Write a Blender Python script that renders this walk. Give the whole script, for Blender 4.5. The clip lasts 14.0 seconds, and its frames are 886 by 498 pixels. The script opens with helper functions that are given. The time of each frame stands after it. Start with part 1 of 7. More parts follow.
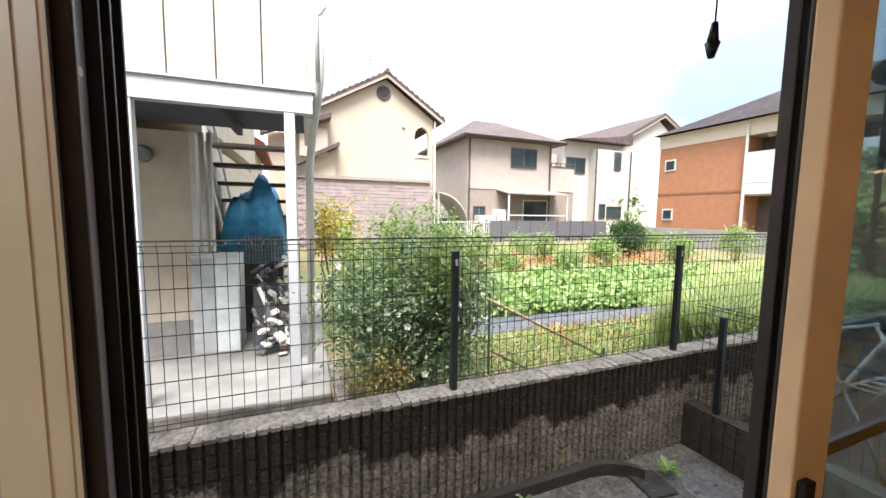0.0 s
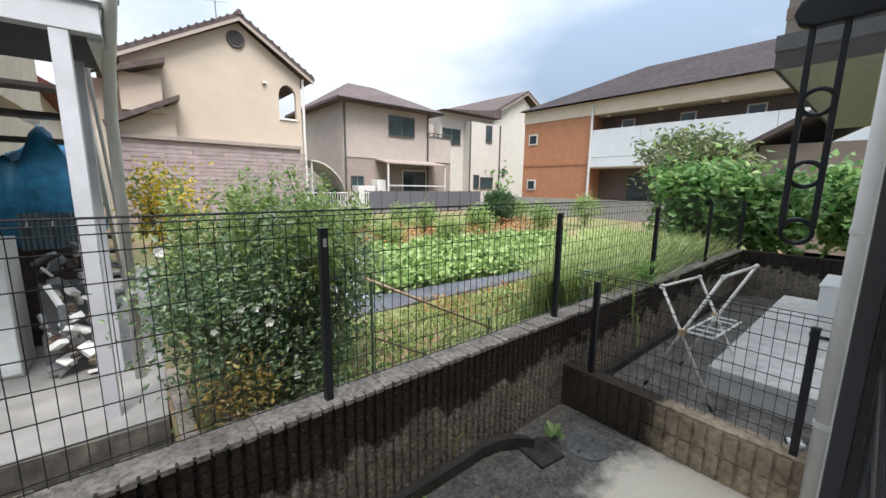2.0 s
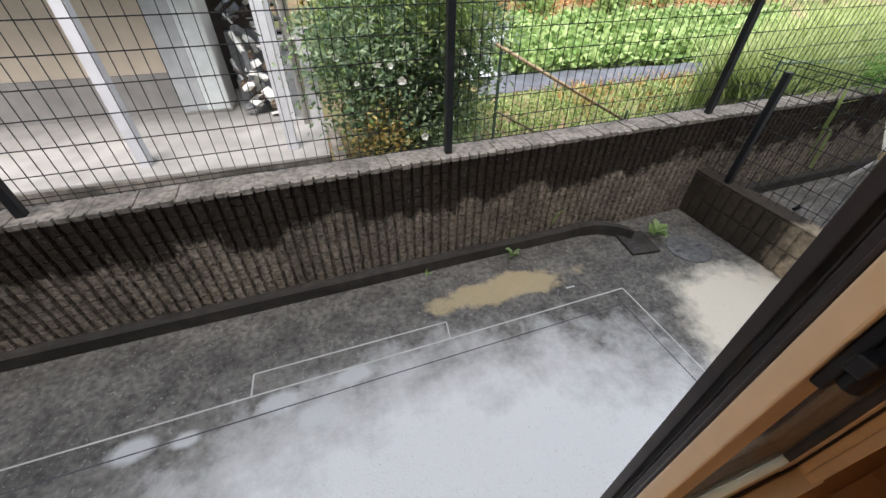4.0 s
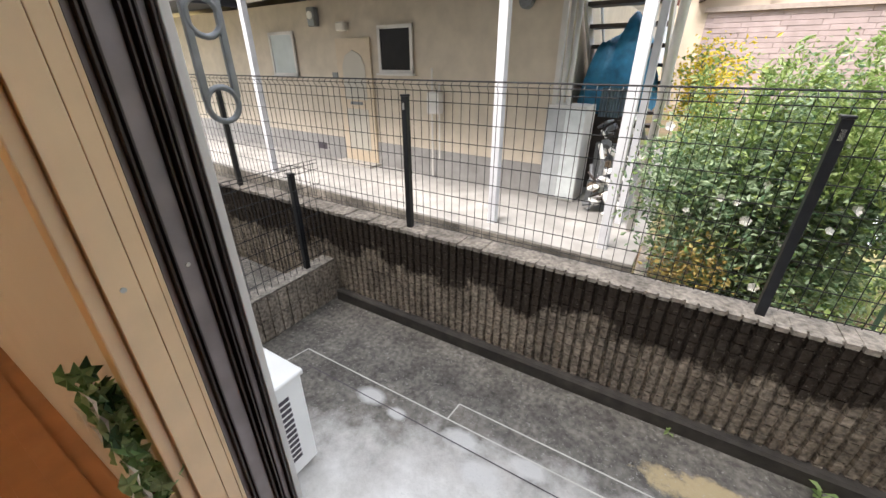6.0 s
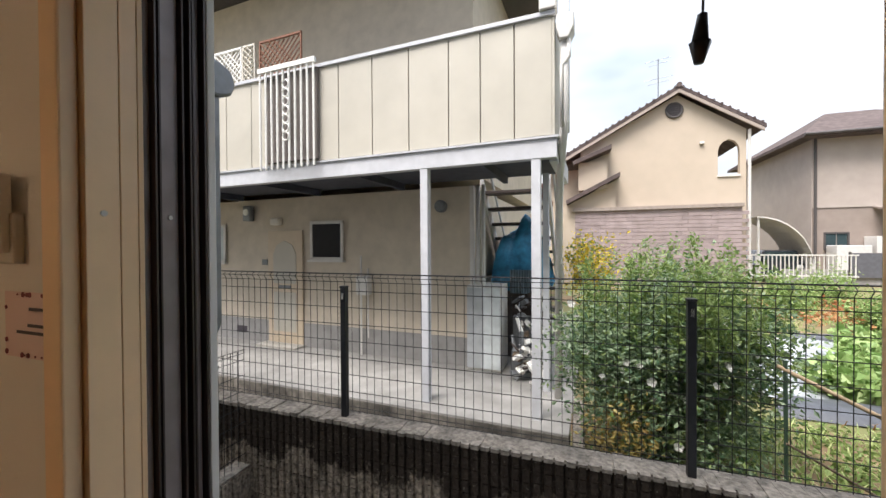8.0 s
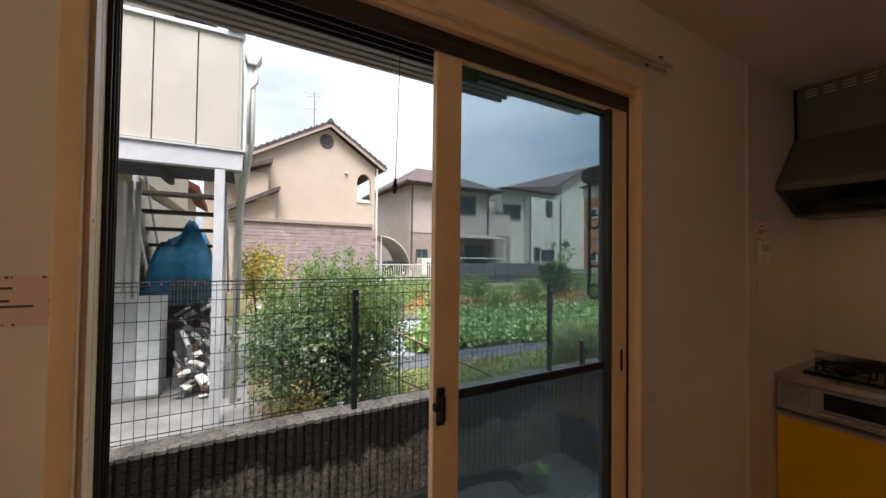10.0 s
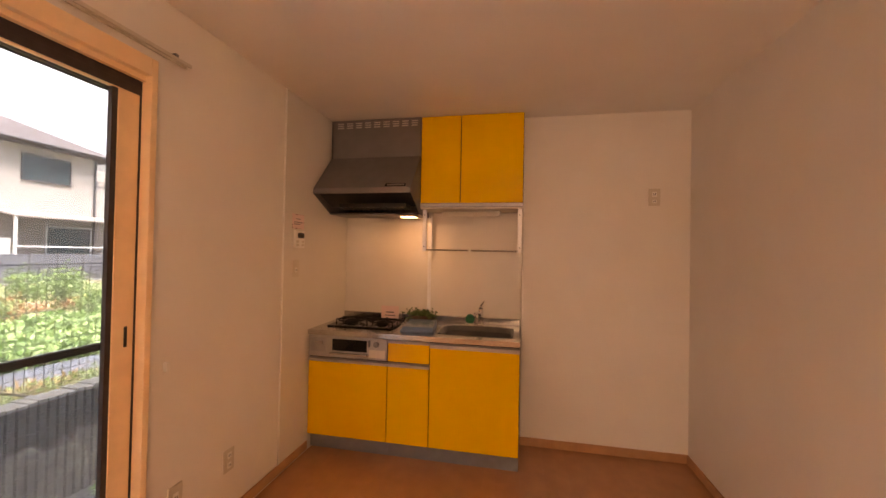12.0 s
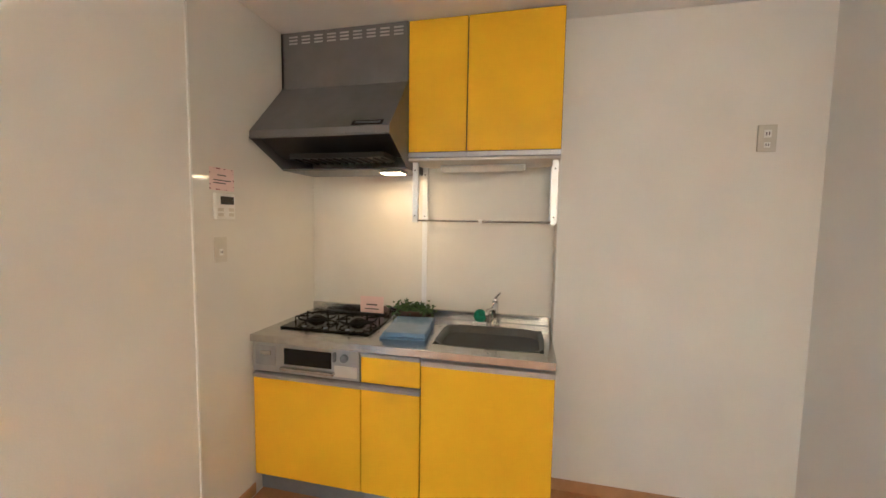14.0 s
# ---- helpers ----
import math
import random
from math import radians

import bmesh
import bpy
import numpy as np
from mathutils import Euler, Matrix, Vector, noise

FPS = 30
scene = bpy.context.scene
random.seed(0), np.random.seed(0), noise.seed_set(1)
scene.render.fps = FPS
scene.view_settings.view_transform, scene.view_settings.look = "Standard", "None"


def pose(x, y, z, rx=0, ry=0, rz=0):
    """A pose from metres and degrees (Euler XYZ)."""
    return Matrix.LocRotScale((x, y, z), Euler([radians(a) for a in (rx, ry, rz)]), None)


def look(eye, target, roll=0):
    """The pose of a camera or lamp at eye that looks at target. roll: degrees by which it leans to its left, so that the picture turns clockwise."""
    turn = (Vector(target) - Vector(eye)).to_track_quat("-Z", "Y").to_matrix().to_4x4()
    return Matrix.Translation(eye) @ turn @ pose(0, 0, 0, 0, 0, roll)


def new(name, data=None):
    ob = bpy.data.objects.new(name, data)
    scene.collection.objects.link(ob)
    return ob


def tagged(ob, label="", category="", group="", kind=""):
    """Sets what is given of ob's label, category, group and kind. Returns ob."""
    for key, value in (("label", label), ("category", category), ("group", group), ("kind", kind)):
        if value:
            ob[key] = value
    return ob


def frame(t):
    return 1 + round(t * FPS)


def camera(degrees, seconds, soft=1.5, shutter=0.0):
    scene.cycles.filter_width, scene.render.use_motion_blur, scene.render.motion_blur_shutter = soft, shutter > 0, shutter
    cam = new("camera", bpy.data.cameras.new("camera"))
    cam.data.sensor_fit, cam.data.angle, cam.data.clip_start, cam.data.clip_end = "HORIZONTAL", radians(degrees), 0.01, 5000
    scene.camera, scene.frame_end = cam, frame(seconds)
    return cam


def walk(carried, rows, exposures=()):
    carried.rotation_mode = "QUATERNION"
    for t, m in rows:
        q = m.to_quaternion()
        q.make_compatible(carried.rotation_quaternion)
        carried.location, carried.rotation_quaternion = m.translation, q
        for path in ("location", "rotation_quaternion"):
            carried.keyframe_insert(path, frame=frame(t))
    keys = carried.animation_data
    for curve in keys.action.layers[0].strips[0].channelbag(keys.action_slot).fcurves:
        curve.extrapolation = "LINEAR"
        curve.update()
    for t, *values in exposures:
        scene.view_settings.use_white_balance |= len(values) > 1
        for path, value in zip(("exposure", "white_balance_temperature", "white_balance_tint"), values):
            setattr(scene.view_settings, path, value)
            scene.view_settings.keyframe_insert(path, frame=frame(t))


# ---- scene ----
cam = camera(99.3, 14.0)
PATH = [
    (0, (0.257, 0.296, 1.42), (1.010, 2.139, 1.233), 0.8),
    (0.5, (0.335, 0.421, 1.415), (0.988, 2.299, 1.199), 0.9),
    (1, (0.423, 0.547, 1.416), (1.244, 2.356, 1.183), 0.7),
    (1.5, (0.475, 0.619, 1.409), (1.617, 2.237, 1.138), 0.7),
    (2, (0.481, 0.659, 1.397), (1.756, 2.164, 1.067), 0.8),
    (2.2, (0.486, 0.67, 1.389), (1.762, 2.16, 1.004), 0.8),
    (4.3, (0.466, 0.470, 1.289), (0.754, 1.915, -0.03), 0.1),
    (4.5, (0.478, 0.487, 1.284), (0.59, 1.953, -0.028), -0.1),
    (5, (0.508, 0.453, 1.282), (0.135, 1.896, -0.017), -0.1),
    (5.5, (0.613, 0.395, 1.314), (-0.152, 1.825, 0.143), -0.1),
    (6, (0.671, 0.385, 1.364), (-0.257, 1.919, 0.479), 0.0),
    (6.5, (0.695, 0.357, 1.412), (-0.309, 1.973, 0.796), 0.1),
    (7, (0.735, 0.338, 1.458), (-0.306, 2.017, 1.144), 0.2),
    (7.2, (0.733, 0.329, 1.462), (-0.305, 2.026, 1.254), 0.2),
    (9.3, (0.452, -0.113, 1.452), (0.737, 1.863, 1.497), 0.1),
    (9.5, (0.429, -0.187, 1.446), (0.815, 1.771, 1.494), 0.4),
    (10, (0.347, -0.362, 1.444), (1.344, 1.366, 1.486), 0.7),
    (10.5, (0.310, -0.575, 1.455), (1.774, 0.787, 1.496), 0.7),
    (11, (0.339, -0.81, 1.449), (2.113, 0.11, 1.522), 0.7),
    (11.5, (0.371, -0.913, 1.438), (2.307, -0.417, 1.505), 1.0),
    (12, (0.455, -0.948, 1.406), (2.417, -0.561, 1.432), 1.1),
    (12.5, (0.701, -0.897, 1.397), (2.653, -0.48, 1.27), 1.1),
    (13, (0.972, -0.849, 1.412), (2.92, -0.423, 1.251), 0.9),
    (13.5, (1.21, -0.852, 1.427), (3.156, -0.422, 1.263), 0.9),
    (14, (1.309, -0.842, 1.437), (3.255, -0.405, 1.286), 0.9),
]
EXPOSURES = [(0.0, 1.75, 6600, 13), (0.5, 1.2, 6500, 12), (1.5, 1.0, 6350, 12), (2.2, 0.98, 6350, 12), (4.5, 1.55, 6700, 15), (5.5, 1.85, 6900, 15), (6.5, 1.7, 6850, 15), (7.2, 1.4, 6800, 14), (9.5, 0.9, 6400, 13), (10.5, 1.65, 7000, 22), (11.5, 3.1, 8200, 40), (12.5, 3.35, 8500, 39), (13.0, 3.6, 7400, 20), (13.4, 3.75, 5500, 5), (14.0, 4.1, 4850, 1)]
walk(cam, [(t, look(eye, target, roll)) for t, eye, target, roll in PATH], EXPOSURES)

# ---- light ----
SUN_EL, SUN_ROT = radians(64), radians(200)
world = bpy.data.worlds.new("sky")
scene.world = world
world.use_nodes = True
wn, wl = world.node_tree.nodes, world.node_tree.links
bg = wn["Background"]
sky = wn.new("ShaderNodeTexSky")
sky.sky_type, sky.sun_disc, sky.sun_elevation, sky.sun_rotation = "NISHITA", False, SUN_EL, SUN_ROT
wtc = wn.new("ShaderNodeTexCoord")
wmap = wn.new("ShaderNodeMapping")
wmap.inputs["Scale"].default_value = (1.0, 1.0, 2.6)
wnoise = wn.new("ShaderNodeTexNoise")
wnoise.inputs["Scale"].default_value, wnoise.inputs["Detail"].default_value = 1.5, 4
wramp = wn.new("ShaderNodeValToRGB")
wramp.color_ramp.elements[0].position, wramp.color_ramp.elements[0].color = 0.38, (2.7, 3.4, 4.2, 1)
wramp.color_ramp.elements[1].position, wramp.color_ramp.elements[1].color = 0.66, (6.9, 7.2, 7.5, 1)
wmix = wn.new("ShaderNodeMix")
wmix.data_type = "RGBA"
wmix.inputs["Factor"].default_value = 0.86
wsep = wn.new("ShaderNodeSeparateXYZ")
wl.new(wtc.outputs["Generated"], wsep.inputs["Vector"])
wz = wn.new("ShaderNodeMapRange")
wz.inputs["To Min"].default_value, wz.inputs["To Max"].default_value = 0.54, 2.05
wl.new(wsep.outputs["Z"], wz.inputs["Value"])
wscale = wn.new("ShaderNodeVectorMath")
wscale.operation = "SCALE"
wl.new(wtc.outputs["Generated"], wmap.inputs["Vector"])
wl.new(wmap.outputs["Vector"], wnoise.inputs["Vector"])
wl.new(wnoise.outputs["Fac"], wramp.inputs["Fac"])
wl.new(sky.outputs["Color"], wmix.inputs[6])
wl.new(wramp.outputs["Color"], wmix.inputs[7])
wl.new(wmix.outputs[2], wscale.inputs[0])
wl.new(wz.outputs["Result"], wscale.inputs["Scale"])
wl.new(wscale.outputs["Vector"], bg.inputs["Color"])
bg.inputs["Strength"].default_value = 0.1
sun = new("sun", bpy.data.lights.new("sun", "SUN"))
sun.data.energy, sun.data.angle, sun.data.color = 3.6, radians(30), (1.0, 0.97, 0.93)
sun.rotation_euler = (radians(90) - SUN_EL, 0, radians(180) - SUN_ROT)


# ---- mesh tools ----
class MB:
    """Collects boxes, tubes and faces of one mesh."""

    def __init__(self):
        self.v, self.f = [], []

    def face(self, *pts):
        n = len(self.v)
        self.v += [tuple(p) for p in pts]
        self.f.append(tuple(range(n, n + len(pts))))
        return self

    def box(self, x0, x1, y0, y1, z0, z1):
        x0, x1, y0, y1, z0, z1 = min(x0, x1), max(x0, x1), min(y0, y1), max(y0, y1), min(z0, z1), max(z0, z1)
        n = len(self.v)
        self.v += [(x0, y0, z0), (x1, y0, z0), (x1, y1, z0), (x0, y1, z0), (x0, y0, z1), (x1, y0, z1), (x1, y1, z1), (x0, y1, z1)]
        self.f += [tuple(n + i for i in q) for q in ((3, 2, 1, 0), (4, 5, 6, 7), (0, 1, 5, 4), (1, 2, 6, 5), (2, 3, 7, 6), (3, 0, 4, 7))]
        return self

    def rod(self, p, q, r, sides=8, r2=None):
        p, q = Vector(p), Vector(q)
        r2 = r if r2 is None else r2
        way = (q - p).normalized()
        side = way.orthogonal().normalized()
        other = way.cross(side)
        n = len(self.v)
        for c, rad in ((p, r), (q, r2)):
            for k in range(sides):
                a = 2 * math.pi * k / sides
                self.v.append(tuple(c + rad * (math.cos(a) * side + math.sin(a) * other)))
        for k in range(sides):
            j = (k + 1) % sides
            self.f.append((n + k, n + j, n + sides + j, n + sides + k))
        self.f.append(tuple(n + k for k in reversed(range(sides))))
        self.f.append(tuple(n + sides + k for k in range(sides)))
        return self

    def path(self, pts, r, sides=6, closed=False):
        """A bent tube through the points, of one piece."""
        pts = [Vector(p) for p in pts]
        m = len(pts)
        n = len(self.v)
        ref = None
        for i, p in enumerate(pts):
            before = pts[(i - 1) % m] if closed or i else pts[0]
            after = pts[(i + 1) % m] if closed or i < m - 1 else pts[-1]
            way = (after - before).normalized()
            ref = way.orthogonal() if ref is None else ref - way * ref.dot(way)
            side = ref.normalized()
            other = way.cross(side)
            for k in range(sides):
                a = 2 * math.pi * k / sides
                self.v.append(tuple(p + r * (math.cos(a) * side + math.sin(a) * other)))
        for i in range(m if closed else m - 1):
            u, w = n + i * sides, n + ((i + 1) % m) * sides
            for k in range(sides):
                j = (k + 1) % sides
                self.f.append((u + k, u + j, w + j, w + k))
        if not closed:
            self.f.append(tuple(n + k for k in reversed(range(sides))))
            self.f.append(tuple(n + (m - 1) * sides + k for k in range(sides)))
        return self

    def ring(self, c, rad, r, axis="x", n=20, sides=6):
        pts = []
        for k in range(n):
            a = 2 * math.pi * k / n
            u, w = rad * math.cos(a), rad * math.sin(a)
            pts.append({"x": (c[0], c[1] + u, c[2] + w), "y": (c[0] + u, c[1], c[2] + w), "z": (c[0] + u, c[1] + w, c[2])}[axis])
        return self.path(pts, r, sides, True)

    def prism(self, poly, axis, a, b):
        """A polygon of two coordinates, drawn out along an axis from a to b."""
        def at(p, t):
            return {"x": (t, p[0], p[1]), "y": (p[0], t, p[1]), "z": (p[0], p[1], t)}[axis]
        n, m = len(self.v), len(poly)
        self.v += [at(p, a) for p in poly] + [at(p, b) for p in poly]
        self.f.append(tuple(n + i for i in range(m)))
        self.f.append(tuple(n + m + i for i in reversed(range(m))))
        for i in range(m):
            j = (i + 1) % m
            self.f.append((n + i, n + m + i, n + m + j, n + j))
        return self

    def mesh(self, name, mat, bevel=0.0, smooth=False, segs=2):
        me = bpy.data.meshes.new(name)
        me.from_pydata(self.v, [], self.f)
        bm = bmesh.new()
        bm.from_mesh(me)
        if len(self.f) < 4000:
            bmesh.ops.recalc_face_normals(bm, faces=bm.faces)
        if bevel:
            sharp = [e for e in bm.edges if len(e.link_faces) == 2 and e.calc_face_angle(0) > 0.6]
            bmesh.ops.bevel(bm, geom=sharp, offset=bevel, segments=segs, affect="EDGES", profile=0.5, clamp_overlap=True)
        bm.to_mesh(me)
        bm.free()
        if smooth:
            for p in me.polygons:
                p.use_smooth = True
        me.materials.append(mat)
        return me


def thing(name, label, category, group="", kind="", at=(0, 0, 0), turn=0):
    ob = new(name)
    ob.empty_display_size = 0.1
    ob.matrix_basis = pose(*at, 0, 0, turn)
    return tagged(ob, label, category, group, kind)


def part(name, mb, mat, parent, label="", bevel=0.0, smooth=False, segs=2):
    ob = new(name, mb.mesh(name, mat, bevel, smooth, segs))
    ob.parent = parent
    return tagged(ob, label)


def single(name, mb, mat, label, category, group="", kind="", bevel=0.0, smooth=False, at=(0, 0, 0), turn=0):
    ob = new(name, mb.mesh(name, mat, bevel, smooth))
    ob.matrix_basis = pose(*at, 0, 0, turn)
    return tagged(ob, label, category, group, kind)


# ---- materials ----
def surf(name, col, rough=0.6, metal=0.0, var=0.12, scale=8.0, bump=0.0, bscale=60.0, col2=None, big=0.0, spec=0.5, rand=0.0, coat=0.0):
    """A surface with grain at two scales: col shifts by var, or towards col2, along noise; big adds blotches."""
    m = bpy.data.materials.new(name)
    m.use_nodes = True
    n, l = m.node_tree.nodes, m.node_tree.links
    b = n["Principled BSDF"]
    b.inputs["Roughness"].default_value, b.inputs["Metallic"].default_value = rough, metal
    b.inputs["Specular IOR Level"].default_value = spec
    b.inputs["Coat Weight"].default_value = coat
    tc = n.new("ShaderNodeNewGeometry")
    n1 = n.new("ShaderNodeTexNoise")
    n1.inputs["Scale"].default_value, n1.inputs["Detail"].default_value = scale, 6
    l.new(tc.outputs["Position"], n1.inputs["Vector"])
    mix = n.new("ShaderNodeMix")
    mix.data_type = "RGBA"
    dark = col2 or tuple(c * (1 - var) for c in col)
    lite = col if col2 else tuple(min(1, c * (1 + var)) for c in col)
    mix.inputs[6].default_value, mix.inputs[7].default_value = (*dark, 1), (*lite, 1)
    ramp = n.new("ShaderNodeMapRange")
    ramp.inputs["From Min"].default_value, ramp.inputs["From Max"].default_value = 0.32, 0.68
    l.new(n1.outputs["Fac"], ramp.inputs["Value"])
    l.new(ramp.outputs["Result"], mix.inputs["Factor"])
    out = mix.outputs[2]
    if big:
        n2 = n.new("ShaderNodeTexNoise")
        n2.inputs["Scale"].default_value, n2.inputs["Detail"].default_value = scale / 7, 4
        l.new(tc.outputs["Position"], n2.inputs["Vector"])
        r2 = n.new("ShaderNodeMapRange")
        r2.inputs["From Min"].default_value, r2.inputs["From Max"].default_value = 0.35, 0.65
        r2.inputs["To Min"].default_value, r2.inputs["To Max"].default_value = 1 - big, 1 + big * 0.4
        l.new(n2.outputs["Fac"], r2.inputs["Value"])
        mul = n.new("ShaderNodeVectorMath")
        mul.operation = "SCALE"
        l.new(out, mul.inputs[0])
        l.new(r2.outputs["Result"], mul.inputs["Scale"])
        out = mul.outputs["Vector"]
    if rand:
        info = n.new("ShaderNodeObjectInfo")
        r3 = n.new("ShaderNodeMapRange")
        r3.inputs["To Min"].default_value, r3.inputs["To Max"].default_value = 1 - rand, 1 + rand
        l.new(info.outputs["Random"], r3.inputs["Value"])
        mul2 = n.new("ShaderNodeVectorMath")
        mul2.operation = "SCALE"
        l.new(out, mul2.inputs[0])
        l.new(r3.outputs["Result"], mul2.inputs["Scale"])
        out = mul2.outputs["Vector"]
    l.new(out, b.inputs["Base Color"])
    if bump:
        n3 = n.new("ShaderNodeTexNoise")
        n3.inputs["Scale"].default_value, n3.inputs["Detail"].default_value = bscale, 5
        l.new(tc.outputs["Position"], n3.inputs["Vector"])
        bp = n.new("ShaderNodeBump")
        bp.inputs["Strength"].default_value, bp.inputs["Distance"].default_value = bump, 0.01
        l.new(n3.outputs["Fac"], bp.inputs["Height"])
        l.new(bp.outputs["Normal"], b.inputs["Normal"])
    return m


def leaf_mat(name, col, col2, trans=0.3, rough=0.5):
    m = bpy.data.materials.new(name)
    m.use_nodes = True
    n, l = m.node_tree.nodes, m.node_tree.links
    b = n["Principled BSDF"]
    b.inputs["Roughness"].default_value = rough
    geo = n.new("ShaderNodeNewGeometry")
    mix = n.new("ShaderNodeMix")
    mix.data_type = "RGBA"
    mix.inputs[6].default_value, mix.inputs[7].default_value = (*col, 1), (*col2, 1)
    l.new(geo.outputs["Random Per Island"], mix.inputs["Factor"])
    l.new(mix.outputs[2], b.inputs["Base Color"])
    t = n.new("ShaderNodeBsdfTranslucent")
    l.new(mix.outputs[2], t.inputs["Color"])
    ms = n.new("ShaderNodeMixShader")
    ms.inputs["Fac"].default_value = trans
    l.new(b.outputs["BSDF"], ms.inputs[1])
    l.new(t.outputs["BSDF"], ms.inputs[2])
    l.new(ms.outputs["Shader"], n["Material Output"].inputs["Surface"])
    return m


def clear_mat(name, tint, gloss=0.06, rough=0.02):
    """A thin pane: tinted see-through with a mirror gloss that grows at a slant."""
    m = bpy.data.materials.new(name)
    m.use_nodes = True
    n, l = m.node_tree.nodes, m.node_tree.links
    tr = n.new("ShaderNodeBsdfTransparent")
    tr.inputs["Color"].default_value = (*tint, 1)
    gl = n.new("ShaderNodeBsdfGlossy")
    gl.inputs["Roughness"].default_value = rough
    lw = n.new("ShaderNodeLayerWeight")
    lw.inputs["Blend"].default_value = 0.5
    pw = n.new("ShaderNodeMath")
    pw.operation = "POWER"
    pw.inputs[1].default_value = 4.0
    sc_ = n.new("ShaderNodeMath")
    sc_.operation = "MULTIPLY_ADD"
    sc_.inputs[1].default_value, sc_.inputs[2].default_value = gloss * 8, gloss * 0.4
    ms = n.new("ShaderNodeMixShader")
    l.new(lw.outputs["Facing"], pw.inputs[0])
    l.new(pw.outputs[0], sc_.inputs[0])
    l.new(sc_.outputs[0], ms.inputs["Fac"])
    l.new(tr.outputs["BSDF"], ms.inputs[1])
    l.new(gl.outputs["BSDF"], ms.inputs[2])
    l.new(ms.outputs["Shader"], n["Material Output"].inputs["Surface"])
    return m


def glow_mat(name, col, power):
    m = bpy.data.materials.new(name)
    m.use_nodes = True
    b = m.node_tree.nodes["Principled BSDF"]
    b.inputs["Base Color"].default_value = (*col, 1)
    b.inputs["Emission Color"].default_value, b.inputs["Emission Strength"].default_value = (*col, 1), power
    return m


WALLPAPER = surf("wallpaper", (0.80, 0.77, 0.72), 0.75, var=0.025, scale=3, bump=0.10, bscale=220)
CEILING = surf("ceiling_paper", (0.82, 0.80, 0.76), 0.8, var=0.02, scale=3, bump=0.10, bscale=180)
WOODFRAME = surf("pale_wood_film", (0.90, 0.66, 0.41), 0.36, var=0.05, scale=14, bump=0.02)
BASEWOOD = surf("baseboard_wood", (0.50, 0.27, 0.13), 0.45, var=0.1, scale=12)
FLOORWOOD = surf("floor_wood", (0.47, 0.23, 0.11), 0.34, var=0.08, scale=9, big=0.06, rand=0.03)
BRONZE = surf("dark_bronze_aluminium", (0.062, 0.050, 0.048), 0.38, 0.35, var=0.15, scale=20)
BRONZELITE = surf("bronze_aluminium_worn", (0.27, 0.235, 0.24), 0.45, 0.2, var=0.15, scale=20)
BLACKMETAL = surf("black_painted_metal", (0.012, 0.013, 0.016), 0.4, 0.2, var=0.2, scale=30)
GREYMETAL = surf("grey_cast_metal", (0.20, 0.21, 0.22), 0.45, 0.5, var=0.15, scale=30)
WHITEPLASTIC = surf("white_plastic", (0.80, 0.79, 0.75), 0.4, var=0.03, scale=20)
IVORYPLASTIC = surf("ivory_plastic", (0.62, 0.58, 0.50), 0.45, var=0.03, scale=20)
YELLOW = surf("yellow_laminate", (0.86, 0.50, 0.004), 0.18, var=0.02, scale=5, coat=0.1, spec=0.2)
CABGREY = surf("grey_cabinet_trim", (0.24, 0.25, 0.27), 0.4, 0.3, var=0.06, scale=20)
STEEL = surf("brushed_steel", (0.52, 0.51, 0.49), 0.22, 1.0, var=0.08, scale=30, bump=0.02, bscale=300)
# Worktop steel darkened in colour for the shade inside the bowl.
STEELSHADE = surf("shaded_sink_steel", (0.13, 0.13, 0.125), 0.45, 0.5, var=0.1, scale=30)
ALU = surf("anodised_aluminium", (0.44, 0.43, 0.43), 0.38, 0.75, var=0.05, scale=40)
CHROME = surf("chrome", (0.75, 0.75, 0.75), 0.1, 1.0, var=0.03)
HOODGREY = surf("hood_grey_paint", (0.17, 0.165, 0.17), 0.42, 0.25, var=0.06, scale=12)
BLACKGLASS = surf("black_glass", (0.008, 0.008, 0.009), 0.14, var=0.2, spec=0.3)
CASTIRON = surf("cast_iron", (0.004, 0.004, 0.004), 0.7, spec=0.2, var=0.2, scale=40)
SPLASH = surf("splash_panel", (0.74, 0.71, 0.65), 0.06, var=0.02, scale=4)
GLASS = clear_mat("window_glass", (0.90, 0.94, 0.95), 0.05)
def net_mat():
    """Fine netting: mostly see-through, its grey threads catch and scatter the daylight."""
    m = clear_mat("insect_screen", (0.72, 0.76, 0.78), gloss=0.0)
    n, l = m.node_tree.nodes, m.node_tree.links
    thread = n.new("ShaderNodeBsdfDiffuse")
    thread.inputs["Color"].default_value = (0.42, 0.44, 0.46, 1)
    through_ = n.new("ShaderNodeBsdfTranslucent")
    through_.inputs["Color"].default_value = (0.42, 0.44, 0.46, 1)
    both = n.new("ShaderNodeAddShader")
    l.new(thread.outputs["BSDF"], both.inputs[0])
    l.new(through_.outputs["BSDF"], both.inputs[1])
    mix = n.new("ShaderNodeMixShader")
    mix.inputs["Fac"].default_value = 0.06
    l.new(n["Material Output"].inputs["Surface"].links[0].from_socket, mix.inputs[1])
    l.new(both.outputs["Shader"], mix.inputs[2])
    l.new(mix.outputs["Shader"], n["Material Output"].inputs["Surface"])
    return m


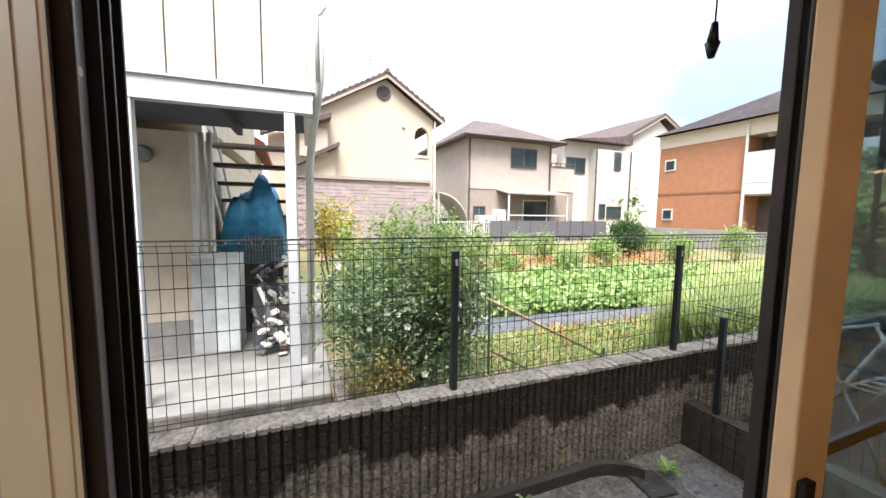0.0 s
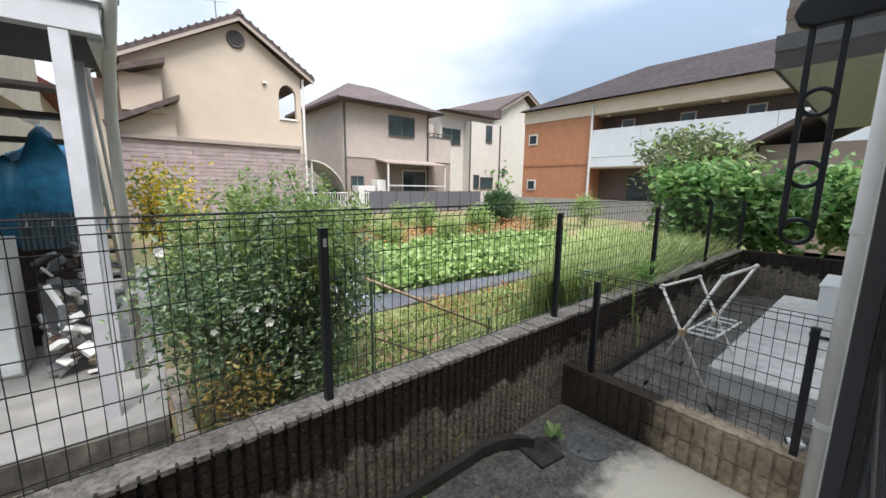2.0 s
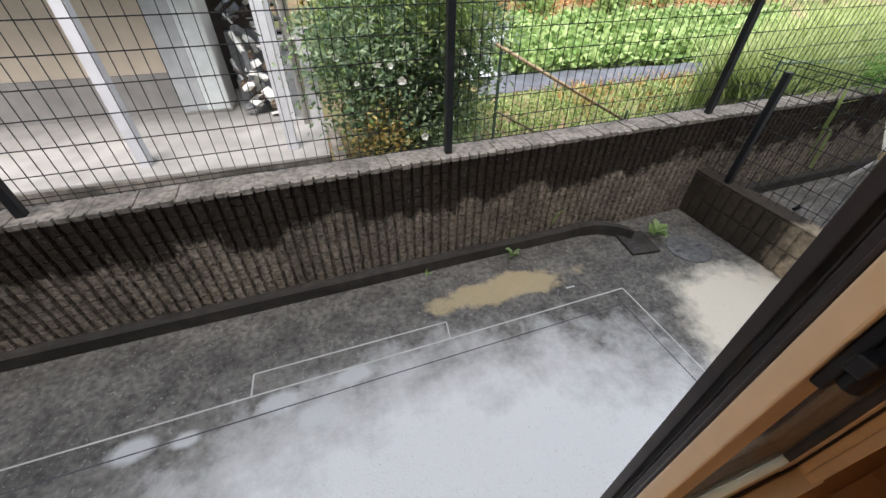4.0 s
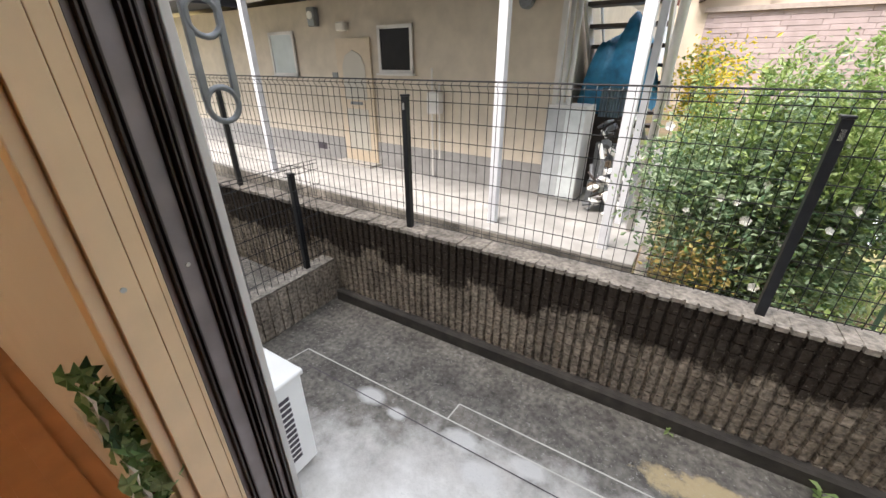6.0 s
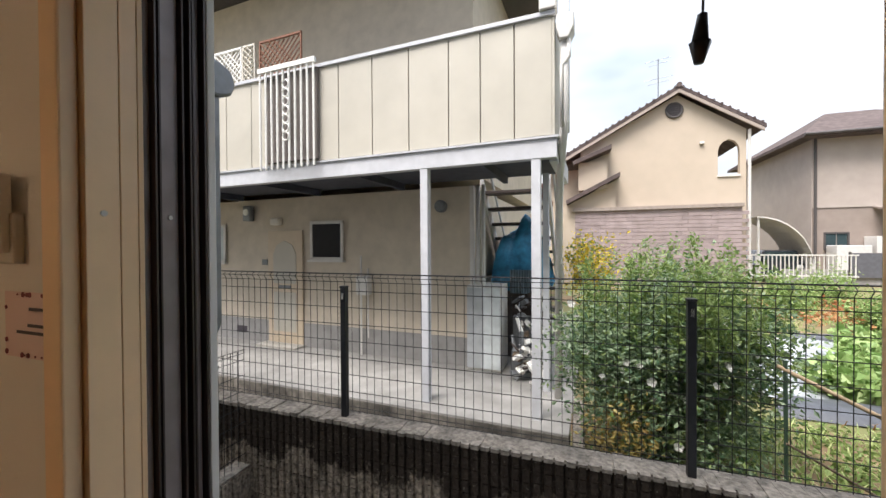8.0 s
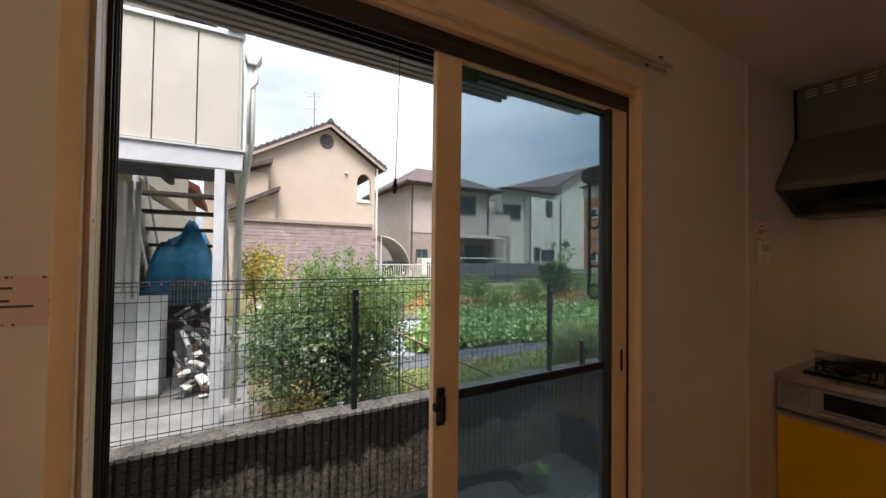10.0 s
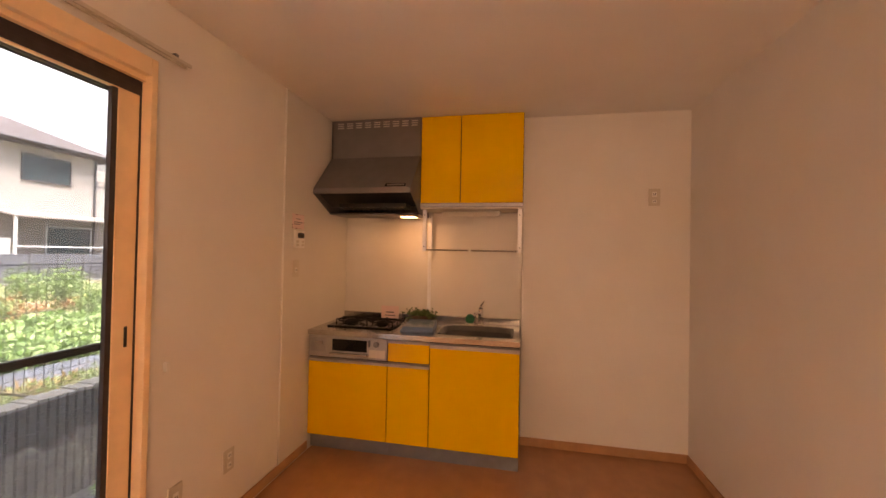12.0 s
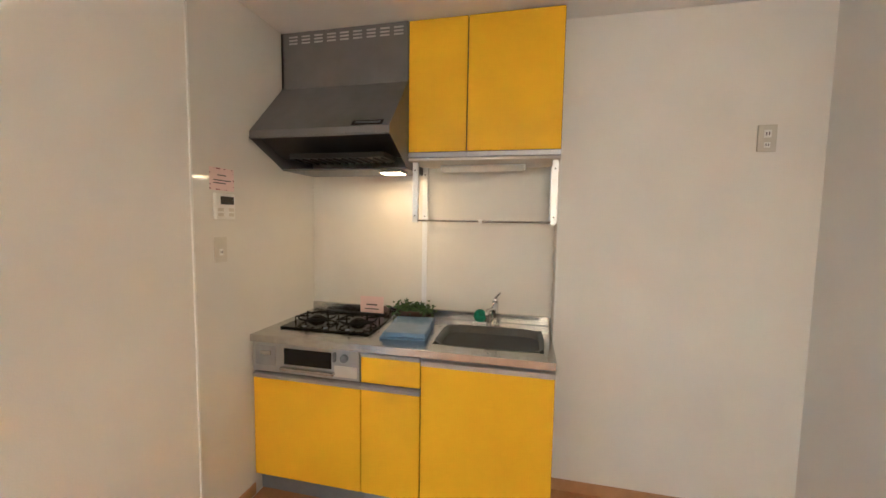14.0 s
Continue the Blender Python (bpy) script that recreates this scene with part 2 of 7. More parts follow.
SCREEN = net_mat()
PAPERPINK = surf("pink_paper", (0.78, 0.60, 0.58), 0.7, var=0.04)
INK = surf("ink", (0.06, 0.05, 0.06), 0.7)
CONCRETE = surf("concrete", (0.42, 0.40, 0.36), 0.85, var=0.18, scale=7, bump=0.25, bscale=90, big=0.2)
PALECONC = surf("pale_concrete", (0.60, 0.58, 0.54), 0.85, var=0.15, scale=12, bump=0.25, bscale=90, big=0.2)
CAPCONC = surf("cap_concrete", (0.235, 0.208, 0.178), 0.9, var=0.42, scale=38, bump=0.8, bscale=70, big=0.35)
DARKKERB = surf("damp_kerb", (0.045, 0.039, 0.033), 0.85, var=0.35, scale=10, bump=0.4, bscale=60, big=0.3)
ACWHITE = surf("ac_white_paint", (0.78, 0.78, 0.76), 0.4, var=0.03)
SIDING = surf("white_siding", (0.68, 0.67, 0.64), 0.6, var=0.05, scale=5, big=0.05)
APTCREAM = surf("apartment_cream_panel", (0.49, 0.46, 0.395), 0.65, var=0.05, scale=3, big=0.07)
APTWALL = surf("apartment_tan_wall", (0.55, 0.48, 0.385), 0.8, var=0.08, scale=5, bump=0.1, big=0.08)
APTBASE = surf("apartment_grey_plinth", (0.30, 0.29, 0.28), 0.85, var=0.12, scale=6, big=0.15)
APTSTEEL = surf("apartment_white_steel", (0.55, 0.56, 0.59), 0.5, var=0.06, scale=10, big=0.08)
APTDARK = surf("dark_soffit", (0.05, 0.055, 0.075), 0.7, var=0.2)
STAIRSTEEL = surf("stair_brown_steel", (0.065, 0.05, 0.045), 0.6, 0.2, var=0.25)
TARP = surf("blue_tarpaulin", (0.018, 0.18, 0.34), 0.5, var=0.35, scale=9, bump=0.8, bscale=9)
H1WALL = surf("house_cream_render", (0.49, 0.41, 0.325), 0.9, var=0.04, scale=1.5, big=0.05)
H1STONE = surf("house_pink_brick", (0.31, 0.25, 0.245), 0.9, var=0.12, scale=3, rand=0.07)
TILEROOF = surf("roof_tile", (0.105, 0.082, 0.078), 0.9, var=0.25, scale=4, big=0.12, spec=0.2)
H4ROOF = surf("slate_roof", (0.050, 0.043, 0.045), 0.95, var=0.25, scale=4, big=0.12, spec=0.12)
H2WALL = surf("house_beige_siding", (0.42, 0.36, 0.32), 0.85, var=0.05, scale=2, big=0.05)
H2BASE = surf("house_brown_siding", (0.27, 0.22, 0.19), 0.85, var=0.08, scale=2)
H3WALL = surf("house_grey_cream_siding", (0.52, 0.49, 0.44), 0.85, var=0.04, scale=2)
H4ORANGE = surf("apartment_orange_tile", (0.42, 0.19, 0.10), 0.8, var=0.08, scale=3)
H4CREAM = surf("apartment_cream_band", (0.62, 0.53, 0.42), 0.85, var=0.04, scale=2)
H4WHITE = surf("balcony_white_panel", (0.66, 0.69, 0.71), 0.6, var=0.03, scale=2)
H4DARK = surf("gallery_brown_wall", (0.13, 0.10, 0.09), 0.8, var=0.1, scale=2)
HOUSEGLASS = surf("house_window_glass", (0.035, 0.055, 0.06), 0.08, var=0.3, scale=1.0)
HOUSETRIM = surf("house_dark_trim", (0.07, 0.062, 0.06), 0.6, var=0.1)
PALETRIM = surf("pale_trim", (0.62, 0.60, 0.57), 0.6, var=0.05)
BARK = surf("bark", (0.13, 0.095, 0.065), 0.9, var=0.35, scale=25, bump=0.6, bscale=40)
SHRUBLEAF = leaf_mat("shrub_leaf", (0.06, 0.13, 0.06), (0.36, 0.46, 0.28), 0.42, 0.42)
SHRUBLITE = leaf_mat("shrub_young_leaf", (0.12, 0.21, 0.05), (0.32, 0.40, 0.14), 0.4)
YELLOWLEAF = leaf_mat("yellow_leaf", (0.50, 0.36, 0.03), (0.75, 0.60, 0.06), 0.4)
PETAL = leaf_mat("white_petal", (0.72, 0.70, 0.66), (0.85, 0.83, 0.80), 0.3)
CROPLEAF = leaf_mat("crop_leaf", (0.15, 0.27, 0.07), (0.42, 0.54, 0.22), 0.4)
GRASSLEAF = leaf_mat("grass_blade", (0.17, 0.26, 0.06), (0.54, 0.60, 0.27), 0.45)
FIGLEAF = leaf_mat("fig_leaf", (0.06, 0.17, 0.045), (0.24, 0.40, 0.13), 0.42)
LOQUATLEAF = leaf_mat("loquat_leaf", (0.06, 0.095, 0.04), (0.24, 0.26, 0.13), 0.28)
IVYLEAF = leaf_mat("ivy_leaf", (0.17, 0.36, 0.14), (0.52, 0.68, 0.40), 0.35)
MULCH = surf("black_mulch_film", (0.075, 0.08, 0.095), 0.5, var=0.3, scale=6, bump=0.5, bscale=7)


def soil_mat():
    m = surf("field_ground", (0.21, 0.145, 0.085), 0.95, var=0.3, scale=3, bump=0.5, bscale=25)
    n, l = m.node_tree.nodes, m.node_tree.links
    b = n["Principled BSDF"]
    prev = b.inputs["Base Color"].links[0].from_socket
    geo = n.new("ShaderNodeNewGeometry")
    t = n.new("ShaderNodeTexNoise")
    t.inputs["Scale"].default_value, t.inputs["Detail"].default_value = 0.9, 6
    l.new(geo.outputs["Position"], t.inputs["Vector"])
    r = n.new("ShaderNodeMapRange")
    r.inputs["From Min"].default_value, r.inputs["From Max"].default_value = 0.42, 0.55
    l.new(t.outputs["Fac"], r.inputs["Value"])
    mx = n.new("ShaderNodeMix")
    mx.data_type = "RGBA"
    mx.inputs[7].default_value = (0.15, 0.155, 0.06, 1)
    l.new(prev, mx.inputs[6])
    l.new(r.outputs["Result"], mx.inputs["Factor"])
    l.new(mx.outputs[2], b.inputs["Base Color"])
    return m


def block_mat():
    """Ribbed concrete block, black with damp and algae above a ragged tide line."""
    m = surf("ribbed_block", (0.235, 0.198, 0.16), 0.95, var=0.55, scale=42, bump=1.0, bscale=75, big=0.3, rand=0.12, spec=0.15)
    n, l = m.node_tree.nodes, m.node_tree.links
    b = n["Principled BSDF"]
    prev = b.inputs["Base Color"].links[0].from_socket
    geo = n.new("ShaderNodeNewGeometry")
    sep = n.new("ShaderNodeSeparateXYZ")
    l.new(geo.outputs["Position"], sep.inputs["Vector"])
    t = n.new("ShaderNodeTexNoise")
    t.inputs["Scale"].default_value, t.inputs["Detail"].default_value, t.inputs["Roughness"].default_value = 3.4, 8, 0.68
    l.new(geo.outputs["Position"], t.inputs["Vector"])
    ma = n.new("ShaderNodeMath")
    ma.operation = "MULTIPLY_ADD"
    ma.inputs[1].default_value, ma.inputs[2].default_value = 0.85, -0.46
    l.new(t.outputs["Fac"], ma.inputs[0])
    ad = n.new("ShaderNodeMath")
    ad.operation = "ADD"
    l.new(sep.outputs["Z"], ad.inputs[0])
    l.new(ma.outputs[0], ad.inputs[1])
    r = n.new("ShaderNodeMapRange")
    r.inputs["From Min"].default_value, r.inputs["From Max"].default_value = -0.04, 0.02
    r.inputs["To Max"].default_value = 0.90
    l.new(ad.outputs[0], r.inputs["Value"])
    mx = n.new("ShaderNodeMix")
    mx.data_type = "RGBA"
    mx.inputs[7].default_value = (0.019, 0.0135, 0.0105, 1)
    l.new(prev, mx.inputs[6])
    l.new(r.outputs["Result"], mx.inputs["Factor"])
    sp = n.new("ShaderNodeTexNoise")
    sp.inputs["Scale"].default_value, sp.inputs["Detail"].default_value, sp.inputs["Roughness"].default_value = 55, 5, 0.75
    l.new(geo.outputs["Position"], sp.inputs["Vector"])
    sr_ = n.new("ShaderNodeMapRange")
    sr_.inputs["From Min"].default_value, sr_.inputs["From Max"].default_value, sr_.inputs["To Max"].default_value = 0.61, 0.67, 0.42
    l.new(sp.outputs["Fac"], sr_.inputs["Value"])
    my = n.new("ShaderNodeMix")
    my.data_type = "RGBA"
    my.inputs[7].default_value = (0.33, 0.295, 0.25, 1)
    l.new(mx.outputs[2], my.inputs[6])
    l.new(sr_.outputs["Result"], my.inputs["Factor"])
    l.new(my.outputs[2], b.inputs["Base Color"])
    return m


def yard_mat():
    """Worn yard concrete: damp grey along the walls, bleached pale near the window, one sandy stain."""
    m = surf("yard_concrete", (0.145, 0.132, 0.115), 0.85, var=0.42, scale=34, bump=0.4, bscale=110, big=0.42)
    n, l = m.node_tree.nodes, m.node_tree.links
    b = n["Principled BSDF"]
    prev = b.inputs["Base Color"].links[0].from_socket
    geo = n.new("ShaderNodeNewGeometry")

    def blot(cx, cy, sx, sy, edge, wob, colour, amount, source):
        mp = n.new("ShaderNodeMapping")
        mp.vector_type = "TEXTURE"
        mp.inputs["Location"].default_value, mp.inputs["Scale"].default_value = (cx, cy, -0.45), (sx, sy, 1)
        l.new(geo.outputs["Position"], mp.inputs["Vector"])
        ln = n.new("ShaderNodeVectorMath")
        ln.operation = "LENGTH"
        l.new(mp.outputs["Vector"], ln.inputs[0])
        t = n.new("ShaderNodeTexNoise")
        t.inputs["Scale"].default_value, t.inputs["Detail"].default_value, t.inputs["Roughness"].default_value = 5.0, 9, 0.66
        l.new(geo.outputs["Position"], t.inputs["Vector"])
        ma = n.new("ShaderNodeMath")
        ma.operation = "MULTIPLY_ADD"
        ma.inputs[1].default_value = wob
        l.new(t.outputs["Fac"], ma.inputs[0])
        l.new(ln.outputs["Value"], ma.inputs[2])
        r = n.new("ShaderNodeMapRange")
        r.inputs["From Min"].default_value, r.inputs["From Max"].default_value = 1 + wob / 2 - edge, 1 + wob / 2 + edge
        r.inputs["To Min"].default_value, r.inputs["To Max"].default_value = amount, 0
        l.new(ma.outputs[0], r.inputs["Value"])
        mx = n.new("ShaderNodeMix")
        mx.data_type = "RGBA"
        mx.inputs[7].default_value = (*colour, 1)
        l.new(source, mx.inputs[6])
        l.new(r.outputs["Result"], mx.inputs["Factor"])
        return mx.outputs[2]

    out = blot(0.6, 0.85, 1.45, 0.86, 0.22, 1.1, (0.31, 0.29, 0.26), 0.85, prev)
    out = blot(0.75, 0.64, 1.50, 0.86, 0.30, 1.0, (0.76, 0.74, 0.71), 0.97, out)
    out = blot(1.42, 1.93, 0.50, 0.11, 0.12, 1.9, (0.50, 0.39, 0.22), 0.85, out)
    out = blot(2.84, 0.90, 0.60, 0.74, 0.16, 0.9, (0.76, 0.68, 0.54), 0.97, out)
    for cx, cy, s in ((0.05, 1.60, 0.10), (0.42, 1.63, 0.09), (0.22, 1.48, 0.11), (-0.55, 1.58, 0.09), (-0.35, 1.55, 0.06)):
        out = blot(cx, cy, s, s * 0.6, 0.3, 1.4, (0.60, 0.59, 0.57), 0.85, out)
    # pale lichen flecks
    sp = n.new("ShaderNodeTexNoise")
    sp.inputs["Scale"].default_value, sp.inputs["Detail"].default_value, sp.inputs["Roughness"].default_value = 70, 4, 0.7
    l.new(geo.outputs["Position"], sp.inputs["Vector"])
    sr_ = n.new("ShaderNodeMapRange")
    sr_.inputs["From Min"].default_value, sr_.inputs["From Max"].default_value, sr_.inputs["To Max"].default_value = 0.60, 0.68, 0.6
    l.new(sp.outputs["Fac"], sr_.inputs["Value"])
    mx = n.new("ShaderNodeMix")
    mx.data_type = "RGBA"
    mx.inputs[7].default_value = (0.50, 0.49, 0.46, 1)
    l.new(out, mx.inputs[6])
    l.new(sr_.outputs["Result"], mx.inputs["Factor"])
    l.new(mx.outputs[2], b.inputs["Base Color"])
    return m


SOIL, BLOCK, YARD = soil_mat(), block_mat(), yard_mat()

# ---- setting: room ----
WY, WO = 0.508, 0.60          # window wall, inner and outer face
XB, YR, XL = 3.50, -2.12, -2.2
XW, YW = 3.335, -0.988       # wall beside the kitchenette stands forward of its recess
CZ = 2.44
OX0, OX1, OZ0, OZ1 = 0.10, 1.73, 0.0, 2.13   # hole for the window

single("wall_window_side", MB().box(XL, OX0, WY, WO, -0.5, CZ + 0.1).box(OX1 - 0.022, XB + 0.12, WY, WO, -0.5, CZ + 0.1)
       .box(OX0, OX1 - 0.022, WY, WO, OZ1, CZ + 0.1).box(OX0, OX1 - 0.022, WY, WO, -0.5, OZ0 - 0.02), WALLPAPER, "off-white papered wall with a sliding window door", "wall", kind="structure")
single("wall_kitchen_side", MB().box(XB, XB + 0.12, YR - 0.12, WY, -0.1, CZ + 0.1).box(XW, XB - 0.001, YR, YW, -0.012, CZ), WALLPAPER, "off-white papered wall behind the kitchenette", "wall", kind="structure")
single("wall_room_side", MB().box(XL, XB, YR - 0.12, YR, -0.1, CZ + 0.1), WALLPAPER, "off-white papered side wall", "wall", kind="structure")
single("wall_back", MB().box(XL - 0.12, XL, YR - 0.12, WO, -0.1, CZ + 0.1), WALLPAPER, "off-white papered back wall", "wall", kind="structure")
single("ceiling", MB().box(XL, XB, YR, WY, CZ, CZ + 0.09), CEILING, "plain off-white papered ceiling", "ceiling", kind="structure")
floor = thing("floor", "orange-brown wooden strip floor", "floor", kind="structure")
part("subfloor", MB().box(XL, XB, YR, WY + 0.04, -0.09, -0.0122), FLOORWOOD, floor)
BH = 0.06
single("baseboard", MB().box(OX1 + 0.06, 2.92, WY - 0.01, WY, 0, BH), BASEWOOD, "wood-toned baseboard under the window wall", "baseboard", kind="structure", bevel=0.002)
single("baseboard", MB().box(XW - 0.01, XW, YR + 0.01, YW, 0, BH), BASEWOOD, "wood-toned baseboard beside the kitchenette", "baseboard", kind="structure", bevel=0.002)
single("baseboard", MB().box(XL, XW, YR, YR + 0.01, 0, BH), BASEWOOD, "wood-toned baseboard on the side wall", "baseboard", kind="structure", bevel=0.002)

# outer face of the own building
single("facade", MB().box(-7, OX0 - 0.015, WO + 0.003, WO + 0.025, -0.45, 2.6).box(OX1 + 0.012, 3.1, WO + 0.003, 0.662, -0.45, 2.6).box(3.1, 9.5, WO + 0.003, 0.712, -0.45, 2.6)
       .box(OX0 - 0.015, OX1 + 0.015, WO + 0.003, WO + 0.025, OZ1 + 0.02, 2.6), SIDING, "white siding of the own house", "wall", kind="structure")
single("facade_upper", MB().box(-7, 9.5, -3.2, WO + 0.003, 2.62, 6.0), SIDING, "upper storey of the own house", "wall", kind="structure")

# ---- window ----
win = thing("window_1", "sliding window door with pale wood lining, half open", "window", kind="structure")
# lining: casing strips with grooves
part("casing", MB().box(0.103, 0.137, 0.478, 0.4965, 0, OZ1 + 0.03), WOODFRAME, win, bevel=0.0025)
part("casing", MB().box(OX1 - 0.045, OX1 - 0.018, WY - 0.025, WY + 0.004, 0, OZ1 + 0.03), WOODFRAME, win, bevel=0.003)
part("casing", MB().box(OX0 + 0.022, OX1 - 0.045, WY - 0.025, WY + 0.004, OZ1 - 0.04, OZ1 + 0.03), WOODFRAME, win, bevel=0.003)
part("jamb_lining", MB().box(OX0 + 0.001, 0.1450, 0.4970, 0.5305, 0.02, OZ1 - 0.03), WOODFRAME, win, bevel=0.001)
part("jamb_lining", MB().box(OX0 + 0.001, 0.1455, 0.5310, 0.5500, 0.02, OZ1 - 0.03), WOODFRAME, win, bevel=0.001)
part("jamb_edge", MB().box(OX0 + 0.001, 0.1460, 0.5504, 0.5568, 0.02, OZ1 - 0.03), WOODFRAME, win, bevel=0.0008)
for zz in (0.55, 1.12, 1.50):
    part("screw_cap", MB().rod((0.1448, 0.514, zz), (0.1462, 0.514, zz), 0.0035, 10), PALETRIM, win)
part("head_lining", MB().box(OX0, OX1, WY + 0.004, WY + 0.028, OZ1 - 0.06, OZ1), WOODFRAME, win, bevel=0.002)
part("jamb_lining", MB().box(OX1 - 0.04, OX1, WY + 0.004, WY + 0.028, 0.02, OZ1 - 0.06), WOODFRAME, win, bevel=0.002)
part("sill", MB().box(OX0, OX1, WY - 0.03, WY + 0.028, -0.02, 0.02), WOODFRAME, win, bevel=0.003)
# aluminium outer frame with rails
JX = OX0 + 0.045
ALO = WY + 0.030
JA = 0.5572
fr = MB().box(OX0 + 0.001, JX - 0.004, JA, 0.643, 0.0, OZ1 - 0.02)
for yy, up in ((0.5655, 0.008), (0.5735, 0.004), (0.6025, 0.006), (0.6110, 0.009), (0.6190, 0.004), (0.6330, 0.008)):
    fr.box(JX - 0.005, JX + up, yy, yy + 0.0030, 0.0, OZ1 - 0.03)
part("aluminium_jamb", fr, BRONZE, win, "dark bronze aluminium", bevel=0.0008)
for ya, yb in ((JA + 0.0005, 0.5650), (0.5780, 0.6010), (0.6230, 0.6315)):
    part("aluminium_web", MB().box(JX - 0.006, JX - 0.001, ya, yb, 0.02, OZ1 - 0.03), BRONZELITE, win, "mauve-grey aluminium", bevel=0.0006)
for zz in (0.55, 1.12, 1.50):
    part("screw", MB().rod((JX - 0.0012, 0.589, zz), (JX + 0.0008, 0.589, zz), 0.003, 10), PALETRIM, win)
part("outer_trim", MB().box(OX0 - 0.012, JX + 0.001, 0.6434, 0.6570, 0.0, OZ1), SIDING, win, "white outer trim", bevel=0.002)
part("aluminium_jamb", MB().box(OX1 - 0.04, OX1 + 0.010, ALO, 0.643, 0.0, OZ1 - 0.02), BRONZE, win, bevel=0.0012)
part("outer_trim", MB().box(OX1 - 0.03, OX1 + 0.011, 0.6434, 0.678, 0.0, OZ1), surf("mauve_grey_trim", (0.085, 0.08, 0.088), 0.5, 0.2, var=0.1), win, "grey outer trim", bevel=0.002)
hd = MB().box(JX, OX1 - 0.04, ALO, WO + 0.030, OZ1 - 0.085, OZ1 - 0.02)
for yy in (ALO + 0.0, ALO + 0.030, ALO + 0.060, WO + 0.022):
    hd.box(JX, OX1 - 0.04, yy, yy + 0.006, OZ1 - 0.115, OZ1 - 0.085)
part("aluminium_head", hd, BRONZE, win, bevel=0.0012)
part("aluminium_track", MB().box(JX, OX1 - 0.04, ALO, WO + 0.030, 0.0, 0.03), BRONZE, win)


def sash(name, x0, x1, y0, y1, z0, z1, stile, inner, outer, label):
    """A sliding sash, wood-faced to the room, metal outside, with one pane."""
    ob = thing(name, label, "window sash")
    ym = y0 + (y1 - y0) * 0.80
    for a, b in ((x0, x0 + stile), (x1 - stile, x1)):
        part("stile", MB().box(a, b, y0, ym, z0, z1), inner, ob, bevel=0.003)
        part("stile_metal", MB().box(a + 0.004, b - 0.002, ym + 0.001, y1, z0, z1), outer, ob, bevel=0.002)
    for a, b in ((z0, z0 + 0.09), (z1 - 0.05, z1)):
        part("rail", MB().box(x0 + stile, x1 - stile, y0 + 0.002, ym, a, b), inner, ob, bevel=0.003)
        part("rail_metal", MB().box(x0 + stile, x1 - stile, ym + 0.001, y1, a, b), outer, ob, bevel=0.002)
    p = part("pane", MB().box(x0 + stile - 0.005, x1 - stile + 0.005, ym - 0.010, ym - 0.006, z0 + 0.085, z1 - 0.045), GLASS, ob)
    p.visible_shadow = False
    return ob


s1 = sash("sliding_sash", 0.845, 1.69, WY + 0.036, WY + 0.068, 0.03, 2.062, 0.082, WOODFRAME, BRONZE, "closed inner sash with wood-toned stiles and clear glass")
part("crescent_lock", MB().box(0.853, 0.875, WY + 0.024, WY + 0.0355, 0.985, 1.085).rod((0.862, WY + 0.016, 1.0), (0.862, WY + 0.016, 1.065), 0.010).box(0.836, 0.865, WY + 0.011, WY + 0.026, 1.03, 1.05), BLACKMETAL, s1, "dark crescent lock", bevel=0.002)
part("gasket", MB().box(1.588, 1.610, WY + 0.040, WY + 0.0605, 0.12, 2.012), BRONZE, s1, "dark rubber glazing strip")
part("finger_pull", MB().box(1.652, 1.664, WY + 0.033, WY + 0.0358, 1.02, 1.10), BLACKMETAL, s1, "dark recessed finger pull", bevel=0.001)
s2 = sash("sliding_sash", 0.905, 1.695, WY + 0.072, WY + 0.096, 0.03, 2.062, 0.028, BRONZE, BRONZE, "open outer sash slid behind the inner one")
scr = thing("screen_door", "dark insect screen door slid to one side", "screen")
for a, b in ((0.905, 0.945), (1.650, 1.695)):
    part("stile", MB().box(a, b, WY + 0.102, WY + 0.120, 0.03, 2.06), BRONZE, scr, bevel=0.002)
for a, b in ((0.03, 0.08), (1.012, 1.038), (2.03, 2.06)):
    part("rail", MB().box(0.945, 1.650, WY + 0.103, WY + 0.119, a, b), BRONZE, scr, bevel=0.002)
part("rail_edge", MB().box(0.945, 1.650, WY + 0.099, WY + 0.106, 1.038, 1.043), GREYMETAL, scr)
part("catch", MB().box(1.645, 1.675, WY + 0.094, WY + 0.102, 1.015, 1.055), BLACKMETAL, scr, bevel=0.002)
net = part("netting", MB().box(0.943, 1.652, WY + 0.1115, WY + 0.1125, 0.07, 2.04), SCREEN, scr)
net.visible_shadow = False
tag = single("energy_sticker", MB().box(0.93, 0.99, WY + 0.0475, WY + 0.0485, 1.965, 2.005), surf("green_sticker", (0.02, 0.09, 0.06), 0.5), "dark green sticker on the glass", "sticker")
cord = thing("pull_cord", "thin black cord with a small weight", "cord")
part("string", MB().rod((0.771, 0.633, 2.05), (0.761, 0.631, 1.66), 0.0012, 5), BLACKMETAL, cord)
part("weight", MB().rod((0.761, 0.631, 1.665), (0.759, 0.631, 1.640), 0.004, 8, 0.007).rod((0.759, 0.631, 1.640), (0.758, 0.631, 1.622), 0.009, 8, 0.004), BLACKMETAL, cord, smooth=True)
rail = thing("curtain_rail", "thin double curtain rail above the window", "curtain rail")
for dy in (0.03, 0.055):
    part("track", MB().box(OX0 - 0.12, OX1 + 0.10, WY - dy - 0.008, WY - dy, 2.185, 2.20), IVORYPLASTIC, rail, bevel=0.001)
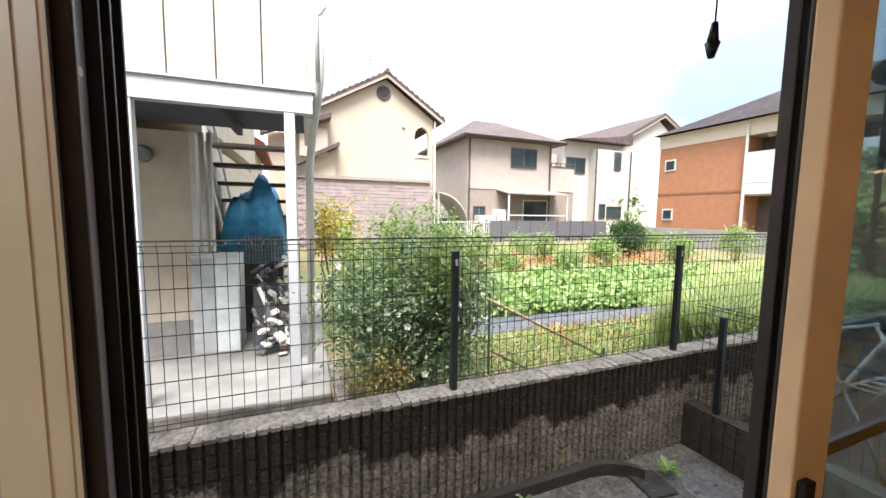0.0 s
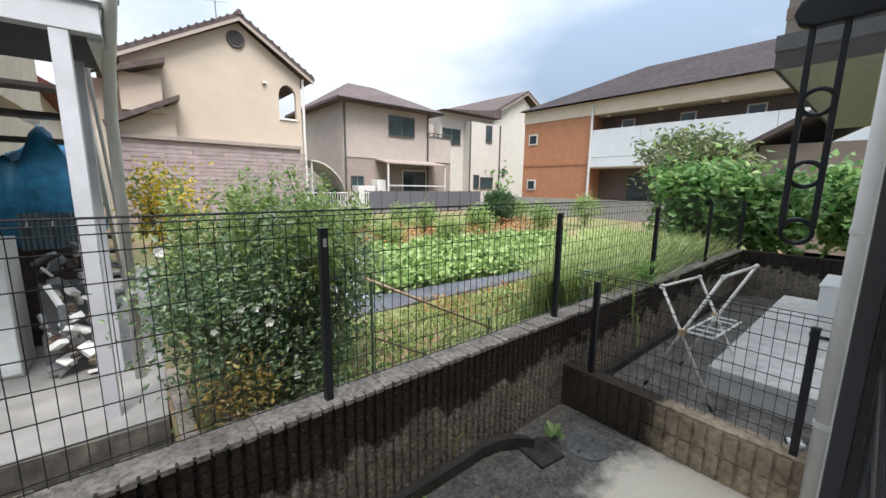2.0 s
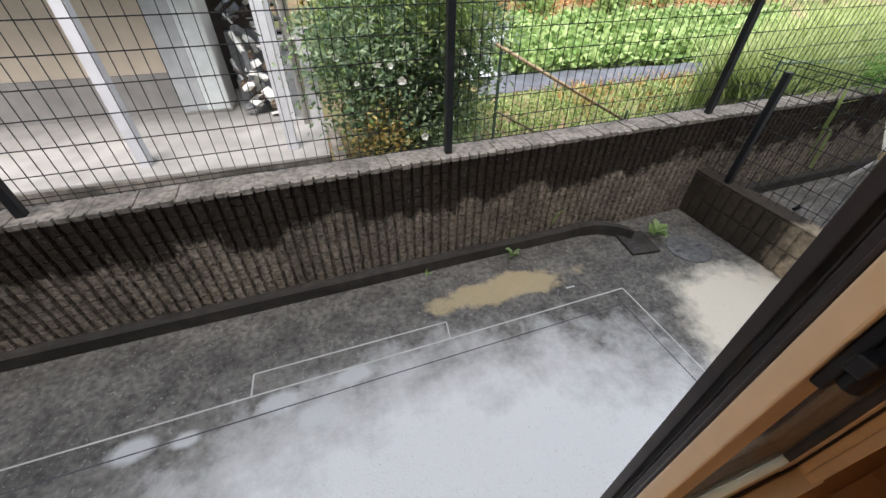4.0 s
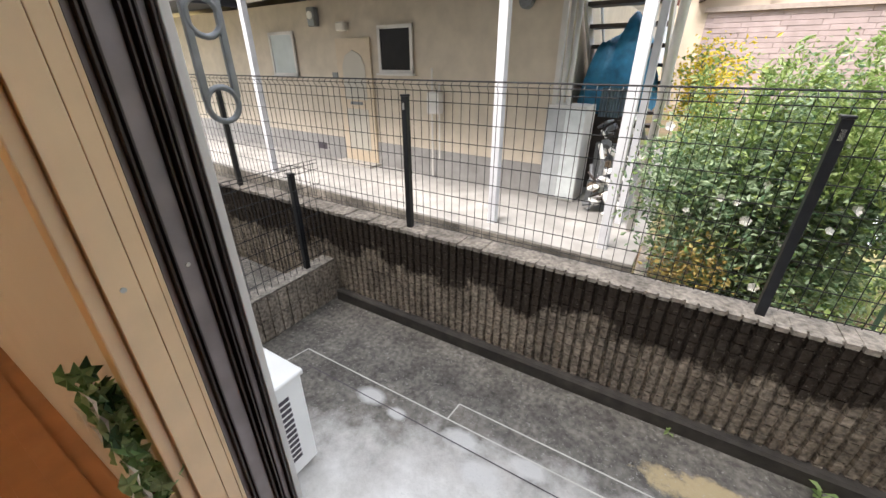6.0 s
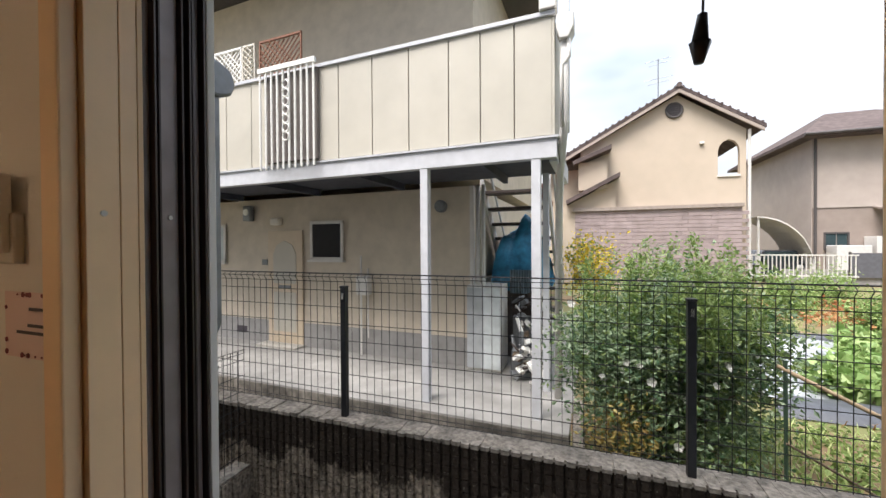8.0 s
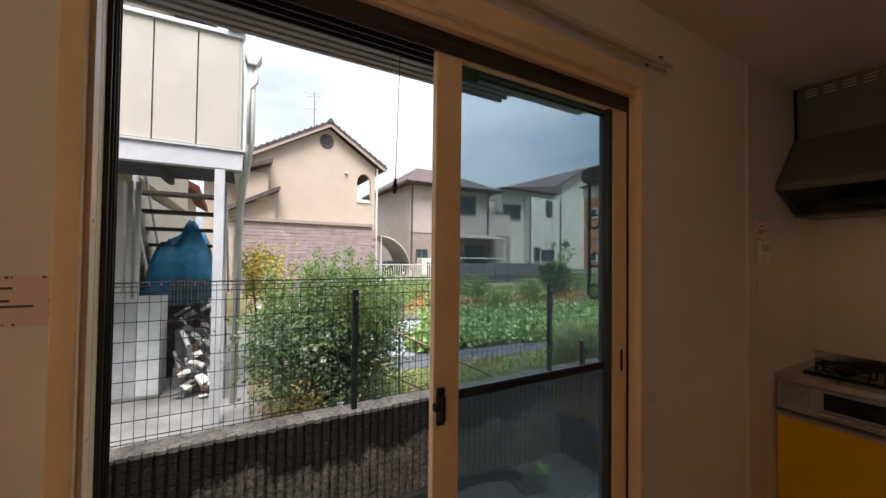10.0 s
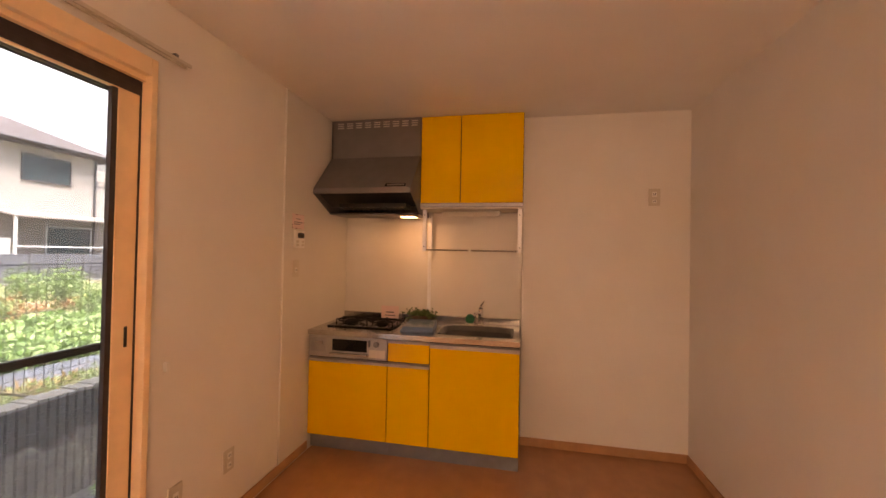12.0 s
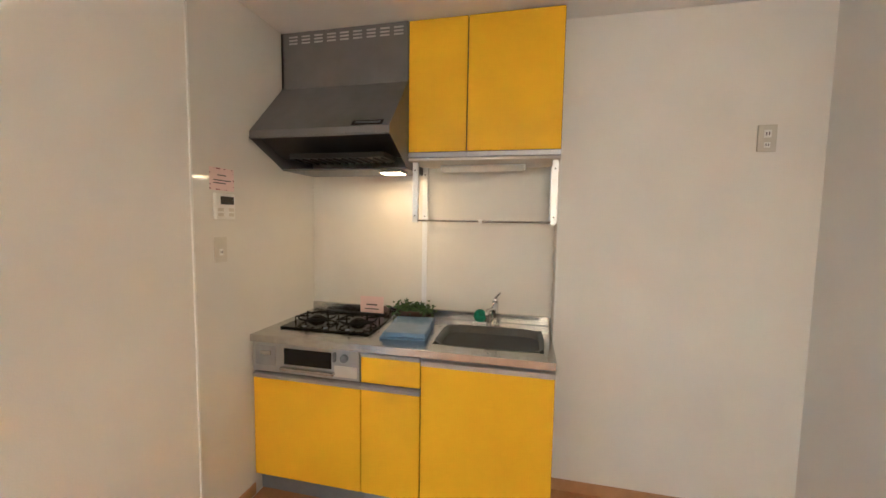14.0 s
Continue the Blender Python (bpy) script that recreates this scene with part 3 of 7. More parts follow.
for xx in (0.05, 0.9, 1.75):
    part("bracket", MB().box(xx, xx + 0.015, WY - 0.063, WY, 2.20, 2.212), GREYMETAL, rail)

# ---- things on the window wall ----
ic = thing("remote_control", "white air conditioner remote in its wall holder", "remote control", at=(-0.035, WY, 1.505))
part("body", MB().box(-0.031, 0.031, -0.022, -0.008, -0.050, 0.048), WHITEPLASTIC, ic, bevel=0.004)
part("holder", MB().box(-0.034, 0.038, -0.012, 0.0, -0.064, 0.0), IVORYPLASTIC, ic, bevel=0.003)
part("screen", MB().box(-0.020, 0.014, -0.0235, -0.0221, 0.006, 0.036), BLACKGLASS, ic)
for i in range(3):
    part("button", MB().box(-0.024 + i * 0.018, -0.012 + i * 0.018, -0.0245, -0.0221, -0.022, -0.010), GREYMETAL, ic)


def notice(name, x0, x1, z0, z1, mat, lines, label):
    """A printed sheet on the window wall, with flecked border and bars for writing."""
    ob = thing(name, label, "notice", at=((x0 + x1) / 2, WY, (z0 + z1) / 2))
    w, h = (x1 - x0) / 2, (z1 - z0) / 2
    part("sheet", MB().box(-w, w, -0.0042, -0.003, -h, h), mat, ob)
    bars = MB()
    for zz, a, b in lines:
        bars.box(a * w, b * w, -0.0052, -0.0043, zz * h - h * 0.045, zz * h + h * 0.045)
    part("lettering", bars, INK, ob)
    rnd = random.Random(4)
    dots = MB()
    for i in range(26):
        u = rnd.uniform(-0.95, 0.95)
        sx, sz = ((u, rnd.choice((-0.92, 0.92))) if i % 3 else (rnd.choice((-0.95, 0.95)), u))
        r = rnd.uniform(0.01, 0.035) * (w + h)
        dots.rod((sx * w, -0.0051, sz * h), (sx * w, -0.0043, sz * h), r, 8)
    part("border_print", dots, surf(name + "_print", (0.22, 0.05, 0.07), 0.7, var=0.5, scale=120), ob)["kind"] = "stuff"
    return ob


notice("notice_sheet", -0.036, 0.101, 1.324, 1.406, PAPERPINK, ((0.5, -0.2, 0.3), (0.0, -0.25, 0.25), (-0.22, -0.6, 0.65)), "pink printed notice taped beside the window")


def plate(name, at, w, h, label, category, slots, facing="y"):
    """A wall plate with its own insert."""
    ob = thing(name, label, category, at=at, turn=0 if facing == "y" else -90)
    part("cover", MB().box(-w / 2, w / 2, -0.008, 0, -h / 2, h / 2), IVORYPLASTIC, ob, bevel=0.0025)
    for sx, sz, sw, sh in slots:
        part("insert", MB().box(sx - sw / 2, sx + sw / 2, -0.0105, -0.0081, sz - sh / 2, sz + sh / 2), WHITEPLASTIC, ob, bevel=0.001)
        part("slot", MB().box(sx - sw * 0.25, sx - sw * 0.12, -0.0112, -0.0106, sz - sh * 0.2, sz + sh * 0.2).box(sx + sw * 0.12, sx + sw * 0.25, -0.0112, -0.0106, sz - sh * 0.2, sz + sh * 0.2), INK, ob)
    return ob


plate("wall_socket", (2.175, WY, 0.315), 0.07, 0.115, "ivory double wall socket above the baseboard", "socket", ((0, 0.025, 0.026, 0.03), (0, -0.025, 0.026, 0.03)))
plate("wall_socket", (1.862, WY, 0.315), 0.07, 0.115, "ivory wall socket beside the window", "socket", ((0, 0, 0.026, 0.05),))
plate("light_switch", (2.735, WY, 1.29), 0.07, 0.115, "ivory light switch beside the kitchenette", "switch", ((0, -0.01, 0.02, 0.03),))
plate("wall_socket", (XW, -1.887, 1.832), 0.075, 0.12, "ivory high wall socket for a refrigerator", "socket", ((0, 0.02, 0.03, 0.035), (0, -0.03, 0.026, 0.025)), "x")
single("wall_hook", MB().box(1.79, 1.805, WY - 0.02, WY, 0.885, 0.925), WHITEPLASTIC, "small white hook on the wall", "hook", bevel=0.002)
wc = thing("water_heater_control", "white water heater control with a dark display", "control panel", at=(2.755, WY - 0.004, 1.485))
part("body", MB().box(-0.055, 0.055, -0.018, 0, -0.058, 0.058), WHITEPLASTIC, wc, bevel=0.004)
part("screen", MB().box(-0.03, 0.046, -0.0195, -0.0181, 0.008, 0.044), BLACKGLASS, wc)
for i in range(4):
    part("button", MB().box(-0.045 + (i % 2) * 0.06, -0.015 + (i % 2) * 0.06, -0.0195, -0.0181, -0.045 + (i // 2) * 0.022, -0.030 + (i // 2) * 0.022), IVORYPLASTIC, wc, bevel=0.0005)
notice("notice_sheet", 2.685, 2.825, 1.555, 1.655, PAPERPINK, ((0.35, -0.35, 0.35), (-0.1, -0.7, 0.7), (-0.35, -0.7, 0.3)), "pink printed notice above the water heater control")
single("ceiling_detector", MB().rod((1.83, -0.764, CZ), (1.83, -0.764, CZ - 0.026), 0.038, 24, 0.035).rod((1.83, -0.764, CZ - 0.026), (1.83, -0.764, CZ - 0.038), 0.022, 24, 0.015), WHITEPLASTIC, "round white detector on the ceiling", "detector", bevel=0.003)

# Fill light: a globe added out of view to warm and brighten the room.
cl_ = thing("unseen_fill_lamp", "added round pendant lamp, out of view, for warm fill light", "lamp", at=(-1.35, -1.55, CZ))
part("base", MB().rod((0, 0, 0), (0, 0, -0.025), 0.05, 24), WHITEPLASTIC, cl_, bevel=0.004)
part("cable", MB().rod((0, 0, -0.025), (0, 0, -0.70), 0.003, 6), WHITEPLASTIC, cl_)
globe = MB()
for k in range(9):
    za, zb = -math.cos(math.pi * k / 9), -math.cos(math.pi * (k + 1) / 9)
    ra, rb = max(0.01, math.sqrt(max(0, 1 - za * za))), max(0.01, math.sqrt(max(0, 1 - zb * zb)))
    globe.rod((0, 0, -0.82 + 0.13 * za), (0, 0, -0.82 + 0.13 * zb), 0.13 * ra, 24, 0.13 * rb)
part("shade", globe, glow_mat("fill_globe_glow", (1.0, 0.74, 0.46), 8.5), cl_, "unseen warm globe that fills the room with light", smooth=True)

# ---- kitchenette ----
KX, KY0, KY1 = 2.92, -0.977, 0.503
YS1, YS2 = -0.088, -0.383
panel = MB().box(2.60, XB, WY - 0.004, WY, 0.0, CZ).box(XB - 0.004, XB, YW, WY - 0.004, 0.0, CZ)
single("splash_panel", panel, SPLASH, "glossy cream wall panels around the kitchenette", "wall panel", kind="structure")
single("panel_trim", MB().box(2.592, 2.600, WY - 0.008, WY, 0, CZ).box(XW - 0.003, XW, YW - 0.012, YW, 0.06, CZ), WHITEPLASTIC, "white edge trim of the kitchen panels", "trim", kind="structure")

# The joint's near-white colour holds the window light that the metal mirrors.
single("panel_joint", MB().box(XB - 0.007, XB - 0.004, -0.252, -0.222, 0.905, 1.70).box(XB - 0.010, XB - 0.004, -0.240, -0.234, 0.905, 1.70), surf("joint_window_glare", (0.86, 0.87, 0.88), 0.25, var=0.02), "joint strip between two kitchen panels, mirrored window light in its colour", "trim", kind="structure")


def unit(name, y0, y1, label):
    ob = thing(name, label, "kitchen cabinet", "kitchen base cabinets")
    part("body", MB().box(KX + 0.022, XB - 0.01, y0 + 0.001, y1 - 0.001, 0.10, 0.815), surf("cabinet_carcass", (0.055, 0.055, 0.06), 0.6), ob)
    part("plinth", MB().box(KX + 0.05, XB - 0.02, y0 + 0.001, y1 - 0.001, 0.0, 0.099), CABGREY, ob)
    return ob


def front(ob, name, y0, y1, z0, z1, rail=0.024):
    d = part(name, MB().box(KX, KX + 0.02, y0 + 0.003, y1 - 0.003, z0, z1 - rail), YELLOW, ob, bevel=0.0015)
    h = MB().prism([(KX - 0.006, z1 - rail), (KX + 0.02, z1 - rail), (KX + 0.02, z1), (KX + 0.004, z1), (KX - 0.006, z1 - 0.008)], "y", y0 + 0.002, y1 - 0.002)
    part("handle_rail", h, ALU, d, "brushed aluminium grip rail")
    part("shadow_gap", MB().box(KX + 0.012, KX + 0.021, y0 + 0.002, y1 - 0.002, z1 + 0.001, z1 + 0.008), INK, d)
    return d


u1 = unit("base_cabinet", YS1, KY1, "yellow base cabinet with a built-in gas grill")
front(u1, "door", YS1, KY1, 0.112, 0.655)
gp = part("grill_front", MB().box(KX - 0.004, KX + 0.02, YS1 + 0.004, KY1 - 0.004, 0.665, 0.812), surf("grill_silver", (0.42, 0.42, 0.42), 0.35, 0.7, var=0.05), u1, "silver grill panel", bevel=0.003)
part("grill_window", MB().box(KX - 0.012, KX - 0.003, 0.06, 0.315, 0.715, 0.795), BLACKGLASS, gp, bevel=0.002)
part("grill_handle", MB().box(KX - 0.030, KX - 0.004, 0.04, 0.33, 0.688, 0.703), STEEL, gp, bevel=0.003)
part("knob", MB().rod((KX - 0.004, -0.01, 0.775), (KX - 0.022, -0.01, 0.775), 0.019, 20), GREYMETAL, gp, bevel=0.002)
part("knob", MB().box(KX - 0.020, KX - 0.004, 0.035, 0.048, 0.755, 0.800), GREYMETAL, gp, bevel=0.002)
part("control_flap", MB().box(KX - 0.009, KX - 0.0035, -0.075, 0.045, 0.68, 0.735), IVORYPLASTIC, gp, bevel=0.002)
part("battery_flap", MB().box(KX - 0.009, KX - 0.0035, 0.365, 0.48, 0.70, 0.80), surf("flap_grey", (0.36, 0.36, 0.36), 0.4, 0.5), gp, bevel=0.003)
part("flap_grip", MB().box(KX - 0.014, KX - 0.008, 0.39, 0.45, 0.755, 0.775), STEEL, gp, bevel=0.001)
u2 = unit("base_cabinet", YS2, YS1, "narrow yellow base cabinet with a drawer")
front(u2, "drawer", YS2, YS1, 0.665, 0.815)
front(u2, "door", YS2, YS1, 0.112, 0.655)
u3 = unit("base_cabinet", KY0, YS2, "wide yellow sink base cabinet")
front(u3, "door", KY0, YS2, 0.112, 0.805, 0.03)

# worktop with a sunk bowl
SX0, SX1, SY0, SY1 = 3.005, 3.365, -0.930, -0.415
wt = thing("worktop", "stainless steel worktop with a sunk sink", "worktop")
top = MB()
TX0, TX1, TZ0, TZ1 = KX - 0.015, XB - 0.006, 0.825, 0.852
for a in ((TX0, SX0, KY0, KY1), (SX1, TX1, KY0, KY1), (SX0, SX1, SY1, KY1), (SX0, SX1, KY0, SY0)):
    top.box(a[0], a[1], a[2], a[3], TZ0, TZ1)
part("top", top, STEEL, wt)
part("front_edge", MB().box(TX0 - 0.003, TX0, KY0, KY1, 0.818, 0.853), STEEL, wt, bevel=0.001)
part("upstand", MB().box(TX1 - 0.018, TX1, KY0, KY1, TZ1, TZ1 + 0.05), STEEL, wt, bevel=0.004)


def bowl():
    """An open basin with rounded plan corners and a bottom."""
    b = MB()
    ringn, depth = 28, 0.17
    cx, cy, hx, hy = (SX0 + SX1) / 2, (SY0 + SY1) / 2, (SX1 - SX0) / 2, (SY1 - SY0) / 2

    def loop(k, z):
        pts = []
        for i in range(ringn):
            a = 2 * math.pi * i / ringn
            c, s = math.cos(a), math.sin(a)
            e = 0.35
            pts.append((cx + hx * k * math.copysign(abs(c) ** e, c), cy + hy * k * math.copysign(abs(s) ** e, s), z))
        return pts
    levels = [loop(1.02, TZ1 + 0.002), loop(0.95, TZ1 - 0.004), loop(0.92, TZ1 - depth * 0.8), loop(0.84, TZ1 - depth), loop(0.1, TZ1 - depth - 0.006)]
    for lv in levels:
        b.v += lv
    for k in range(len(levels) - 1):
        for i in range(ringn):
            j = (i + 1) % ringn
            b.f.append((k * ringn + i, k * ringn + j, (k + 1) * ringn + j, (k + 1) * ringn + i))
    b.f.append(tuple((len(levels) - 1) * ringn + i for i in range(ringn)))
    return b


part("sink_bowl", bowl(), STEELSHADE, wt, "deep steel bowl", smooth=True)
part("drain", MB().rod(((SX0 + SX1) / 2, (SY0 + SY1) / 2, 0.68), ((SX0 + SX1) / 2, (SY0 + SY1) / 2, 0.690), 0.05, 20), CHROME, wt)
fa = thing("faucet", "chrome single lever kitchen faucet", "faucet", at=(3.415, -0.675, TZ1))
part("base", MB().rod((0, 0, 0), (0, 0, 0.012), 0.026, 20), CHROME, fa, bevel=0.002)
part("column", MB().rod((0, 0, 0.01), (0, 0, 0.13), 0.019, 16), CHROME, fa, smooth=True)
part("spout", MB().path([(0, 0, 0.075), (-0.06, 0.01, 0.105), (-0.14, 0.025, 0.115), (-0.165, 0.03, 0.09)], 0.011, 10), CHROME, fa, smooth=True)
part("lever", MB().rod((0, 0, 0.13), (0.0, -0.005, 0.155), 0.018, 14, 0.012).rod((0, 0, 0.155), (-0.05, -0.03, 0.195), 0.007, 10, 0.005), CHROME, fa, smooth=True)
sp = thing("dish_sponge", "round green sponge on a holder", "sponge", at=(3.42, -0.59, TZ1))
part("holder", MB().box(-0.012, 0.012, -0.04, 0.04, 0, 0.012), CHROME, sp, bevel=0.002)
part("pad", MB().rod((-0.008, 0, 0.045), (0.022, 0, 0.045), 0.036, 20), surf("green_sponge", (0.02, 0.18, 0.10), 0.9, var=0.3, scale=60, bump=0.6, bscale=200), sp, bevel=0.006)

# hob
hob = thing("gas_hob", "black glass two-burner gas hob set in the worktop", "hob")
part("plate", MB().box(3.04, 3.42, -0.075, 0.43, TZ1, TZ1 + 0.010), BLACKGLASS, hob, bevel=0.003)
for by in (0.305, 0.055):
    bu = part("burner", MB().rod((3.20, by, TZ1 + 0.010), (3.20, by, TZ1 + 0.028), 0.045, 24, 0.038), CASTIRON, hob, bevel=0.002)
    part("burner_cap", MB().rod((3.20, by, TZ1 + 0.028), (3.20, by, TZ1 + 0.036), 0.03, 20, 0.024), CASTIRON, bu)
    g = MB().ring((3.20, by, TZ1 + 0.034), 0.10, 0.005, "z", 28)
    ps = part("pan_support", g, CASTIRON, hob, "black iron pan support")
    for k in range(6):
        a = k * math.pi / 3
        p0 = (3.20 + 0.045 * math.cos(a), by + 0.045 * math.sin(a), TZ1 + 0.040)
        p1 = (3.20 + 0.115 * math.cos(a), by + 0.115 * math.sin(a), TZ1 + 0.040)
        p2 = (3.20 + 0.115 * math.cos(a), by + 0.115 * math.sin(a), TZ1 + 0.010)
        part("prong", MB().path([p0, p1, p2], 0.005, 6), CASTIRON, ps)
part("grill_vent", MB().box(3.385, 3.425, -0.02, 0.36, TZ1 + 0.0102, TZ1 + 0.016), CASTIRON, hob, bevel=0.002)
for by in (0.305, 0.055, 0.18):
    part("knob_ring", MB().rod((3.07, by, TZ1 + 0.010), (3.07, by, TZ1 + 0.0125), 0.012, 16), GREYMETAL, hob)

# things on the worktop
cl = thing("folded_cloth", "folded blue cloth in a clear plastic sleeve", "cloth", at=(3.17, -0.245, TZ1), turn=6)
for i, (z0, z1, sh) in enumerate(((0.0, 0.012, 0.0), (0.0125, 0.026, 0.006), (0.0265, 0.040, -0.004))):
    part("fold", MB().box(-0.155 + sh, 0.155 + sh, -0.115, 0.115 - 0.01 * i, z0, z1), surf("blue_cloth", (0.17, 0.27, 0.45), 0.75, var=0.12, scale=20, bump=0.5, bscale=18), cl, bevel=0.005)
slv = part("sleeve", MB().box(-0.17, 0.165, -0.122, 0.122, 0.0405, 0.0415), clear_mat("plastic_sleeve", (0.93, 0.95, 0.97), 0.07, 0.12), cl)
pl = thing("potted_plant", "small leafy plant in a dark square box", "plant", at=(3.405, -0.195, TZ1))
part("planter", MB().box(-0.045, 0.045, -0.07, 0.07, 0, 0.055), surf("dark_box", (0.07, 0.035, 0.02), 0.6, var=0.2), pl, bevel=0.003)


def leaves(centres, n, size, spread, seed, droop=0.3, aspect=0.45):
    """Loose pointed leaves of two faces each, scattered about the given centres."""
    rnd = random.Random(seed)
    b = MB()
    for i in range(n):
        c = Vector(rnd.choice(centres)) if not callable(centres) else Vector(centres(rnd))
        p = c + Vector([rnd.gauss(0, 1) * s for s in spread])
        d = Vector((rnd.gauss(0, 1), rnd.gauss(0, 1), rnd.gauss(0, 0.6) - droop)).normalized()
        u = d.cross(Vector((rnd.gauss(0, 1), rnd.gauss(0, 1), rnd.gauss(0, 1)))).normalized()
        s = size * rnd.uniform(0.6, 1.35)
        w = s * aspect * 0.5
        nrm = d.cross(u) * w * 0.5
        k = len(b.v)
        b.v += [tuple(p), tuple(p + d * s * 0.45 + u * w + nrm), tuple(p + d * s), tuple(p + d * s * 0.45 - u * w + nrm)]
        b.f += [(k, k + 1, k + 2), (k, k + 2, k + 3)]
    return b


part("foliage", leaves([(0, y, 0.072) for y in (-0.075, -0.045, -0.015, 0.015, 0.045, 0.075)], 300, 0.034, (0.026, 0.022, 0.016), 3), leaf_mat("pot_leaf", (0.03, 0.07, 0.02), (0.12, 0.20, 0.06), 0.25), pl)
cd = thing("card", "small pink card leaning on the wall", "card", at=(3.43, 0.075, TZ1 + 0.001))
part("sheet", MB().box(0, 0.003, -0.075, 0.075, 0, 0.115), PAPERPINK, cd)
part("lettering", MB().box(-0.001, -0.0002, -0.035, 0.035, 0.06, 0.068).box(-0.001, -0.0002, -0.045, 0.045, 0.035, 0.041), INK, cd)

# hood
hood = thing("range_hood", "grey slanted range hood with a lit lamp", "range hood")
HX, HXU = 2.93, 3.19
HY0, HY1 = -0.224, 0.502
part("back_panel", MB().box(HXU, HXU + 0.02, HY0, HY1, 2.13, CZ - 0.006).box(HXU, XB - 0.006, HY1 - 0.015, HY1, 2.13, CZ - 0.006), HOODGREY, hood)
vents = MB()
for i in range(9):
    for k in range(3):
        y = HY1 - 0.05 - i * 0.075
        vents.box(HXU - 0.0015, HXU - 0.0003, y - 0.05, y, 2.372 + k * 0.017, 2.380 + k * 0.017)
part("vent_slots", vents, surf("slot_pale", (0.50, 0.49, 0.47), 0.6), hood, "pale vent slots")["kind"] = "stuff"
shell = MB()
shell.face((HX, HY0, 1.86), (HX, HY1, 1.86), (HXU, HY1, 2.14), (HXU, HY0, 2.14))
shell.face((HX, HY0, 1.825), (HX, HY1, 1.825), (HX, HY1, 1.86), (HX, HY0, 1.86))
for y in (HY0, HY1):
    shell.face((HX, y, 1.825), (HX, y, 1.86), (HXU, y, 2.14), (XB - 0.006, y, 2.14), (XB - 0.006, y, 1.70), (3.19, y, 1.70))
shell.face((HXU, HY0, 2.14), (HXU, HY1, 2.14), (XB - 0.006, HY1, 2.14), (XB - 0.006, HY0, 2.14))
shell.face((3.19, HY0, 1.70), (3.19, HY1, 1.70), (XB - 0.006, HY1, 1.70), (XB - 0.006, HY0, 1.70))
part("canopy", shell, HOODGREY, hood)
part("lip", MB().rod((HX + 0.002, HY0, 1.826), (HX + 0.002, HY1, 1.826), 0.006, 8).rod((3.19, HY0, 1.703), (3.19, HY1, 1.703), 0.006, 8), HOODGREY, hood)
part("inside", MB().face((HX + 0.03, HY0 + 0.006, 1.85), (HX + 0.03, HY1 - 0.006, 1.85), (3.19, HY1 - 0.006, 1.76), (3.19, HY0 + 0.006, 1.76)), surf("hood_inside", (0.035, 0.032, 0.03), 0.5, 0.3), hood)
part("filter", MB().box(3.02, 3.18, HY0 + 0.06, HY1 - 0.16, 1.735, 1.76), surf("filter_black", (0.012, 0.011, 0.010), 0.6), hood)
flt = [o for o in hood.children if o.name.startswith("filter")][0]
for i in range(12):
    y = HY0 + 0.07 + i * 0.042
    part("fin", MB().box(3.015, 3.17, y, y + 0.004, 1.725, 1.735), BLACKMETAL, flt)
part("control_strip", MB().face((2.9355, -0.185, 1.8665), (2.9355, -0.035, 1.8665), (2.9600, -0.035, 1.8929), (2.9600, -0.185, 1.8929)), BLACKGLASS, hood)
part("control_label", MB().face((2.9420, -0.175, 1.8748), (2.9420, -0.05, 1.8748), (2.9530, -0.05, 1.8866), (2.9530, -0.175, 1.8866)), GREYMETAL, hood)
lampcase = part("lamp_box", MB().box(3.20, 3.30, -0.19, -0.06, 1.685, 1.6995), GREYMETAL, hood, bevel=0.003)
part("lamp_glass", MB().box(3.205, 3.295, -0.18, -0.07, 1.681, 1.6848), glow_mat("warm_lamp", (1.0, 0.60, 0.22), 1.3), lampcase, "glowing warm lamp")
hl = new("hood_lamp_light", bpy.data.lights.new("hood_lamp_light", "AREA"))
hl.data.shape, hl.data.size, hl.data.size_y, hl.data.energy, hl.data.color = "RECTANGLE", 0.09, 0.11, 0.11, (1.0, 0.56, 0.25)
hl.matrix_basis = pose(3.25, -0.125, 1.678, 0, 0, 0)

# upper cabinet
uc = thing("wall_cabinet", "yellow two-door wall cabinet under the ceiling", "kitchen cabinet")
UY0, UY1, USP = -0.985, -0.226, -0.53
part("body", MB().box(HXU + 0.02, XB - 0.006, UY0, UY1, 1.755, CZ - 0.006), surf("cabinet_carcass_upper", (0.055, 0.055, 0.06), 0.6), uc)
for a, b in ((UY0, USP), (USP, UY1)):
    d = part("door", MB().box(HXU, HXU + 0.018, a + 0.003, b - 0.003, 1.785, CZ - 0.008), YELLOW, uc, bevel=0.0015)
    part("handle_rail", MB().prism([(HXU - 0.004, 1.758), (HXU + 0.018, 1.758), (HXU + 0.018, 1.781), (HXU + 0.006, 1.781), (HXU + 0.006, 1.772), (HXU - 0.004, 1.772)], "y", a + 0.0015, b - 0.0015), ALU, d, "brushed aluminium grip rail")
    part("shadow_gap", MB().box(HXU + 0.007, HXU + 0.0175, a + 0.002, b - 0.002, 1.7815, 1.7848), INK, d)
part("bottom", MB().box(HXU + 0.01, XB - 0.006, UY0, UY1, 1.742, 1.7545), IVORYPLASTIC, uc)
tl = thing("under_cabinet_lamp", "slim white lamp under the wall cabinet, off", "lamp")
part("housing", MB().box(3.36, 3.41, -0.82, -0.36, 1.715, 1.7415), WHITEPLASTIC, tl, bevel=0.004)
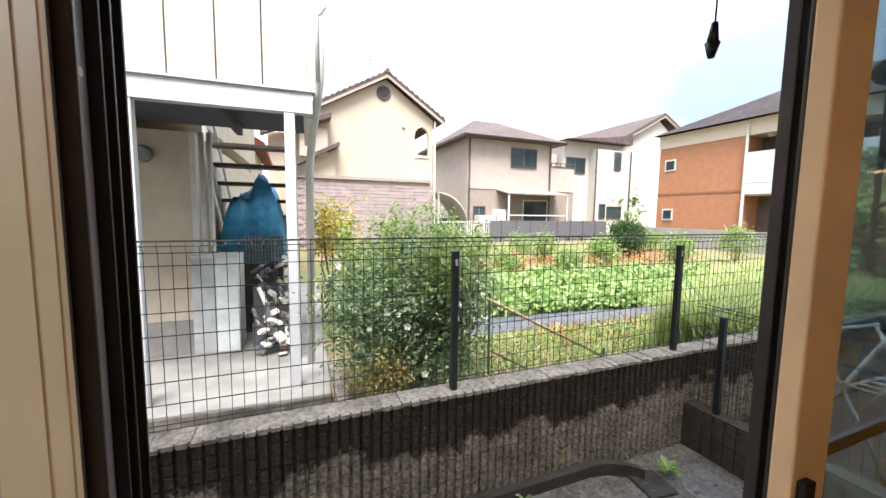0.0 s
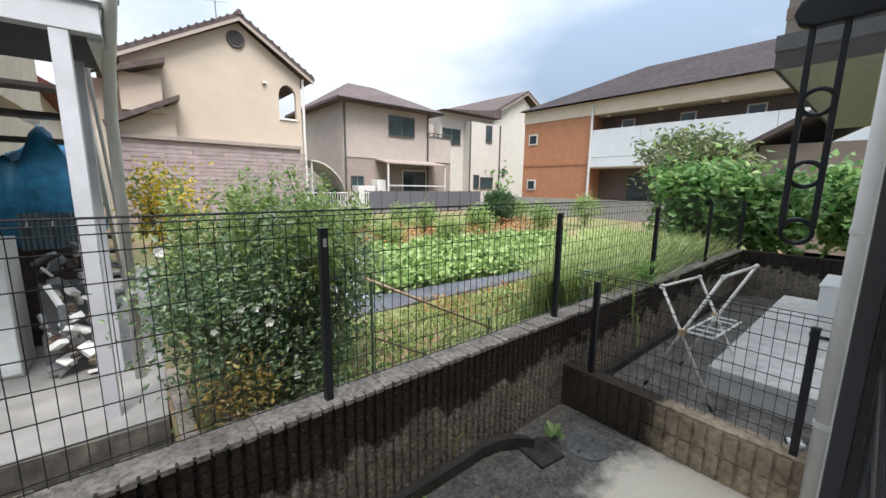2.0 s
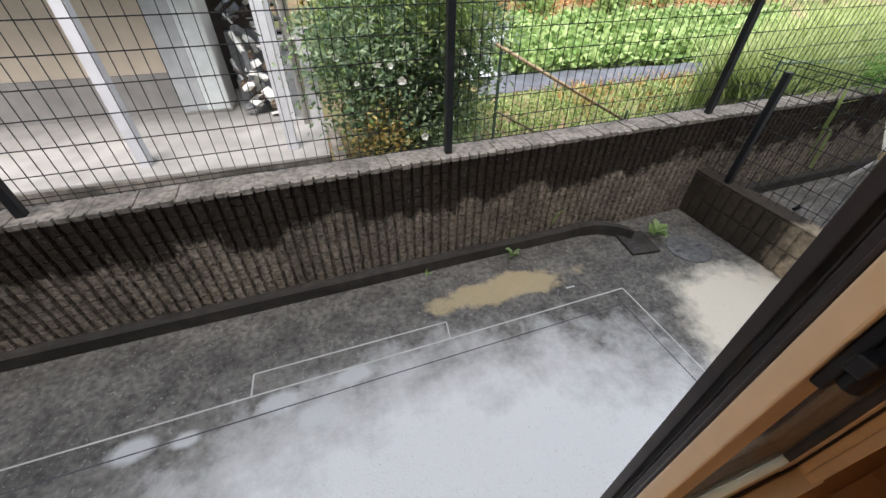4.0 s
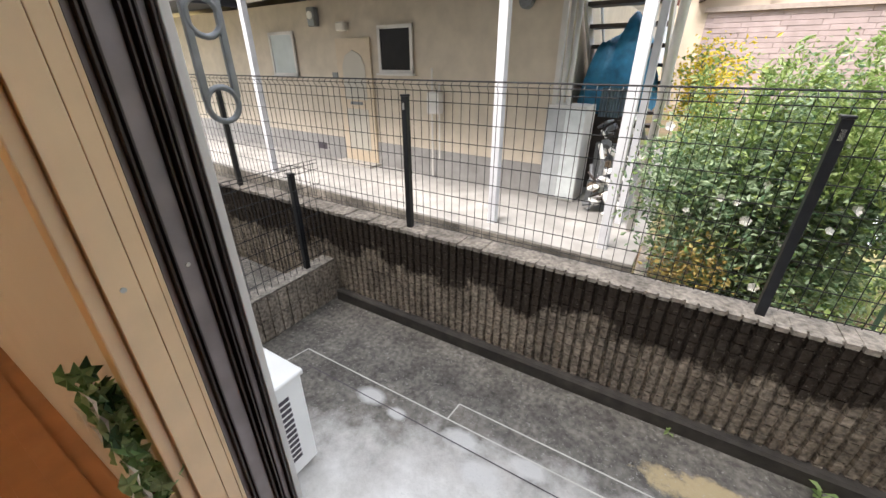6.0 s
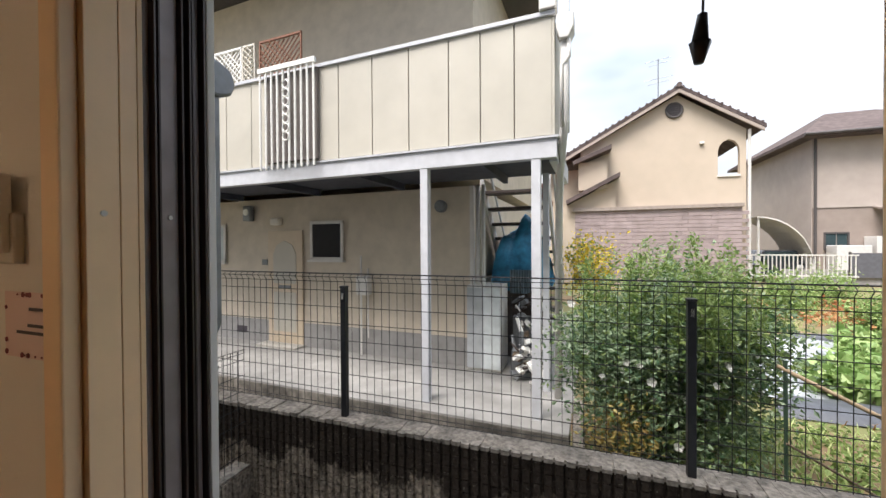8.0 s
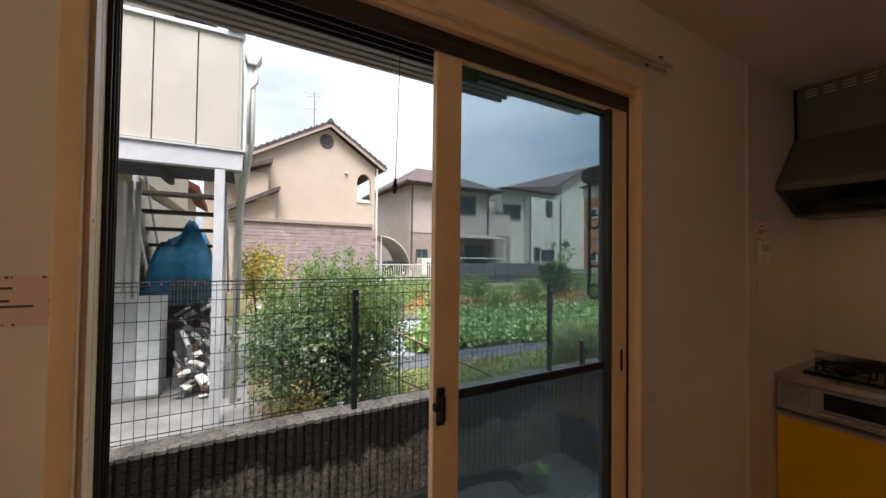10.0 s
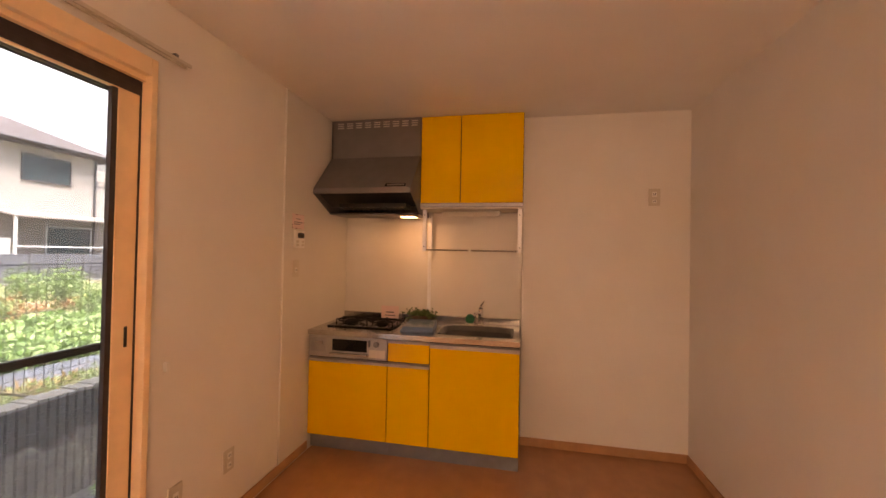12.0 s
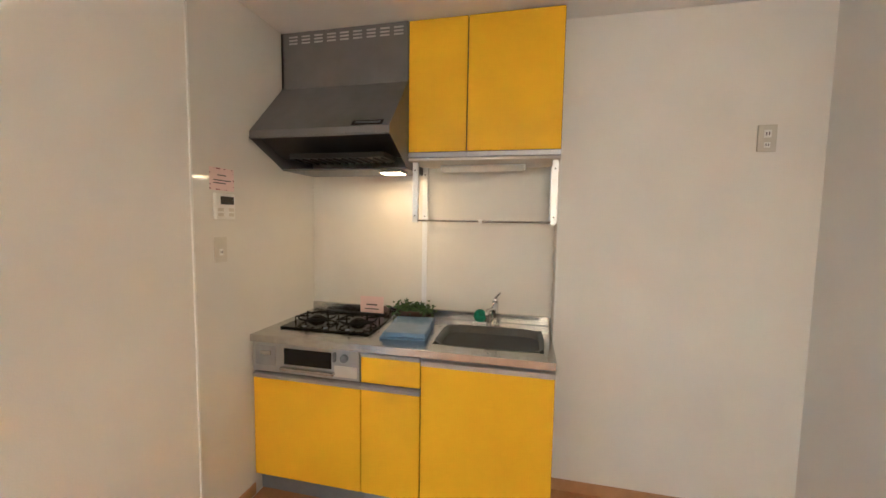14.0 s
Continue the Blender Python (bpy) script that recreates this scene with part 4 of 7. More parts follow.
part("diffuser", MB().box(3.355, 3.36, -0.81, -0.37, 1.70, 1.735), IVORYPLASTIC, tl, bevel=0.002)
rk = thing("dish_rack", "hanging steel dish rack under the wall cabinet", "rack")
for y in (UY0 + 0.022, UY1 - 0.022):
    for xa in (3.250, 3.450):
        arm = part("side_arm", MB().box(xa, xa + 0.003, y - 0.014, y + 0.014, 1.425, 1.742).box(xa, xa + 0.022, y - 0.0155, y - 0.014, 1.425, 1.742), surf("pale_rack_steel", (0.72, 0.73, 0.74), 0.3, 0.3, var=0.04), rk)
        for zz in (1.46, 1.70):
            part("rivet", MB().rod((xa, y, zz), (xa - 0.002, y, zz), 0.004, 8), INK, arm)
for x in (3.255, 3.36, 3.455):
    part("rod", MB().rod((x, UY0 + 0.02, 1.435), (x, UY1 - 0.03, 1.435), 0.005, 10), STEEL, rk, smooth=True)
part("clip", MB().box(3.245, 3.265, -0.61, -0.59, 1.425, 1.445), WHITEPLASTIC, rk, bevel=0.001)
single("floor_hatch", MB().box(2.15, 2.58, -1.05, -0.50, 0.0, 0.004).box(2.57, 2.585, -1.06, -0.49, 0.0, 0.006), BASEWOOD, "wood-toned underfloor storage hatch with a metal rim", "hatch", bevel=0.001)

# ---- setting: outside ----
GZ, YZ, CAP = -0.30, -0.45, 0.335
g = MB()
PZ, PX, PY = GZ - 0.32, 0.60, 4.60
g.face((PX, 2.46, GZ), (300, 2.46, GZ), (300, 400, GZ), (PX, 400, GZ))
g.face((-300, PY, GZ), (PX, PY, GZ), (PX, 400, GZ), (-300, 400, GZ))
g.face((-300, 2.46, PZ), (PX, 2.46, PZ), (PX, PY, PZ), (-300, PY, PZ))
g.face((PX, 2.46, PZ), (PX, 2.46, GZ), (PX, PY, GZ), (PX, PY, PZ))
g.face((-300, PY, PZ), (PX, PY, PZ), (PX, PY, GZ), (-300, PY, GZ))
g.face((-300, 2.46, YZ - 0.05), (-300, -300, YZ - 0.05), (300, -300, YZ - 0.05), (300, 2.46, YZ - 0.05))
g.face((PX, 2.46, GZ), (PX, 2.46, YZ - 0.05), (300, 2.46, YZ - 0.05), (300, 2.46, GZ))
single("ground", g, SOIL, "field of soil and rough grass", "ground", kind="structure")
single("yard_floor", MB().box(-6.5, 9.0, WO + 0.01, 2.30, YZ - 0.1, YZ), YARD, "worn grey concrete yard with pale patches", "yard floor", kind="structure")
# scored lines in the yard
ln = MB()
for a, b in (((-1.22, 1.67), (2.15, 1.68)), ((-1.22, 1.67), (-1.30, 1.25)), ((2.15, 1.68), (2.15, 0.70)), ((-0.08, 1.67), (-0.07, 1.80)), ((-0.07, 1.80), (0.98, 1.795)), ((0.98, 1.795), (0.96, 1.68))):
    d = (Vector((*b, 0)) - Vector((*a, 0))).normalized() * 0.0045
    s = Vector((-d.y, d.x, 0))
    pa, pb = Vector((*a, YZ + 0.002)), Vector((*b, YZ + 0.002))
    ln.face(pa - s, pb - s, pb + s, pa + s)
single("yard_joint", ln, surf("pale_joint", (0.55, 0.53, 0.48), 0.9), "pale joint lines in the yard concrete", "joint", kind="structure")
ln = MB()
for a, b in (((-1.1, 1.56), (2.06, 1.57)), ((2.06, 1.57), (2.06, 0.70))):
    d = (Vector((*b, 0)) - Vector((*a, 0))).normalized() * 0.003
    s = Vector((-d.y, d.x, 0))
    pa, pb = Vector((*a, YZ + 0.002)), Vector((*b, YZ + 0.002))
    ln.face(pa - s, pb - s, pb + s, pa + s)
single("yard_crack", ln, INK, "dark joint line in the yard concrete", "joint", kind="structure")
kb = MB()
for x0, x1, dy in ((-1.5, 2.2, 0.0), (3.3, 8.9, 0.0)):
    kb.prism([(2.235, YZ), (2.30, YZ), (2.30, YZ + 0.095), (2.25, YZ + 0.095), (2.235, YZ + 0.08)], "x", x0, x1)
pts = [(2.2, 2.235), (2.35, 2.21), (2.47, 2.14), (2.54, 2.06)]
for (xa, ya), (xb, yb) in zip(pts, pts[1:]):
    n = len(kb.v)
    kb.v += [(xa, ya, YZ), (xb, yb, YZ), (xb, yb + 0.06, YZ), (xa, ya + 0.065, YZ), (xa, ya, YZ + 0.09), (xb, yb, YZ + 0.09), (xb, yb + 0.06, YZ + 0.09), (xa, ya + 0.065, YZ + 0.09)]
    kb.f += [tuple(n + i for i in q) for q in ((4, 5, 6, 7), (0, 1, 5, 4), (1, 2, 6, 5), (2, 3, 7, 6), (3, 0, 4, 7))]
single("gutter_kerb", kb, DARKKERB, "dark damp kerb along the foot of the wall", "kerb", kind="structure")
COVERGREY = surf("cover_grey_concrete", (0.15, 0.147, 0.14), 0.85, var=0.3, scale=30, bump=0.3, bscale=120, big=0.2)
mh = thing("manhole_cover", "round concrete manhole cover with two slots", "manhole", at=(2.88, 1.85, YZ))
part("disc", MB().rod((0, 0, 0), (0, 0, 0.006), 0.15, 40), COVERGREY, mh, bevel=0.002)
part("rim", MB().ring((0, 0, 0.003), 0.156, 0.003, "z", 40, 5), COVERGREY, mh)
part("slot", MB().box(-0.12, -0.07, -0.01, 0.01, 0.0062, 0.008), INK, mh)
part("slot", MB().box(0.07, 0.12, -0.01, 0.01, 0.0062, 0.008), INK, mh)
dr = thing("drain_cover", "square concrete drain cover with slots", "drain cover", at=(2.56, 2.02, YZ), turn=-8)
part("slab", MB().box(-0.11, 0.11, -0.12, 0.12, 0, 0.02), DARKKERB, dr, bevel=0.004)
for i in range(3):
    part("slot", MB().box(-0.08, -0.03, -0.08 + i * 0.07, -0.06 + i * 0.07, 0.0202, 0.022), INK, dr)


def weed(at, n, size, seed):
    ob = thing("weed", "small broad-leaved weed growing from a crack", "weed", at=at)
    rnd = random.Random(seed)
    b = MB()
    for i in range(n):
        a = rnd.uniform(0, 6.28)
        d = Vector((math.cos(a), math.sin(a), rnd.uniform(0.2, 1.2))).normalized()
        u = d.cross(Vector((0, 0, 1))).normalized()
        s = size * rnd.uniform(0.6, 1.2)
        base = Vector((0, 0, rnd.uniform(0, size * 0.7)))
        tip = base + d * s - Vector((0, 0, s * 0.25))
        mid = base + d * s * 0.55
        b.face(base, mid + u * s * 0.2, tip, mid - u * s * 0.2)
    part("leaves", b, CROPLEAF, ob)
    return ob


weed((2.72, 2.03, YZ + 0.02), 16, 0.12, 1)
weed((1.62, 2.19, YZ), 10, 0.07, 2)
weed((1.0, 2.22, YZ), 6, 0.05, 3)
single("white_stick", MB().box(1.80, 1.86, 1.79, 1.80, YZ, YZ + 0.008), PETAL, "small white strip lying on the concrete", "litter", at=(0, 0, 0))

single("drain_strip", MB().box(-11, PX - 0.01, 2.461, 3.80, PZ - 0.02, PZ + 0.02), surf("damp_strip", (0.10, 0.085, 0.065), 0.9, var=0.35, scale=5, bump=0.4, bscale=30, big=0.3), "dark damp strip between wall and walkway", "drain", kind="structure")
# block walls: core, cap; the ribbed blocks follow at the end of the file
fence_wall = thing("block_wall", "ribbed concrete block wall, black with damp", "wall", kind="structure")
part("core", MB().box(-9, 9.0, 2.305, 2.44, YZ - 0.05, CAP - 0.01), BLOCK, fence_wall)
capm = MB()
rnd = random.Random(5)
for c in range(45):
    for i in range(7):
        x = -9 + c * 0.4 + 0.004 + i * 0.0571
        z = CAP + rnd.uniform(-0.006, 0.004)
        front, dip = 2.276 + rnd.uniform(-0.004, 0.006), 2.296
        for xa, xb, y in ((x, x + 0.0455, front), (x + 0.0455, x + 0.0571, dip)):
            capm.box(xa, xb + 0.0002, y, 2.445, CAP - 0.024, z)
part("cap", capm, CAPCONC, fence_wall, "rough pale mortar cap")
end_wall = thing("block_wall_end", "ribbed concrete block wall across the far yard", "wall", kind="structure")
part("core", MB().box(8.9, 9.04, WO + 0.05, 2.30, YZ, CAP), BLOCK, end_wall)
ribs = MB()
for i in range(19):
    ribs.box(8.885, 8.9, 0.75 + i * 0.08, 0.815 + i * 0.08, YZ, CAP)
part("ribs", ribs, BLOCK, end_wall)
DZ = -0.10


def divider_mat():
    m = surf("divider_block", (0.40, 0.315, 0.22), 0.92, var=0.3, scale=25, bump=0.8, bscale=80, big=0.35, spec=0.2)
    n, l = m.node_tree.nodes, m.node_tree.links
    b = n["Principled BSDF"]
    prev = b.inputs["Base Color"].links[0].from_socket
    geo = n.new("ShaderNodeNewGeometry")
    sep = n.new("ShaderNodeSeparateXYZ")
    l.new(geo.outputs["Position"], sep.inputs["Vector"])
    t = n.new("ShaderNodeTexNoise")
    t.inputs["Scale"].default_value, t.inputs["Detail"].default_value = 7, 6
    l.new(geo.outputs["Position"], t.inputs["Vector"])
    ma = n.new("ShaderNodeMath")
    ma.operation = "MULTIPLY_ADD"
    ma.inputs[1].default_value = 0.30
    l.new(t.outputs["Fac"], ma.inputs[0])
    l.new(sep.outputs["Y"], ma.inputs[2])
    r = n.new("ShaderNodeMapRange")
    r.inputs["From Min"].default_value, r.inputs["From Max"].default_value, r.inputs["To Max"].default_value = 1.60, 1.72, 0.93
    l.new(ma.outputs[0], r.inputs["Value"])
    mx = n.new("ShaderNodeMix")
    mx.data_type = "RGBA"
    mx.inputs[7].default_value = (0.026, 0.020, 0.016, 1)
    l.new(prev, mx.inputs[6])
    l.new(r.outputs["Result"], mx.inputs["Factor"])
    l.new(mx.outputs[2], b.inputs["Base Color"])
    return m


DIVBLOCK = divider_mat()


def divider(name, x, facing):
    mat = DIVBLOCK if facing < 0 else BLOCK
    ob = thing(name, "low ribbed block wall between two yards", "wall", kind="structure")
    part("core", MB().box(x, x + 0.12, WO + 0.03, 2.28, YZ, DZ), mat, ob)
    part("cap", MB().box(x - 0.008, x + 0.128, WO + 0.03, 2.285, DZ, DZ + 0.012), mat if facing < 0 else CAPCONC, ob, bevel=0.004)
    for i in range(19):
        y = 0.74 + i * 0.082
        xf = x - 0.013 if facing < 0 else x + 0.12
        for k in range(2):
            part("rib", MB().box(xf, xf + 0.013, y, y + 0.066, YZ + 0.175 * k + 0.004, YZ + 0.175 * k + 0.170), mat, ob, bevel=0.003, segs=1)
    return ob


divider("block_divider", 3.23, -1)
divider("block_divider", -1.66, 1)


def mesh_fence(name, x0, x1, y, z0, z1, posts, label, post_z):
    """A welded wire fence along x: posts in front, wires behind."""
    ob = thing(name, label, "fence")
    hor = [z1, z1 - 0.022, z1 - 0.055, z1 - 0.115]
    z = z1 - 0.225
    while z > z0 + 0.06:
        hor.append(z)
        z -= 0.112
    hor += [z0 + 0.055, z0 + 0.03]
    for i, zz in enumerate(hor):
        part("line_wire", MB().rod((x0, y - (0.02 if i == 1 else 0), zz), (x1, y - (0.02 if i == 1 else 0), zz), 0.0027 if i else 0.0045, 5), BLACKMETAL, ob)
    v = MB()
    n = int((x1 - x0) / 0.0555)
    for i in range(n + 1):
        x = x0 + i * 0.0555
        v.path([(x, y + 0.003, z0 + 0.02), (x, y + 0.003, z1 - 0.05), (x, y - 0.02, z1 - 0.022), (x, y + 0.003, z1)], 0.0021, 4)
    st = part("wire_mesh", v, BLACKMETAL, ob)
    st["kind"] = "stuff"
    for px in posts:
        p = part("post", MB().box(px - 0.019, px + 0.019, y - 0.048, y - 0.008, z0 - 0.01, post_z), BLACKMETAL, ob, bevel=0.003)
        part("post_cap", MB().box(px - 0.022, px + 0.022, y - 0.051, y - 0.005, post_z, post_z + 0.012), BLACKMETAL, p, bevel=0.003)
        part("clamp", MB().box(px - 0.008, px + 0.008, y - 0.051, y - 0.046, post_z - 0.075, post_z - 0.035), STEEL, p)
    return ob


mesh_fence("mesh_fence", -8.8, 9.0, 2.385, CAP, 1.275, [-0.79 + 1.97 * k for k in range(-4, 6)] + [8.95], "black welded wire fence on the block wall", 1.185)


def side_fence(name, x, y0, y1, posts, label):
    ob = thing(name, label, "fence")
    hor = [0.73, 0.705, 0.66] + [0.55 - 0.112 * k for k in range(6)]
    for zz in hor:
        part("line_wire", MB().rod((x, y0, zz), (x, y1, zz), 0.0028, 5), BLACKMETAL, ob)
    v = MB()
    for i in range(int((y1 - y0) / 0.0555)):
        v.rod((x, y0 + i * 0.0555, DZ + 0.02), (x, y0 + i * 0.0555, 0.73), 0.0022, 4)
    part("wire_mesh", v, BLACKMETAL, ob)["kind"] = "stuff"
    for py in posts:
        p = part("post", MB().box(x - 0.048, x - 0.008, py - 0.019, py + 0.019, DZ, 0.66), BLACKMETAL, ob, bevel=0.003)
        part("post_cap", MB().box(x - 0.051, x - 0.005, py - 0.022, py + 0.022, 0.66, 0.672), BLACKMETAL, p, bevel=0.003)
    return ob


side_fence("divider_fence", 3.30, 0.72, 2.28, (0.83, 2.06), "black wire fence on the low divider wall")
side_fence("divider_fence", -1.57, 0.72, 2.28, (2.06,), "black wire fence on the low divider wall beside the drain")


# ---- own yard things ----
def ac_unit(at, label, turn=0):
    """An outdoor air conditioner: case, lid, slotted end, fan grille, feet. Long side along x, slotted end to +x."""
    ob = thing("air_conditioner", label, "air conditioner", "outdoor air conditioners", at=at, turn=turn)
    part("case", MB().box(-0.39, 0.39, -0.135, 0.135, 0.05, 0.59), ACWHITE, ob, bevel=0.012, segs=3)
    part("lid", MB().box(-0.40, 0.40, -0.145, 0.145, 0.585, 0.615), ACWHITE, ob, bevel=0.010, segs=3)
    for i in range(12):
        for ya, yb in ((-0.110, -0.065), (-0.040, 0.055)):
            part("slot", MB().box(0.388, 0.3915, ya, yb, 0.14 + i * 0.033, 0.161 + i * 0.033), INK, ob)
    for yy in (-0.05, 0.0, 0.05):
        part("lid_crease", MB().box(-0.37, 0.30, yy, yy + 0.012, 0.6145, 0.618), ACWHITE, ob, bevel=0.0015, segs=1)
    gr = MB()
    for k in range(1, 6):
        gr.ring((-0.1, 0.140, 0.29), 0.035 * k, 0.003, "y", 24, 5)
    part("fan_grille", gr, ACWHITE, ob)
    part("fan_opening", MB().rod((-0.1, 0.1355, 0.29), (-0.1, 0.1365, 0.29), 0.19, 32), INK, ob)
    for xx in (-0.28, 0.28):
        part("foot", MB().box(xx - 0.03, xx + 0.03, -0.16, 0.16, 0.0, 0.05), surf("foot_plastic", (0.08, 0.08, 0.08), 0.7), ob, bevel=0.004)
    return ob


ac_unit((-0.90, 0.99, YZ), "white outdoor air conditioner beside the window")
rs = single("raised_step", MB().box(4.45, 8.2, WO + 0.05, 1.55, YZ, -0.20), PALECONC, "raised concrete slab in the neighbouring yard", "slab", kind="structure", bevel=0.01)
ac_unit((6.5, 0.90, -0.20), "white outdoor air conditioner on the raised slab")
sl = thing("sandal", "dark sandal with a white strap", "sandal", at=(4.0, 0.86, YZ), turn=20)
part("sole", MB().box(-0.13, 0.13, -0.045, 0.045, 0, 0.03), CASTIRON, sl, bevel=0.012, segs=3)
part("strap", MB().box(0.0, 0.08, -0.048, 0.048, 0.025, 0.065), WHITEPLASTIC, sl, bevel=0.014, segs=3)


def pole_hanger(x, wall, yc, mat, label):
    """A laundry pole holder: wall plate, arm head, two hanging bars joined by rings."""
    ob = thing("laundry_pole_holder", label, "pole holder", "laundry pole holders", at=(x, 0, 0))
    part("wall_plate", MB().box(-0.025, 0.025, wall, wall + 0.015, 1.76, 1.93), mat, ob, bevel=0.004)
    part("head", MB().prism([(wall + 0.015, 1.80), (yc + 0.03, 1.80), (yc + 0.06, 1.812), (yc + 0.072, 1.84), (yc + 0.06, 1.868), (yc + 0.03, 1.88), (wall + 0.015, 1.88)], "x", -0.018, 0.018), mat, ob, bevel=0.006)
    for yy in (yc - 0.031, yc + 0.031):
        part("bar", MB().box(-0.005, 0.005, yy - 0.007, yy + 0.007, 1.30, 1.81), mat, ob, bevel=0.002)
    for zz in (1.62, 1.44, 1.29):
        part("ring", MB().ring((0, yc, zz), 0.032, 0.006, "x", 24, 8), mat, ob, smooth=True)
    return ob


pole_hanger(-0.12, WO + 0.026, 0.845, GREYMETAL, "grey metal laundry pole holder on the outer wall")
pole_hanger(1.85, 0.663, 0.815, BLACKMETAL, "black metal laundry pole holder on the outer wall")


def dry_stand():
    """A folding X-legged laundry stand with a slatted middle shelf."""
    steel = surf("stand_pale_steel", (0.78, 0.74, 0.68), 0.45, 0.1, var=0.15)
    ob = thing("laundry_stand", "pale folding X-shaped laundry stand", "laundry stand")
    A, B = (4.11, 1.40), (4.88, 1.34)
    C, D = (4.14, 1.957), (4.86, 1.89)
    E, G, H, K = (4.20, 1.92, 0.515), (5.01, 1.85, 0.50), (4.20, 1.47, 0.69), (4.92, 1.39, 0.705)
    for (fx, fy), top in ((A, E), (B, G), (C, H), (D, K)):
        lg = part("leg", MB().rod((fx, fy, YZ + 0.02), top, 0.013, 8), steel, ob, smooth=True)
        part("foot_cap", MB().rod((fx, fy, YZ), (fx + (top[0] - fx) * 0.05, fy + (top[1] - fy) * 0.05, YZ + 0.05), 0.017, 8), BLACKMETAL, lg)
    for a, b in ((E, G), (H, K)):
        bar = part("top_bar", MB().rod(a, b, 0.013, 8), steel, ob, smooth=True)
        for p in (a, b):
            part("corner_joint", MB().rod((p[0] - 0.02, p[1], p[2]), (p[0] + 0.02, p[1], p[2]), 0.020, 10), WHITEPLASTIC, bar)
    tan_ = surf("hinge_plastic", (0.55, 0.40, 0.22), 0.5)
    part("hinge", MB().rod((4.13, 1.70, 0.15), (4.19, 1.70, 0.15), 0.034, 14), tan_, ob, bevel=0.003)
    part("hinge", MB().rod((4.88, 1.655, 0.15), (4.94, 1.655, 0.15), 0.030, 14), tan_, ob, bevel=0.003)
    for y in (1.46, 1.67):
        part("shelf_rail", MB().rod((4.19, y + 0.02, 0.15), (4.90, y - 0.02, 0.15), 0.010, 8), WHITEPLASTIC, ob)
    for i in range(6):
        x = 4.20 + i * 0.138
        part("shelf_rod", MB().rod((x, 1.47, 0.152), (x, 1.68, 0.152), 0.009, 6), WHITEPLASTIC, ob)
    return ob


dp_ = thing("downpipe", "pale rainwater downpipe on the outer wall", "downpipe")
part("pipe", MB().rod((3.12, 0.735, YZ), (3.12, 0.735, 2.6), 0.034, 14), PALETRIM, dp_, smooth=True)
for zz in (0.2, 1.2, 2.1):
    part("bracket", MB().rod((3.12, 0.735, zz), (3.12, 0.735, zz + 0.03), 0.039, 14), PALETRIM, dp_)
dry_stand()
# overhead balconies of the own house
sb = thing("shutter_box", "grey ribbed shutter box above the window", "shutter box", kind="structure")
SBX = surf("shutter_box_grey", (0.46, 0.46, 0.43), 0.6, var=0.06)
part("box", MB().box(-0.35, 1.27, WO + 0.03, 0.82, 2.06, 2.34), SBX, sb, bevel=0.006)
part("box", MB().box(1.34, 1.74, WO + 0.03, 0.82, 2.10, 2.34), SBX, sb, bevel=0.006)
part("box_joint", MB().box(1.27, 1.34, WO + 0.03, 0.78, 2.12, 2.32), SBX, sb)
for i in range(5):
    part("rib", MB().box(-0.35, 1.27, 0.66 + i * 0.032, 0.675 + i * 0.032, 2.052, 2.06), SBX, sb, bevel=0.002)
nb = thing("neighbour_balcony", "projecting balcony with brown tiles and grey fascia", "balcony", kind="structure")
part("slab", MB().box(4.78, 9.4, WO + 0.027, 1.43, 2.40, 2.43), surf("soffit_beige", (0.50, 0.47, 0.36), 0.8, var=0.05), nb, "beige soffit")
part("fascia", MB().box(4.76, 9.4, 1.43, 1.45, 2.39, 2.53).box(4.76, 4.78, WO + 0.027, 1.43, 2.39, 2.53), HOUSETRIM, nb, "dark grey fascia")
part("fascia", MB().box(4.75, 9.4, 1.44, 1.46, 2.535, 2.66).box(4.75, 4.77, WO + 0.027, 1.44, 2.535, 2.66), surf("fascia_grey", (0.12, 0.12, 0.125), 0.6), nb, "grey fascia")
tb = part("parapet", MB().box(4.80, 9.4, 1.38, 1.42, 2.67, 3.9).box(4.80, 4.84, WO + 0.03, 1.38, 2.67, 3.9), surf("parapet_mortar", (0.30, 0.26, 0.22), 0.9), nb)
tmat = surf("parapet_tile", (0.30, 0.21, 0.16), 0.6, var=0.12, scale=6, rand=0.10)
tile_y = MB().box(0, 0.01, 0, 0.215, 0, 0.095).mesh("tile", tmat, 0.002)
for r in range(12):
    for c in range(3):
        t = new("tile", tile_y)
        t.parent = tb
        t.location = (4.79, WO + 0.05 + c * 0.225 + (0.11 if r % 2 else 0), 2.675 + r * 0.102)


# ---- neighbouring apartment house ----
apt = thing("apartment_house", "cream two-storey apartment house with outside stair", "apartment house", at=(0.28, 4.10, GZ), turn=-2.5)
# local: x to the right along the front, y away, z from the slab; the corner post stands at the origin
AW, AYW, AB0, AB1, AT = -11.0, 1.32, 2.61, 2.80, 3.98
part("walkway_slab", MB().box(AW, 0.32, -0.23, 6.0, -0.14, 0.014), surf("walkway_concrete", (0.265, 0.257, 0.243), 0.85, var=0.16, scale=4, bump=0.2, bscale=60, big=0.22), apt, "pale concrete walkway", bevel=0.01)
part("slab_edge", MB().box(AW, 0.318, -0.24, -0.228, -0.36, -0.010), surf("slab_edge_dark", (0.17, 0.155, 0.135), 0.9, var=0.45, scale=9, bump=0.4, big=0.5), apt, "dark stained slab edge")
part("wall", MB().box(AW, -1.10, AYW, 7.0, 0.42, AB0), APTWALL, apt, "tan rendered wall")
